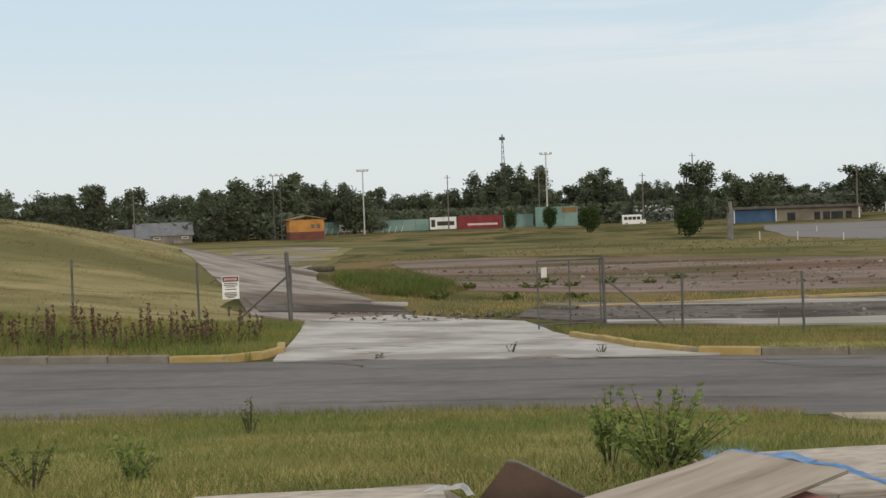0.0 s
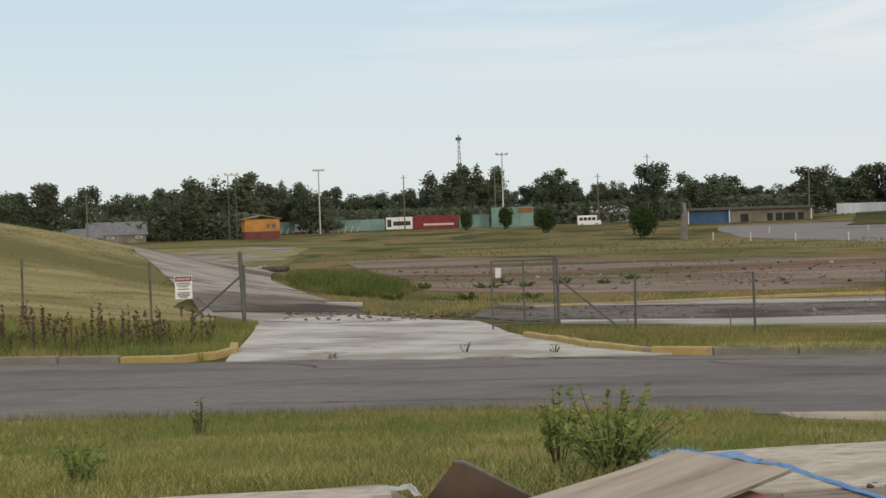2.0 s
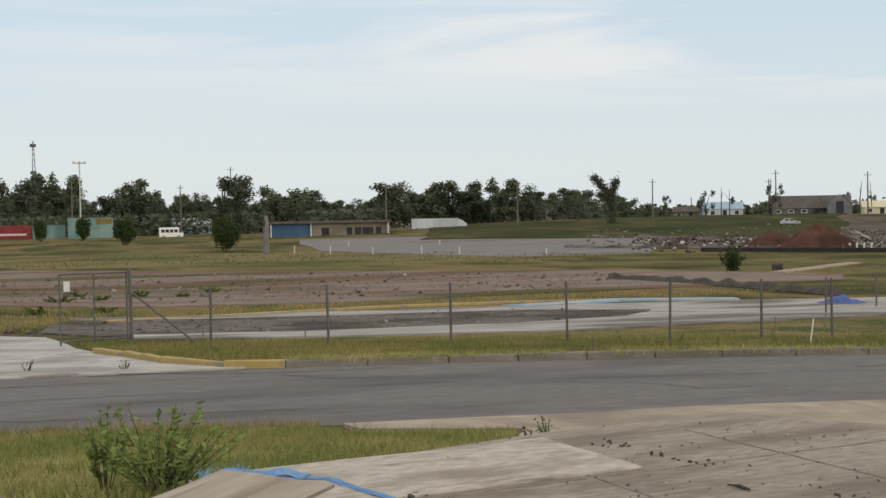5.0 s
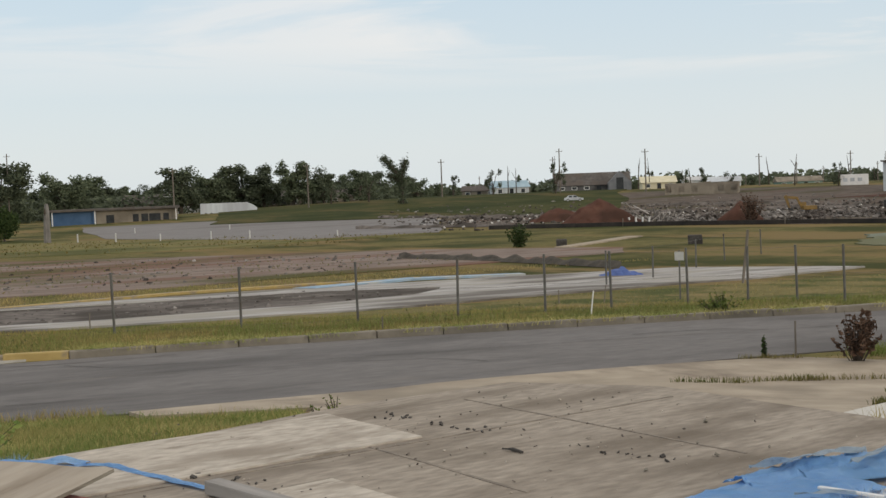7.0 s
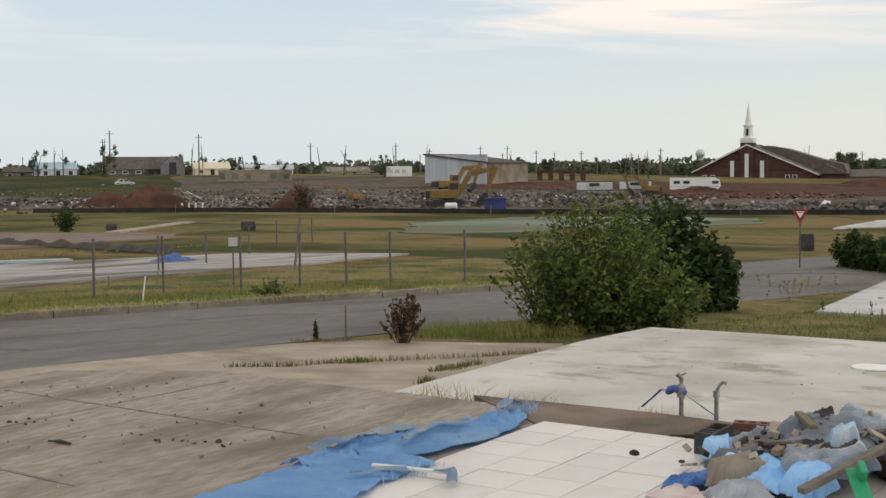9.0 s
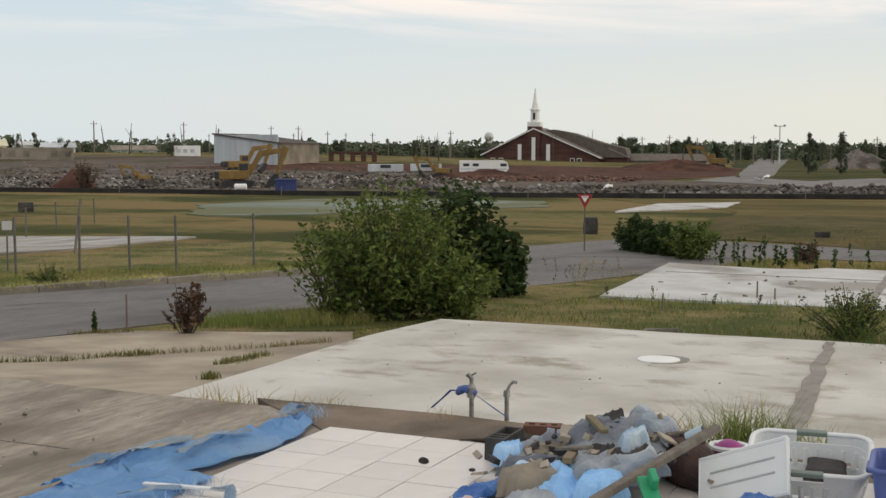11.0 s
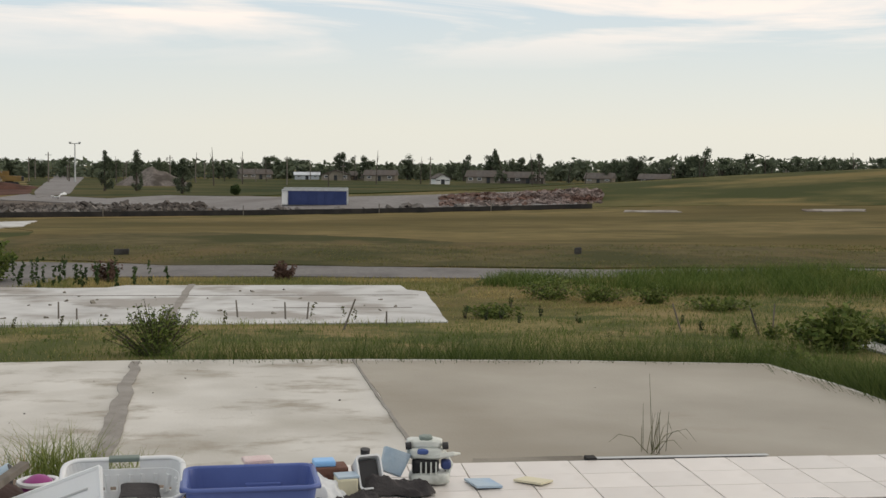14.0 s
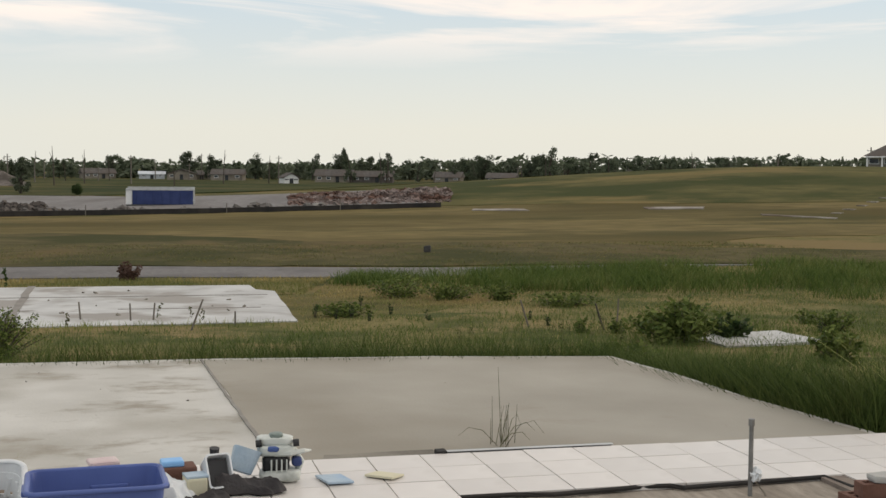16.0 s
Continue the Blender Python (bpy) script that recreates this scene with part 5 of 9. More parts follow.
# backstop netting
t = thing("backstop", facing(-6.55, 309), "tall dark mesh backstop behind the ball ground", "backstop")
for k in range(9):
    x = -9.5 + k * 2.4
    part("post", one(tube, [(x, 0, -0.3), (x, 0, 5.4), (x + 0.2, 1.8, 6.3)], 0.09, 5), STEEL, t)
NET = surf("dark_netting", (0.075, 0.085, 0.085), (0.11, 0.12, 0.12), 0.5, bump=0.1)
for k in range(8):
    x = -9.5 + k * 2.4
    part("net_panel", one(box, x + 0.1, 0.02, 2.4, x + 2.3, 0.06, 5.4), NET, t)

# long low store, blue at one end
t = thing("store", facing(13.55, 244, -3, 0.7), "long low store, blue at one end and beige beyond", "store")
part("blue_wall", one(box, -11.2, -6, -0.5, -3.4, 6, 2.9), STORE_BLUE, t)
part("beige_wall", one(box, -3.4, -5.95, -0.5, 11.0, 6, 2.9), BEIGE, t)
part("roof", one(box, -11.6, -7.2, 2.9, 11.4, 6.4, 3.3, 0.05), ROOF, t)
for x in (-10.9, -3.5, 10.8):
    part("post", one(box, x - 0.08, -6.9, -0.2, x + 0.08, -6.74, 2.9), WHITE_PAINT, t)
for x, w in ((-0.9, 0.7), (3.6, 0.5), (5.2, 0.6), (7.0, 1.0), (9.0, 0.5)):
    part("window", one(box, x - w, -6.02, 0.5 if w < 0.65 else 0.0, x + w, -5.9, 2.1), DARK_WINDOW, t)
# passing bus-like van, standing
t = thing("white_van", facing(6.45, 262, 4) @ Matrix.Scale(0.78, 4), "small white shuttle bus with dark windows", "bus")
part("body", one(box, -2.9, -1.1, 0.45, 2.1, 1.1, 2.9, 0.15), WHITE_PAINT, t)
part("hood", one(box, 2.1, -1.0, 0.45, 3.2, 1.0, 1.5, 0.15), WHITE_PAINT, t)
for x in (-2.0, -0.9, 0.2, 1.3):
    part("window", one(box, x - 0.45, -1.13, 1.6, x + 0.45, -1.05, 2.4, 0.02), GLAZE, t)
for x in (-1.8, 2.0):
    w = part("wheel", one(tube, [(x, -1.12, 0.42), (x, -0.8, 0.42)], 0.42, 14), BLACK, t)
    part("rim", one(tube, [(x, -1.14, 0.42), (x, -1.1, 0.42)], 0.2, 10), PALE_METAL, w)
# white house and trailers by the car park
house(facing(7.35, 330, 10), 9, 7, 2.6, 1.6, METAL_WALL, surf("pale_roof", (0.34, 0.35, 0.36), (0.44, 0.45, 0.45), 0.6), "low white house with a pale roof", windows=3)
t = thing("semi_trailer", facing(18.35, 262, 0, 1.0), "long white box trailer parked on the grass", "trailer")
part("box", one(box, -5.6, -1.3, 0.8, 4.0, 1.3, 2.9, 0.05), METAL_WALL, t)
bm = bmesh.new()
wedge(bm, [(4.0, 0.9), (5.6, 0.9), (5.8, 1.7), (5.0, 2.4), (4.0, 2.8)], -1.2, 1.2)
part("front", bm, METAL_WALL, t)
for x in (-4.5, -3.4, 3.2):
    part("wheel", one(tube, [(x, -1.32, 0.5), (x, -0.9, 0.5)], 0.5, 14), BLACK, t)
SLATE = surf("blue_grey_shingle", (0.13, 0.14, 0.155), (0.19, 0.2, 0.215), 1.0, bump=0.2)
HOMES = [(-14.5, 262, 11, 1.6, 2.6, BEIGE, SLATE, False), (-16.1, 256, 8, 1.2, 1.9, BEIGE, SLATE, False), (14.9, 330, 12, 3.0, 2.4, BEIGE, ROOF, False), (16.3, 330, 9, 4.6, 2.0, WHITE_PAINT, ROOF, True), (20.9, 320, 8, 2.4, 1.8, BEIGE, ROOF, False), (22.0, 330, 8, 2.4, 1.8, BEIGE, ROOF, False),
         (23.6, 320, 8, 1.9, 1.8, BEIGE, ROOF, False), (30.9, 330, 9, 2.4, 1.8, METAL_WALL, BLUE_ROOF, False), (29.6, 340, 9, 2.2, 1.4, BEIGE, ROOF, False), (37.5, 330, 8.5, 2.2, 1.6, CREAM, CREAM, False), (39.0, 350, 5, 3.0, 1.0, WHITE_PAINT, PALE_METAL, False), (40.4, 345, 8, 2.2, 1.3, METAL_WALL, METAL_WALL, False), (43.5, 370, 12, 2.0, 1.4, TEAL, BEIGE, False),
         (83.2, 400, 12, 2.4, 2.0, BEIGE, ROOF, True), (84.0, 410, 10, 2.0, 2.0, BEIGE, ROOF, False), (85.2, 390, 13, 2.4, 2.3, BEIGE, ROOF, False), (79.6, 420, 14, 2.2, 2.4, BEIGE, ROOF, False), (81.9, 420, 11, 2.0, 1.4, METAL_WALL, METAL_WALL, False), (87.85, 330, 5.0, 2.0, 1.6, WHITE_PAINT, ROOF, True), (89.9, 360, 14, 2.4, 2.6, BEIGE, ROOF, False), (91.6, 360, 16, 2.2, 2.4, ROOF, ROOF, False),
         (95.0, 380, 11, 2.0, 2.4, BEIGE, ROOF, False), (97.4, 390, 12, 1.9, 2.2, ROOF, ROOF, False), (102.5, 360, 14, 1.8, 2.6, BEIGE, ROOF, False), (105.2, 350, 13, 2.0, 2.5, BEIGE, ROOF, False), (107.8, 300, 13, 1.5, 3.0, BEIGE, ROOF, False), (111.5, 260, 9, 1.6, 2.2, BEIGE, ROOF, False)]
for b, d, w, h, rf, wm, rm, fg in HOMES:
    if b > 78:
        w, h, rf = w * 0.72, h * 0.8, rf * 0.7
    what = "gabled" if fg else "long low"
    house(facing(b, d, rng.uniform(-12, 12)), w, 7, h, rf, wm, rm, f"{what} far house with a shingled or metal roof", windows=3 if w < 10 else 4, front_gable=fg, group="far houses")
# burnt-out row house with dark openings
t = house(facing(34.6, 300, 4, 0.5), 17, 8, 1.9, 2.9, surf("scorched_wall", (0.10, 0.10, 0.105), (0.2, 0.2, 0.2), 0.6, (0.05, 0.05, 0.05), 0.2), ROOF, "long damaged house with a dark roof and open front", windows=6)
bm = bmesh.new()
wedge(bm, [(-2.6, -0.4), (2.6, -0.4), (2.6, 2.3), (0, 4.9), (-2.6, 2.3)], -6.5, -4)
g = part("gable_wing", bm, SLATE, t)
g.location.x = 6.0
# a dark panel on the solid wall stands for the shade inside an opening
part("dark_opening", one(box, 5.2, -6.56, 0.3, 6.8, -6.45, 3.4), DARK_WINDOW, t)
# tan roofless ruin with openings
t = thing("roofless_ruin", facing(39.4, 240, -5), "roofless tan masonry ruin with empty openings", "ruin")
for i in range(11):
    x0, x1 = -6.6 + i * 1.2, -6.6 + (i + 1) * 1.2
    if i % 2 or i == 6:
        part("pier", one(box, x0, -0.2, -0.4, x1, 0.2, 2.3 + rng.uniform(-0.2, 0.1)), BEIGE, t)
    else:
        part("sill_wall", one(box, x0, -0.2, -0.4, x1, 0.2, 0.5), BEIGE, t)
        part("lintel", one(box, x0, -0.2, 1.7, x1, 0.2, 2.2), BEIGE, t)
part("back_wall", one(box, -6.6, 5, -0.4, 6.6, 5.4, 2.0), BEIGE, t)
for x in (-6.6, 6.4):
    part("end_wall", one(box, x, 0.2, -0.4, x + 0.3, 5, 2.1), BEIGE, t)
# sheet-metal hall, white gable end with a long tan side
t = thing("metal_hall", facing(50.3, 236, -25), "sheet-metal hall, white end wall and tan side", "hall")
part("white_wall", one(box, -10.5, -9, -0.5, 2.0, -8.7, 5.2), METAL_WALL, t)
part("side_wall", one(box, 2.0, -9, -0.5, 2.3, 8, 3.6), BEIGE, t)
part("back_wall", one(box, -10.5, 8, -0.5, 2.3, 8.3, 3.6), BEIGE, t)
part("end_wall", one(box, -10.5, -8.7, -0.5, -10.2, 8, 5.1), METAL_WALL, t)
bm = bmesh.new()
wedge(bm, [(-10.8, 5.2), (2.7, 3.6), (2.7, 3.8), (-10.8, 5.45)], -9.3, 8.5)
part("roof", bm, ROOF, t)
t = thing("freight_box", facing(45.85, 262), "white freight container covered in faint bars", "container")
part("body", one(box, -2.6, -1.2, 0.1, 2.6, 1.2, 2.2, 0.04), WHITE_PAINT, t)
for x in (-1.7, -0.4, 1.0):
    part("graphic_bar", one(box, x - 0.4, -1.23, 0.8, x + 0.4, -1.2, 1.5), METAL_WALL, t)
t = thing("brick_arcade", facing(53.1, 250) @ Matrix.Diagonal((1, 1, 0.72, 1)), "broken brick arcade with open arches", "ruin")
for k in range(5):
    part("pier", one(box, -4.6 + k * 2.1, -0.3, -0.4, -3.6 + k * 2.1, 0.3, 2.2), CHURCH_BRICK, t)
part("lintel", one(box, -4.7, -0.35, 2.2, 5.0, 0.35, 2.7), CHURCH_BRICK, t)

# church: wide brick gable front, steeple, long low wings
t = thing("church", facing(61.2, 312, -12, 1.3) @ Matrix.Scale(0.93, 4), "brown brick church with a white steeple", "church")
bm = bmesh.new()
wedge(bm, [(-13, -0.8), (17, -0.8), (17, 2.2), (0.2, 9.4), (-13, 3.0)], -0.4, 16)
part("wall", bm, CHURCH_BRICK, t)
bm = bmesh.new()
wedge(bm, [(-14, 2.45), (0.2, 9.45), (18, 1.8), (18, 2.25), (0.2, 9.95), (-14, 2.9)], -1.0, 17)
part("roof", bm, CHURCH_ROOF, t, "grey-brown shingled roof")
bm = bmesh.new()
wedge(bm, [(-14.05, 2.5), (0.2, 9.5), (18.05, 1.85), (18.05, 2.15), (0.2, 9.85), (-14.05, 2.8)], -1.08, -0.98)
part("fascia", bm, WHITE_PAINT, t)
part("tower", one(box, -1.5, -0.9, -0.8, 1.9, 2.4, 10.2), CHURCH_BRICK, t)
st = part("steeple", one(box, -1.5, -0.9, 10.2, 1.9, 2.4, 11.4, 0.08), WHITE_PAINT, t, "white painted steeple")
part("lantern", one(tube, [(0.2, 0.75, 11.4), (0.2, 0.75, 14.4)], [1.25, 1.1], 8), WHITE_PAINT, st)
part("louvre", one(box, -0.1, -0.52, 12.0, 0.5, -0.36, 13.8), DARK_WINDOW, st)
part("cornice", one(tube, [(0.2, 0.75, 14.4), (0.2, 0.75, 14.75)], [1.35, 1.35], 8), WHITE_PAINT, st)
part("spire", one(tube, [(0.2, 0.75, 14.75), (0.2, 0.75, 17.2), (0.2, 0.75, 20.4)], [0.95, 0.5, 0.04], 8), WHITE_PAINT, st)
for x in (-3.6, 0.2, 4.0):
    z1 = 7.4 if abs(x - 0.2) < 0.1 else 5.6
    part("tall_window", one(box, x - 0.5, -0.98 if abs(x - 0.2) < 0.1 else -0.5, 0.6, x + 0.5, -0.85 if abs(x - 0.2) < 0.1 else -0.38, z1, 0.03), WHITE_PAINT, t)
for x in (-10.8, -8.6, 10.4, 12.2):
    w = part("window", one(box, x - 0.6, -0.5, 0.3, x + 0.6, -0.38, 2.0, 0.02), WHITE_PAINT, t)
    part("pane", one(box, x - 0.45, -0.53, 0.45, x + 0.45, -0.48, 1.85), GLAZE, w)
bm = bmesh.new()
wedge(bm, [(0.2, 9.0), (15, 2.2), (24, 2.0), (23.2, 4.6), (17, 6.0), (9, 8.6), (4, 9.5)], 6, 14)
part("side_roof", bm, CHURCH_ROOF, t)
part("wing", one(box, 14, 4, -0.8, 24, 18, 2.3), CHURCH_BRICK, t)
bm = bmesh.new()
wedge(bm, [(13.5, 2.2), (19, 4.6), (24.5, 2.2)], 3.4, 18.5)
part("wing_roof", bm, CHURCH_ROOF, t)
part("annexe", one(box, 24, 7, -0.8, 44, 16, 1.4), BEIGE, t)
bm = bmesh.new()
wedge(bm, [(6.5, 1.4), (11.5, 3.2), (16.5, 1.4)], -44.5, -24)
a = part("annexe_roof", bm, CHURCH_ROOF, t)
a.matrix_parent_inverse = Matrix.Identity(4)
a.matrix_basis = Matrix.Rotation(radians(90), 4, "Z")
part("rear_wing", one(box, -15, 8, -0.8, -9, 18, 4.0), CHURCH_BRICK, t)
bm = bmesh.new()
wedge(bm, [(-16, 4.0), (-12, 5.4), (-8, 5.0), (-8, 4.0)], 7.5, 18.5)
part("rear_roof", bm, CHURCH_ROOF, t)
# water tower behind the church
t = thing("water_tower", facing(59.2, 700), "small pale water tower far behind the church", "water tower")
bm = bmesh.new()
bmesh.ops.create_uvsphere(bm, u_segments=14, v_segments=8, radius=2.6)
bmesh.ops.translate(bm, verts=bm.verts, vec=(0, 0, 9.5))
part("tank", bm, PALE_METAL, t)
part("stem", one(tube, [(0, 0, -1), (0, 0, 9)], [1.0, 0.7], 8), PALE_METAL, t)
# large house on the rise
t = house(facing(114.7, 174, -8, 0.45), 9.4, 7.6, 1.9, 1.75, BEIGE, ROOF, "large new house with a dark hipped roof on the rise", windows=5, hip=True)
part("porch_roof", one(box, -4.6, -5.2, 1.7, -0.5, -3.7, 1.86, 0.03), WHITE_PAINT, t)
for x in (-4.4, -2.6, -0.8):
    part("porch_post", one(box, x - 0.1, -5.1, -0.3, x + 0.1, -4.9, 1.7), WHITE_PAINT, t)
house(facing(117.8, 185, 5), 7.5, 6, 1.7, 1.0, WHITE_PAINT, ROOF, "low white house beside the large one", windows=3)
# old garden steps up the rise
t = thing("garden_steps", facing(111.6, 98, -14), "flight of old pale concrete steps up the bank", "steps")
for k in range(5):
    part("step", one(box, -0.35 - 0.1 * (k % 2), k * 4.0, float(lie(*spot(111.6, 98 + k * 4.0).xy)) - spot(111.6, 98).z - 0.2, 0.35, k * 4.0 + 1.2, float(lie(*spot(111.6, 98 + k * 4.0).xy)) - spot(111.6, 98).z + 0.10, 0.03), KERB, t)

# ---- demolition yard ----
def chunks(name, places, size, material, label, category):
    """Broken slabs and lumps heaped at the places, in one mesh."""
    vs, fs = [], []
    for x, y, z in places:
        s = size * rng.uniform(0.3, 1.3)
        ex = np.array([s * rng.uniform(0.6, 1.4), s * rng.uniform(0.5, 1.1), s * rng.uniform(0.15, 0.55)]) / 2
        c = np.array([[a, b, d] for a in (-1, 1) for b in (-1, 1) for d in (-1, 1)], float) * ex * rng.uniform(0.7, 1.1, (8, 3))
        q = np.array(Euler(rng.uniform(-0.7, 0.7, 3) + [0, 0, rng.uniform(0, 6)]).to_matrix())
        c = c @ q.T + [x, y, z + ex[2] * 0.5]
        k = len(vs)
        vs += [tuple(p) for p in c]
        fs += [tuple(k + i for i in f) for f in ((0, 1, 3, 2), (4, 6, 7, 5), (0, 4, 5, 1), (2, 3, 7, 6), (0, 2, 6, 4), (1, 5, 7, 3))]
    return tagged(soup(name, vs, fs, material), label, category, "", "stuff")


def heap_places(b0, b1, d0, d1, n, high):
    out = []
    for _ in range(n):
        b, d = rng.uniform(b0, b1), rng.triangular(d0, (d0 + d1) / 2, d1)
        p = spot(b, d)
        u = 1 - abs((d - (d0 + d1) / 2) / ((d1 - d0) / 2))
        out.append((p.x, p.y, p.z + rng.uniform(0, 1) * high * u * (0.5 + 0.8 * noise.noise((b * 0.7, 1, 1)) + 0.5)))
    return out


chunks("rubble_bank", heap_places(55, 77.3, 112, 126, 4200, 0.6), 0.5, RUBBLE, "long bank of broken concrete and brick rubble", "rubble")
chunks("rubble_scatter", heap_places(37.5, 56, 124, 160, 2600, 0.5), 0.45, RUBBLE, "scattered demolition rubble and broken slabs", "rubble")
chunks("brick_rubble", heap_places(87.8, 94.9, 112, 138, 3200, 0.6), 0.45, RUBBLE_RED, "pinkish heap of broken brick and concrete", "rubble")
chunks("dirt_lumps", heap_places(58, 66, 150, 180, 700, 0.4), 0.5, surf("red_lumps", (0.10, 0.055, 0.04), (0.17, 0.10, 0.08), 0.7, island=0.3), "red earth clods before the church", "rubble")


def earth_mound(bearing, distance, width, high, label):
    bm = bmesh.new()
    bmesh.ops.create_grid(bm, x_segments=34, y_segments=24, size=1)
    for v in bm.verts:
        r = math.hypot(v.co.x, v.co.y)
        f = max(0.0, 1 - r) ** 0.9
        x, y = v.co.x * width / 2, v.co.y * width / 2.6
        v.co = Vector((x, y, f * high * (1 + 0.5 * noise.noise((x * 0.35, y * 0.35, distance))) + 0.25 * noise.noise((x * 1.3, y * 1.3, 2)) - 0.2))
    ob = tagged(part("earth_mound", bm, REDDIRT, smooth=True), label, "mound", "red earth mounds")
    ob.matrix_world = facing(bearing, distance)


earth_mound(35.0, 133, 9.5, 3.0, "steep heap of dark red earth in the yard")
earth_mound(41.1, 130, 5.4, 2.3, "small pointed heap of dark red earth")
earth_mound(33.2, 150, 8.0, 1.8, "low heap of paler red earth in the yard")
earth_mound(58.9, 178, 20, 1.3, "long low bank of red earth before the camper")
earth_mound(67.5, 230, 26, 2.2, "long low bank of red earth by the church")
for k in range(4):
    t = thing("white_pipe", facing(36.3 + 0.28 * k, 131), "short upright white plastic pipe by the earth heap", "pipe", "white pipes")
    part("pipe", one(tube, [(0, 0, -0.2), (0.05 * (k - 1.5), 0, 0.75)], 0.09, 8), WHITE_PAINT, t)

# silt fence: low black cloth on stakes along the yard's edge
p_line = [(30, 131), (36, 127), (43, 119), (50, 112), (56, 109), (61, 107), (67, 106.5), (73, 106), (79, 105.5), (85, 105.5), (90, 106), (94.5, 107)]
t = tagged(new("silt_fence"), "low black silt fence cloth sagging between stakes", "silt fence")
for (b0, d0), (b1, d1) in zip(p_line, p_line[1:]):
    n = 9
    bm = bmesh.new()
    prev = None
    for k in range(n + 1):
        s = k / n
        p = spot(b0 + (b1 - b0) * s, d0 + (d1 - d0) * s + 0.4 * noise.noise((b0 + s * 5, 0, 0)))
        h = 0.42 + 0.22 * noise.noise((b0 * 2 + s * 9, 1, 0))
        row = [bm.verts.new((p.x, p.y, p.z - 0.1)), bm.verts.new((p.x, p.y, p.z + h)), bm.verts.new((p.x * 1.002, p.y * 1.002, p.z + h)), bm.verts.new((p.x * 1.002, p.y * 1.002, p.z - 0.1))]
        if prev:
            for i in range(3):
                bm.faces.new((prev[i], row[i], row[i + 1], prev[i + 1]))
        prev = row
    part("cloth", bm, SILT, t)
    p = spot(b0, d0)
    part("stake", one(tube, [(p.x, p.y, p.z - 0.2), (p.x, p.y, p.z + 0.8)], 0.04, 5), POLE_WOOD, t)


def excavator(bearing, distance, turn, s, label):
    t = thing("excavator", facing(bearing, distance, turn) @ Matrix.Scale(s, 4), label, "excavator", "excavators")
    for y in (-1.2, 1.2):
        bm = bmesh.new()
        wedge(bm, [(-2.0, 0.35), (-1.6, 0), (1.6, 0), (2.0, 0.35), (2.0, 0.65), (1.6, 0.95), (-1.6, 0.95), (-2.0, 0.65)], y - 0.3, y + 0.3)
        part("track", bm, BLACK, t)
    part("turntable", one(tube, [(0, 0, 0.8), (0, 0, 1.15)], 0.8, 14), BLACK, t)
    part("body", one(box, -2.4, -1.35, 1.1, 1.3, 1.35, 2.2, 0.12), MACHINE, t)
    part("counterweight", one(box, -2.9, -1.3, 1.15, -2.3, 1.3, 2.1, 0.15), BLACK, t)
    c = part("cab", one(box, 0.0, -1.35, 2.0, 1.4, -0.3, 3.2, 0.1), MACHINE, t)
    part("cab_glass", one(box, 0.15, -1.39, 2.25, 1.2, -1.3, 3.0, 0.03), GLAZE, c)
    bm = bmesh.new()
    wedge(bm, [(0.9, 1.7), (1.5, 1.5), (2.9, 3.9), (6.0, 4.5), (6.0, 5.0), (2.6, 4.7)], -0.25, 0.25)
    part("boom", bm, MACHINE, t)
    bm = bmesh.new()
    wedge(bm, [(5.5, 5.3), (6.3, 4.9), (4.9, 1.6), (4.5, 1.7)], -0.2, 0.2)
    part("stick", bm, MACHINE, t)
    bm = bmesh.new()
    wedge(bm, [(4.4, 1.8), (5.0, 1.7), (4.7, 0.6), (3.9, 0.1), (3.4, 0.6), (3.9, 1.2)], -0.6, 0.6)
    part("bucket", bm, BLACK, t)
    part("ram", one(tube, [(1.3, 0.0, 2.2), (3.2, 0.0, 3.9)], 0.1, 8), PALE_METAL, t)


excavator(48.1, 132, 0, 0.82, "yellow tracked excavator with its arm raised")
excavator(48.1, 190, 20, 0.85, "distant yellow excavator behind the first")
excavator(43.9, 150, 200, 0.42, "yellow digger half hidden by a rubble heap")
excavator(57.0, 175, 190, 0.58, "yellow excavator before the camper")
excavator(69.2, 250, 180, 0.9, "rust-orange excavator on the earth yard")
t = thing("water_tank", facing(48.2, 125) @ Matrix.Scale(0.62, 4), "white cylindrical tank lying by the excavator", "tank")
part("tank", one(tube, [(-1.0, 0, 0.55), (-0.85, 0, 0.55), (0.85, 0, 0.55), (1.0, 0, 0.55)], [0.25, 0.5, 0.5, 0.25], 14), WHITE_PAINT, t)
part("cradle", one(box, -0.7, -0.35, -0.1, 0.7, 0.35, 0.2, 0.03), STEEL, t)
t = thing("skip", facing(50.2, 122), "small dark navy skip at the rubble's edge", "skip")
part("body", one(box, -1.0, -0.6, -0.1, 1.0, 0.6, 1.1, 0.05), NAVY, t)
part("rim", one(box, -1.06, -0.66, 1.05, 1.06, 0.66, 1.16, 0.02), NAVY, t)

# white car standing in the yard
t = thing("parked_car", facing(33.8, 226, 4) @ Matrix.Scale(0.78, 4), "white parked car beside the earth heap", "car")
bm = bmesh.new()
wedge(bm, [(-2.1, 0.35), (2.1, 0.35), (2.15, 0.75), (1.3, 0.9), (-1.9, 0.95), (-2.15, 0.7)], -0.85, 0.85)
part("body", bm, METAL_WALL, t)
bm = bmesh.new()
wedge(bm, [(-1.7, 0.93), (1.1, 0.9), (0.4, 1.42), (-1.1, 1.45)], -0.75, 0.75)
part("cabin", bm, METAL_WALL, t)
for x in (-0.75, 0.3):
    part("window", one(box, x - 0.4, -0.79, 0.98, x + 0.35, -0.74, 1.32, 0.02), GLAZE, t)
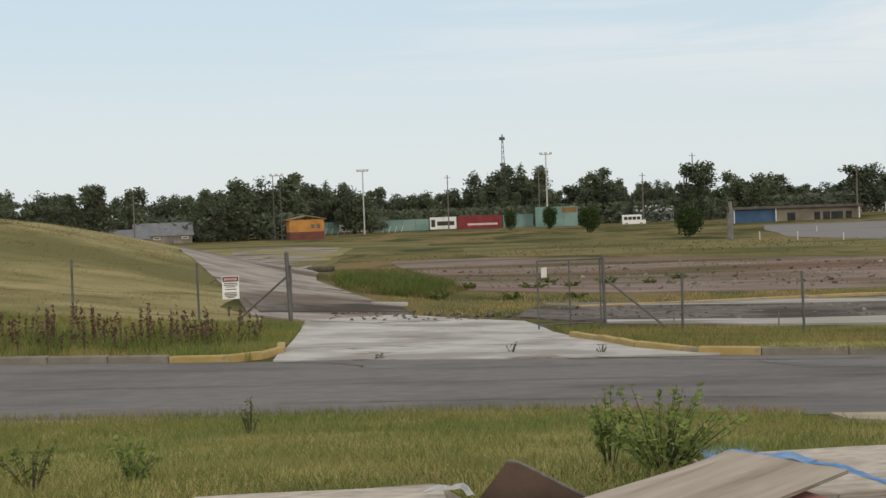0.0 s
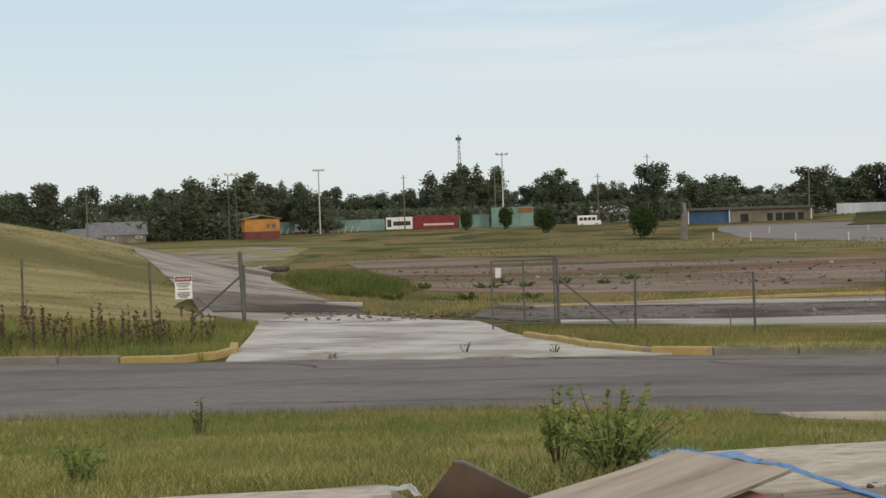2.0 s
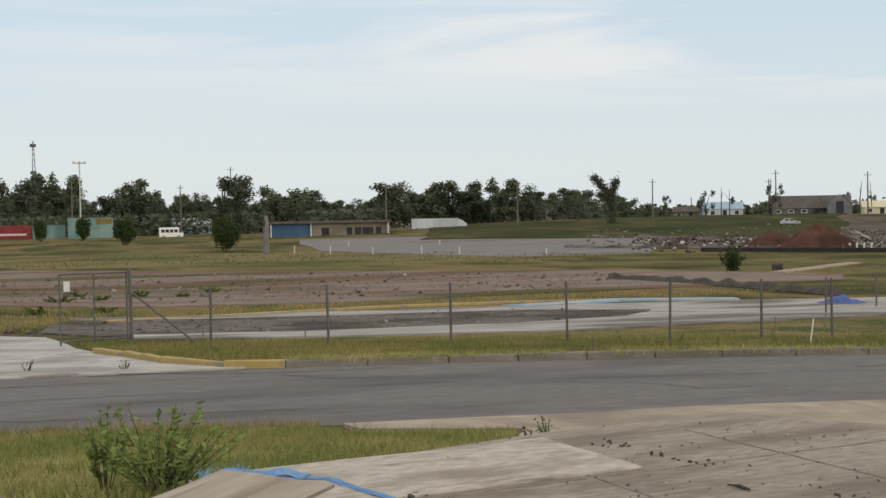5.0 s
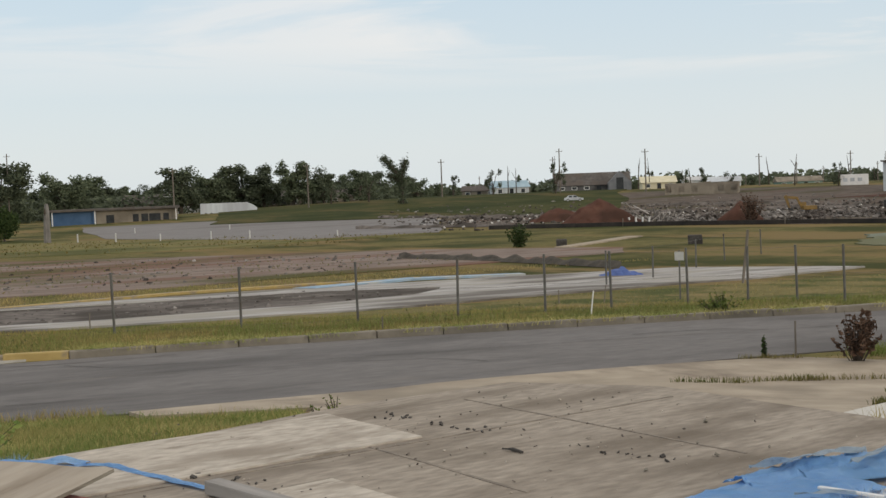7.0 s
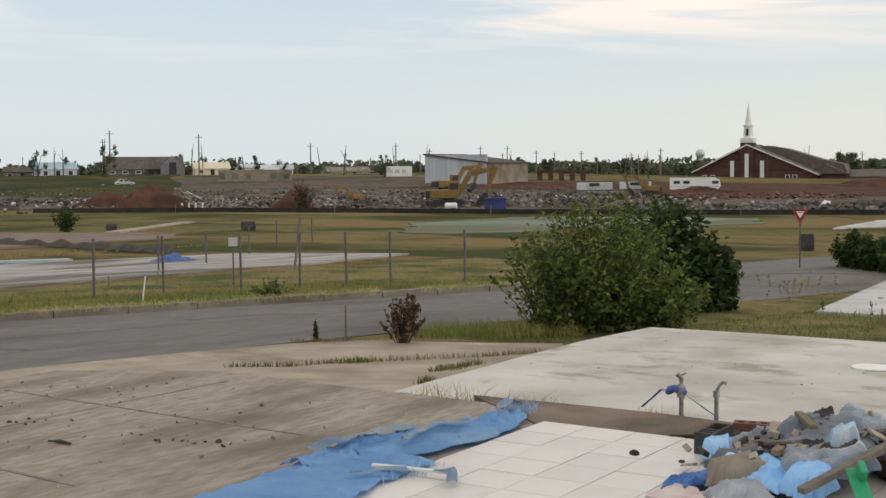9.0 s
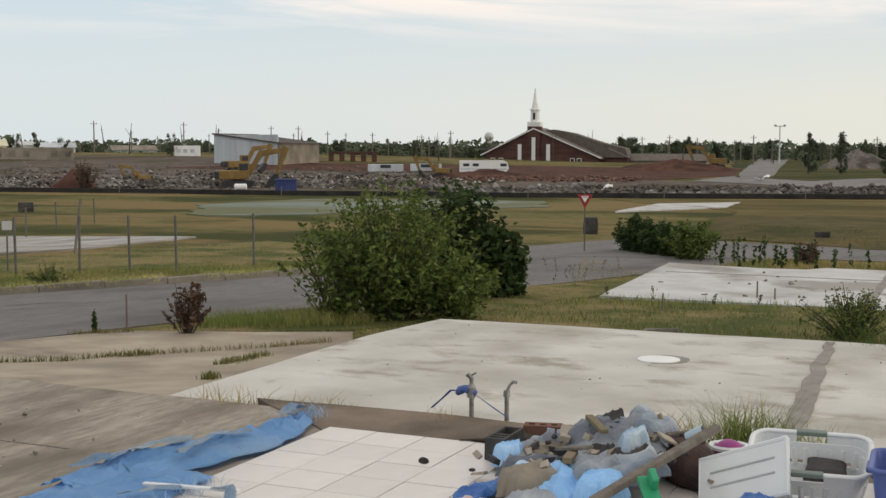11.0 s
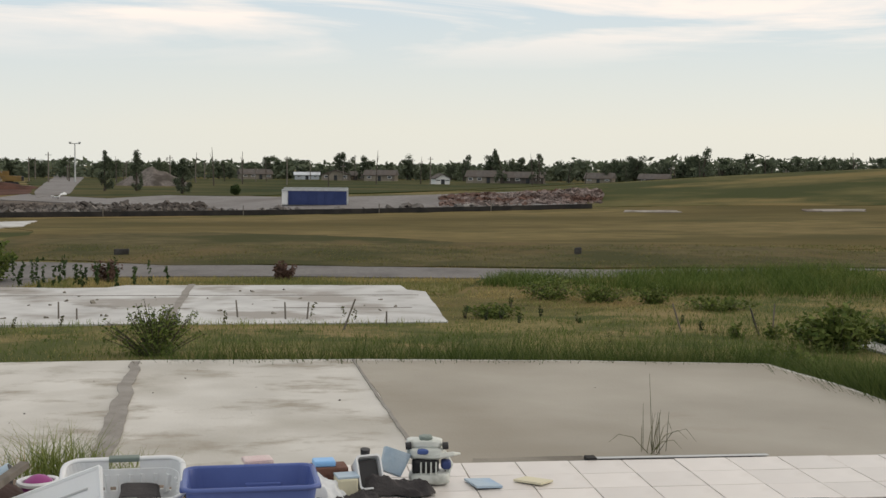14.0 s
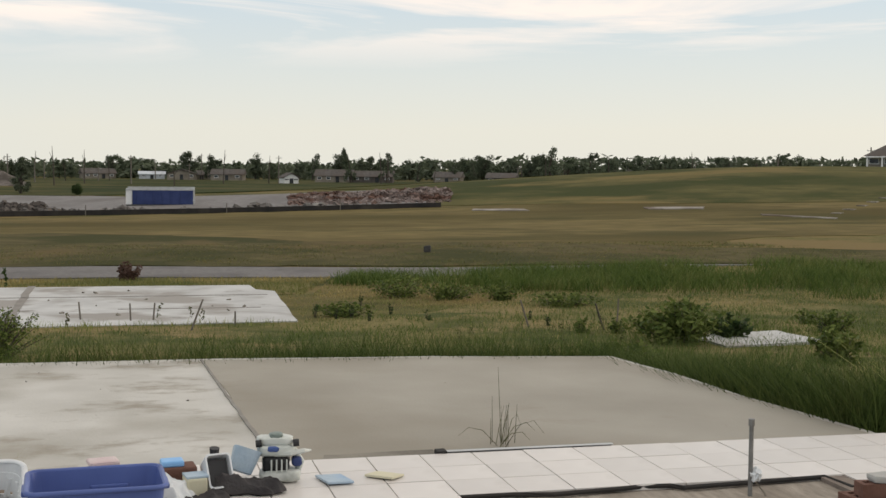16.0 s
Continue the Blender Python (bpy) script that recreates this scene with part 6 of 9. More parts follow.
for x in (-1.35, 1.35):
    w = part("wheel", one(tube, [(x, -0.88, 0.33), (x, -0.62, 0.33)], 0.33, 14), BLACK, t)
    part("rim", one(tube, [(x, -0.90, 0.33), (x, -0.87, 0.33)], 0.18, 10), PALE_METAL, w)
# pale boards thrown against the earth heap
t = thing("board_pile", facing(37.5, 134), "pile of pale broken boards beside the earth heap", "timber pile")
board_mesh = mesh_of("board", one(box, -1.1, -0.06, -0.03, 1.1, 0.06, 0.03), surf("weathered_board", (0.26, 0.245, 0.23), (0.42, 0.40, 0.38), 2.0, (0.2, 0.18, 0.16), 1.0, vary=0.35))
for k in range(34):
    ob = new("board", board_mesh)
    ob.parent = t
    ob.matrix_parent_inverse = Matrix.Identity(4)
    x = rng.uniform(-2.6, 2.6)
    ob.matrix_basis = pose(x, rng.normal() * 0.5, 0.35 + rng.uniform(0, 1.1) * max(0.15, 0.6 - 0.28 * x), rng.uniform(-20, 20), rng.uniform(-55, 55), rng.uniform(0, 180))
# camper trailer
t = thing("camper", facing(59.0, 190) @ Matrix.Diagonal((1, 1, 0.74, 1)), "white camper trailer with dark windows and a stripe", "camper")
bm = bmesh.new()
wedge(bm, [(-3.6, 0.5), (3.2, 0.5), (3.7, 1.3), (3.5, 2.5), (2.9, 2.9), (-3.6, 2.9)], -1.1, 1.1)
part("body", bm, WHITE_PAINT, t)
for x in (-2.6, -1.2, 2.9):
    part("window", one(box, x - 0.45, -1.14, 1.75, x + 0.45, -1.05, 2.3, 0.03), GLAZE, t)
part("stripe", one(box, -3.5, -1.125, 1.1, 3.3, -1.1, 1.3), METAL_WALL, t)
for x in (-0.6, 0.3):
    part("wheel", one(tube, [(x, -1.12, 0.4), (x, -0.8, 0.4)], 0.4, 14), BLACK, t)
for b, d, w in ((54.6, 200, 5.5), (56.4, 205, 5.0)):
    t = thing("site_trailer", facing(b, d), "low white site trailer half behind rubble", "trailer", "site trailers")
    part("body", one(box, -w / 2, -1.2, 0.1, w / 2, 1.2, 1.25, 0.08), METAL_WALL, t)
    part("window", one(box, -0.8, -1.24, 0.7, 0.8, -1.15, 1.2, 0.02), GLAZE, t)
# big blue skip
t = thing("roll_off_skip", facing(82.2, 123, -2), "long blue roll-off skip with a pale frame", "skip")
part("side_panel", one(box, -2.55, -1.25, 0.15, 2.95, -1.15, 1.45, 0.02), NAVY, t)
part("back_panel", one(box, -3.1, 1.15, 0.15, 3.1, 1.25, 1.75, 0.02), PALE_METAL, t)
part("end_door", one(box, -3.15, -1.2, 0.15, -2.62, -1.12, 1.5, 0.02), WHITE_PAINT, t)
part("end_panel", one(box, 2.95, -1.22, 0.15, 3.05, 1.2, 1.6, 0.02), PALE_METAL, t)
part("far_end", one(box, -3.15, -1.12, 0.15, -3.05, 1.2, 1.6, 0.02), PALE_METAL, t)
part("floor_pan", one(box, -3.1, -1.2, -0.1, 3.05, 1.2, 0.15, 0.02), STEEL, t)
part("top_rail", one(box, -3.15, -1.3, 1.46, 3.1, -1.2, 1.6, 0.02), PALE_METAL, t)
for k in range(7):
    part("rib", one(box, -2.3 + k * 0.8, -1.31, 0.2, -2.2 + k * 0.8, -1.25, 1.42, 0.01), NAVY, t)
for b, d in ((64.3, 118), (71.2, 160)):
    t = thing("white_debris", facing(b, d), "crumpled white sheet lying on the rubble", "debris", "white debris")
    bm = bmesh.new()
    bmesh.ops.create_grid(bm, x_segments=8, y_segments=6, size=1)
    for v in bm.verts:
        v.co = Vector((v.co.x * 0.9, v.co.y * 0.5, 0.35 + 0.35 * noise.noise((v.co.x * 2, v.co.y * 2, b)) + 0.3 * (v.co.x > 0)))
    bmesh.ops.solidify(bm, geom=bm.faces[:], thickness=0.05)
    part("sheet", bm, WHITE_PAINT, t)
# gravel bank behind the slim trees
bm = bmesh.new()
bmesh.ops.create_grid(bm, x_segments=40, y_segments=10, size=1)
for v in bm.verts:
    f = max(0, 1 - abs(v.co.x)) ** 0.7 * max(0, 1 - abs(v.co.y))
    v.co = Vector((v.co.x * 8, v.co.y * 8, f * 4.2 * (1 + 0.3 * noise.noise((v.co.x * 3, v.co.y * 3, 1))) - 0.3))
ob = tagged(part("gravel_bank", bm, MUD, smooth=True), "long dark gravel bank behind the slim trees", "mound")
ob.matrix_world = facing(75.2, 270)

# ---- fence and gate ----
def post_at(x, y, h, r=0.035, name="post", lean=0.0, parent=None, mat=None):
    z = float(lie(x, y))
    bm = bmesh.new()
    tube(bm, [(x, y, z - 0.3), (x + lean, y, z + h)], r, 8)
    return part(name, bm, mat or STEEL, parent)


def fence_line(points, height, label, rails=(0.06, 0.5, 0.97)):
    t = tagged(new("fence"), label, "fence", "wire fences")
    for x, y in points:
        post_at(x, y, height, 0.034, "post", rng.uniform(-0.04, 0.04), t)
    for f in rails:
        for (x0, y0), (x1, y1) in zip(points, points[1:]):
            z0, z1 = float(lie(x0, y0)) + height * f, float(lie(x1, y1)) + height * f
            part("wire", one(tube, [(x0, y0, z0), ((x0 + x1) / 2, (y0 + y1) / 2, (z0 + z1) / 2 - 0.03), (x1, y1, z1)], 0.004, 4), STEEL, t)
    return t


fence_line([(3.12, 35.05), (4.98, 33.45), (7.73, 31.75), (10.6, 30.5), (13.36, 29.5), (15.7, 28.5), (17.9, 27.8), (20.2, 28.1), (22.4, 27.6), (23.9, 26.9), (24.95, 26.1), (25.5, 24.9), (28.3, 24.6)], 1.55, "grey wire fence on thin steel posts along the street")
fence_line([(-5.75, 36.25), (-8.4, 36.2), (-11.9, 35.7), (-15.5, 35.3), (-19, 35)], 1.75, "grey wire fence on thin steel posts along the street")
fence_line([(27, 38), (31, 40.5), (36, 44), (41, 48), (46, 51)], 1.3, "old wire fence across the grass", (0.97,))
t = thing("gate_post", pose(-5.75, 36.25, float(lie(-5.75, 36.25))), "stout grey gate post with a leaning brace", "gate post", "gate posts")
part("post", one(tube, [(0, 0, -0.4), (-0.08, 0, 2.1)], 0.062, 10), STEEL, t)
part("cap", one(tube, [(-0.08, 0, 2.1), (-0.08, 0, 2.16)], [0.07, 0.03], 10), STEEL, t)
part("brace", one(tube, [(-0.07, 0, 1.45), (-1.5, -0.15, 0.25)], 0.032, 8), STEEL, t)
t = thing("gate_post", pose(3.12, 35.05, float(lie(3.12, 35.05))), "stout grey gate post with a leaning brace", "gate post", "gate posts")
part("post", one(tube, [(0, 0, -0.4), (-0.03, 0, 2.0)], 0.042, 10), STEEL, t)
part("cap", one(tube, [(-0.03, 0, 2.0), (-0.03, 0, 2.06)], [0.05, 0.02], 10), STEEL, t)
part("brace", one(tube, [(0, 0, 1.4), (1.6, -0.8, 0.02)], 0.03, 8), STEEL, t)
t = thing("gate_leaf", pose(1.27, 34.6, float(lie(1.27, 34.6)), 0, 0, 13.6), "grey tubular gate leaf standing shut at one side", "gate")
for x in (0.0, 0.9, 1.78):
    part("upright", one(tube, [(x, 0, 0.02), (x, 0, 1.9)], 0.026, 8), STEEL, t)
for z in (0.15, 1.9):
    part("rail", one(tube, [(0, 0, z), (1.84, 0, z)], 0.024, 8), STEEL, t)
part("tag", one(box, 0.1, -0.03, 1.45, 0.26, -0.02, 1.72), PALE_METAL, t)
# danger sign on the fence
t = thing("danger_sign", pose(-7.45, 36.15, float(lie(-7.45, 36.15)) + 0.75, 0, 0, 11), "white warning sign with a red heading on the fence", "sign")
part("plate", one(box, -0.24, -0.012, 0.0, 0.24, 0.0, 0.66, 0.004), WHITE_PAINT, t)
part("heading_field", one(box, -0.225, -0.018, 0.5, 0.225, -0.012, 0.645), SIGN_BLACK, t)
part("heading_oval", one(box, -0.19, -0.022, 0.52, 0.19, -0.018, 0.625), SIGN_RED, t)
txt = bpy.data.curves.new("heading", "FONT")
txt.body, txt.size, txt.align_x, txt.extrude = "DANGER", 0.095, "CENTER", 0.001
ob = new("heading", txt)
ob.data.materials.append(WHITE_PAINT)
ob.parent = t
ob.matrix_parent_inverse = Matrix.Identity(4)
ob.matrix_basis = pose(0, -0.025, 0.54, 90, 0, 0)
for z, w in ((0.44, 0.19), (0.39, 0.2), (0.34, 0.14), (0.27, 0.16), (0.17, 0.17), (0.125, 0.18), (0.08, 0.16), (0.04, 0.1)):
    part("lettering_bar", one(box, -w, -0.016, z, w, -0.012, z + 0.024), SIGN_BLACK, t)

# ---- grass ----
def sow(name, outline, per_m2, height, width, material, label, category="grass", clump=0.0, lean=0.35, lift=0.0):
    xy = scatter(outline, per_m2, clump)
    return blades(name, xy, lie(xy[:, 0], xy[:, 1]) - 0.02 + lift, height, width, material, label, category, lean)


LAWN = [(-9, 6.0), hp(-0.75, 6.3), hp(-0.7, 7.55), hp(0.84, 7.68), hp(1.02, 6.98), hp(2.2, 6.76), hp(2.66, 6.95), hp(2.76, 7.78), hp(3.4, 7.88), hp(4.1, 8.0), (4.3, 9.3), (5.1, 12.3), (5.8, 14.1), (4.0, 15.0), (3.8, 15.9), (0.9, 17.3), (-3.3, 17.9), (-9, 18.3)]
sow("lawn", LAWN, 1100, 0.085, 0.009, BLADE, "rough green and yellow lawn by the street", lean=0.6)
sow("lawn_dry", LAWN, 450, 0.10, 0.008, BLADE_DRY, "straw blades in the lawn", clump=2.6, lean=0.6)
sow("lawn_tufts", LAWN, 700, 0.13, 0.009, BLADE_GREEN, "taller green tufts in the lawn", clump=1.1, lean=0.6)
sow("lawn_seed_heads", LAWN, 40, 0.2, 0.005, BLADE_DRY, "pale seed stalks in the lawn", clump=2.0, lean=0.25)
sow("lawn_shade", [(-9, 15.2), (-3, 14.6), (1.5, 13.6), (4.6, 13.0), (4.0, 15.4), (0.9, 17.0), (-3.3, 17.6), (-9, 18.0)], 300, 0.16, 0.010, BLADE_GREEN, "deeper green growth towards the street", clump=1.5, lean=0.5)
sow("lawn_edge", [(-9, 18.4), (-3.3, 17.7), (0.9, 17.1), (3.8, 15.7), (3.9, 16.2), (0.9, 17.7), (-3.3, 18.2), (-9, 18.8)], 500, 0.17, 0.010, BLADE_OLIVE, "ragged grass edge along the street")
VERGE_R = [(2.0, 32.5), (2.7, 30.6), (3.4, 28.1), (4.5, 26.5), (8.7, 25.4), (14.4, 24.1), (20.7, 22.7), (25.6, 21.7), (32, 21), (33, 24), (27, 26), (20, 29.5), (14, 31.4), (8.4, 33.6), (3.4, 36.2), (1.6, 36.0)]
sow("verge_grass", VERGE_R, 240, 0.12, 0.014, BLADE_OLIVE, "rough verge grass under the fence")
sow("verge_straw", VERGE_R, 150, 0.17, 0.012, BLADE_GREEN, "dry stalks in the verge", clump=2.5)
sow("strip_grass", [(20, 29.5), (27, 26), (33, 22.5), (38, 26), (40, 34), (36, 35.5), (28, 35), (18, 34), (14, 32.6)], 30, 0.10, 0.02, BLADE_GOLD, "rough yellow grass between fence and strip", clump=1.5, lean=0.7)
VERGE_L = [(-19, 27.5), (-5.6, 27.1), (-5.1, 28), (-5.0, 30), (-5.4, 36.5), (-19, 36)]
sow("verge_grass", VERGE_L, 260, 0.2, 0.015, BLADE_GREEN, "rough green verge behind the kerb")
sow("verge_straw", VERGE_L, 150, 0.25, 0.014, BLADE_OLIVE, "tall mixed grass behind the kerb", clump=1.2)
sow("stalk_weeds", [(-14.5, 27.8), (-9.6, 27.8), (-6.0, 28.4), (-5.6, 30.5), (-6, 33), (-14.5, 32)], 90, 0.42, 0.016, BLADE_DEEP, "green weeds among the seed stalks", clump=0.8, lean=0.6)
sow("kerb_weeds", [(-7.2, 27.0), (-5.2, 27.0), (-4.9, 28.6), (-5.6, 29), (-7.2, 28.2)], 340, 0.32, 0.016, BLADE_GREEN, "weeds spilling over the yellow kerb")
sow("hill_blades", [(-24, 36), (-7.6, 38.5), (-10.2, 48), (-13.2, 56), (-25, 60)], 90, 0.09, 0.02, BLADE_FIELD, "short pale hill grass", clump=2.5, lean=0.8)
BACK = [hp(12.3, 5.5), (10.4, 8.0), (16.5, 12.2), (24.2, 12.2), (26.2, 0.8), (29, -2), (36, -6), (40, -12), (40, -25), (24, -20), hp(7.8, -5.4), hp(7.8, -4.3), hp(12.2, -4.3)]
cover("back_turf", BACK, TURF, "short golden turf between the slabs", "grass", 0.02, 1.0, 0.35, 0.6)
cover("verge_turf", [(6, 31.5), (14, 28.5), (20.5, 25), (25.5, 22.4), (32, 21.4), (38, 26), (40, 34), (36, 35), (28, 34.6), (18, 33.4), (8, 34.4)], TURF, "short golden turf along the fence", "grass", 0.02, 1.5, 0.4, 0.8)
sow("back_lawn", BACK, 70, 0.06, 0.013, BLADE_GOLD, "short yellow-green grass between the slabs", clump=1.0)
sow("back_lawn_dry", BACK, 90, 0.08, 0.012, BLADE_DRY, "dry patches between the slabs", clump=2.2)
sow("back_lawn_tufts", BACK, 150, 0.12, 0.012, BLADE_DEEP, "olive tufts between the slabs", clump=1.3)
sow("back_lawn", [(26.2, 0.9), (33.6, 1.9), (34.2, 1.5), (36, -6), (29, -3)], 120, 0.06, 0.014, BLADE_GOLD, "short yellow-green grass beside the next slab")
sow("back_lawn", [(33.4, 2.4), (32.6, 10), (32.2, 13.6), (40.5, 14), (41, 7), (41, 0.5), (34.4, 1.2)], 120, 0.16, 0.018, BLADE_OLIVE, "rough grass behind the next slab")
sow("slab_edge_grass", [hp(12.3, 1.4), hp(12.25, 0.0), hp(12.05, -2.4), hp(11.8, -4.1), hp(12.6, -4.5), hp(12.75, 1.2)], 3600, 0.68, 0.012, BLADE_DARK, "deep green grass along the slab's back edge", lift=0.0, lean=0.35, clump=0.0)
sow("slab_edge_low", [hp(12.3, 5.3), hp(12.35, 1.4), hp(12.7, 1.4), hp(12.6, 5.4)], 1500, 0.40, 0.012, BLADE_GOLD, "low dry grass along the slab's back edge", lean=0.4)
sow("slab_edge_tufts", [hp(12.3, 5.3), hp(12.35, 1.4), hp(12.65, 1.4), hp(12.6, 5.4)], 500, 0.52, 0.011, BLADE_GREEN, "green tufts along the slab's back edge", lean=0.4, clump=0.4)
SIDE = [hp(8.2, -4.52), hp(9.65, -4.32), hp(10.74, -4.22), hp(11.75, -4.08), hp(12.5, -4.3), hp(12.0, -4.75), hp(10.4, -4.95), hp(8.6, -5.2)]
sow("slab_side_grass", SIDE, 3000, 0.52, 0.010, BLADE_DARK, "deep green grass along the slab's side", lift=0.08, lean=0.5)
sow("slab_side_tufts", SIDE, 900, 0.62, 0.010, BLADE_DARK, "tall tufts along the slab's side", lift=0.08, lean=0.6, clump=0.35)
sow("tall_grass", [hp(8.0, -5.0), hp(9.3, -5.2), hp(9.9, -6.7), hp(7.8, -6.7)], 420, 0.72, 0.014, BLADE_GREEN, "tall arching green grass by the tiles", lean=0.7)
sow("tall_grass", [(10.2, -5.0), (11.4, -5.4), (13.5, -7.2), (14, -9.5), (11, -8), (9.6, -5.8)], 110, 0.5, 0.014, BLADE_DEEP, "tall arching green grass beside the slab", lean=0.7, clump=1.5)
sow("far_tall_grass", [(38, 0.6), (35.5, -3), (33, -7), (31, -13), (34, -22), (41, -22), (41.5, -6), (41, -0.5)], 240, 0.42, 0.02, BLADE_DEEP, "tall green grass before the cross street", clump=3.4, lean=0.6)
sow("far_olive_grass", [(34, 1.0), (29, -2), (30, -14), (41, -22), (41, 0.5)], 120, 0.09, 0.02, BLADE_GOLD, "olive meadow before the cross street")
sow("beyond_road_grass", [(50.5, 22), (49.5, 7), (48, -6), (52, -26), (66, -20), (64, 2), (62, 22)], 60, 0.14, 0.03, BLADE_LOT, "rough meadow beyond the cross street", clump=3, lean=0.8)
sow("back_green", [(14, 3), (24, 1.0), (27, -3), (30, -9), (26, -12), (16, -7), (13, -3)], 90, 0.17, 0.012, BLADE_DEEP, "green clumps in the back grass", clump=0.8, lean=0.6)
sow("pad_weeds", [(19, -3.6), (22.5, -4.4), (26, -7), (26, -11), (21, -9.5), (18, -6)], 90, 0.22, 0.014, BLADE_DEEP, "rank green weeds round the small pad", clump=0.9, lean=0.7)
cover("rear_turf", [(33.4, 9.8), (32.5, 13.3), (41, 13.3), (41.4, 7), (41, 0.5), (34.4, 1.6)], TURF, "short golden turf behind the next slab", "grass", 0.02, 1.5, 0.3, 0.6)
cover("side_turf", [(15.0, 15.0), (15.9, 13.4), (16.8, 12.3), (24.3, 12.1), (32, 13.4), (36, 13.5), (28, 14.0), (19.2, 15.1)], TURF, "short golden turf round the bushes", "grass", 0.03, 1.0, 0.25, 0.6)
sow("side_lawn", [(14.5, 15.2), (15.7, 13.2), (16.6, 12.0), (24, 12.4), (32, 13.9), (37, 18.5), (28, 14.2), (19.2, 15.3)], 150, 0.10, 0.014, BLADE_OLIVE, "rough grass round the bushes", clump=1.2)
sow("side_tall", [(15.3, 14.9), (16.4, 13.4), (17.6, 12.6), (18.6, 13.8), (16.9, 15.2)], 600, 0.26, 0.013, BLADE_GREEN, "taller green grass at the drive's end")
sow("lot_weeds", [(-7.0, 54), (-7.4, 59), (-11, 96), (-6, 92), (-2.6, 70), (-1.0, 57), (-2.3, 50), (-5.2, 50.5)], 60, 0.30, 0.035, BLADE_LOT, "dense green weeds in the bare lot", clump=2.4, lean=0.7)
sow("lot_weed_heads", [(-6.6, 53), (-7.0, 59), (-5, 68), (-1.6, 60), (-2.3, 50), (-5.2, 50.5)], 90, 0.42, 0.03, BLADE_DEEP, "taller green weeds by the track", clump=1.4, lean=0.6)
sow("lot_grass", [(-2.6, 41.3), (-3.2, 45), (-4.6, 49), (0.4, 55.6), (13, 55), (24, 56.4), (40, 52), (25, 51), (14, 51.4), (5, 48), (2.4, 44.5), (0.4, 41)], 70, 0.14, 0.025, BLADE_GOLD, "rough grass at the lot's edge", clump=2.5)
sow("crack_grass", [(12.1, 10.7), (13.5, 11.2), (13.3, 11.5), (12.2, 11.15)], 260, 0.13, 0.012, BLADE_GREEN, "grass growing from the drive's edge")
for pts in ([(11.17, 13.91), (11.7, 13.2), (12.89, 13.09)], [(12.4, 13.0), (12.88, 12.79), (14.25, 11.97), (15.2, 11.6)], [(12.1, 10.95), (12.7, 11.1), (13.45, 11.34)], [(13.81, 15.6), (14.59, 15.05)], [(10.4, 9.5), (10.7, 9.75)]):
    xy = np.concatenate([np.linspace(a, b, 160) for a, b in zip(pts, pts[1:])])
    xy = xy + rng.normal(size=xy.shape) * 0.045
    blades("crack_grass", xy, lie(xy[:, 0], xy[:, 1]) + 0.04, 0.09, 0.012, BLADE_LOT, "thin grass growing from cracks in the drive", "grass")
for p, q, n, h in ((7.62, 4.75, 130, 0.16), (7.7, 4.15, 90, 0.14), (7.68, 3.3, 110, 0.12), (8.0, 1.50, 420, 0.25), (7.9, 1.15, 170, 0.17), (8.1, 1.85, 80, 0.16)):
    x, y = hp(p, q)
    xy = np.array([x, y]) + rng.normal(size=(n, 2)) * [0.10, 0.13]
    blades("grass_tuft", xy, np.full(n, -0.12), h, 0.006, BLADE_GREEN if n > 150 else BLADE_OLIVE, "tuft of thin grass growing at the slab's joint", "grass", 0.7)
# rough tufts that break up the far meadows
sow("lot_tufts", [(-3, 60), (-6, 100), (18, 95), (40, 70), (28, 56), (6, 58)], 2.2, 0.16, 0.09, BLADE_LOT, "scattered weeds on the bare lot", clump=4, lean=0.8)
sow("field_tufts", [(-14, 112), (10, 155), (40, 138), (60, 112), (40, 100), (0, 118)], 1.2, 0.22, 0.16, BLADE_FIELD, "rough tufts in the wide meadow", clump=8, lean=0.8)
# grass hanging over the far kerb
fringe = [(5.6, 25.9), (8.7, 25.25), (14.4, 23.95), (20.7, 22.55), (25.6, 21.55), (32, 20.85)]
xy = np.concatenate([np.linspace(a, b, 1500) for a, b in zip(fringe, fringe[1:])])
xy = xy + rng.normal(size=xy.shape) * [0.08, 0.10]
keep = np.array([noise.noise((a * 0.8, b * 0.8, 4)) > -0.25 for a, b in xy])
xy = xy[keep]
blades("kerb_fringe", xy, lie(xy[:, 0], xy[:, 1]) + 0.10, 0.15, 0.014, BLADE, "rough grass hanging over the kerb", "grass", 0.9)
# dark seed stalks behind the kerb
def stalks(name, xy, height, label, material=None, size=0.045):
    n = len(xy)
    vs, fs = [], []
    z = lie(xy[:, 0], xy[:, 1])
    for (x, y), zz in zip(xy, z):
        h = height * rng.uniform(0.6, 1.2)
        lx, ly = rng.normal(size=2) * 0.06
        m = 26
        t_ = rng.uniform(0.35, 1, m)
        pts = np.column_stack([x + lx * t_ + rng.normal(size=m) * 0.022, y + ly * t_ + rng.normal(size=m) * 0.022, zz + h * t_])
        v, f = leaves(pts, size, 1.4)
        k = len(vs)
        vs += [tuple(p) for p in v]
        fs += [tuple(i + k for i in q) for q in f]
        k = len(vs)
        vs += [(x - 0.008, y, zz), (x + 0.008, y, zz), (x + lx, y + ly, zz + h)]
        fs.append((k, k + 1, k + 2))
    return tagged(soup(name, vs, fs, material or STALK), label, "weeds", "", "stuff")


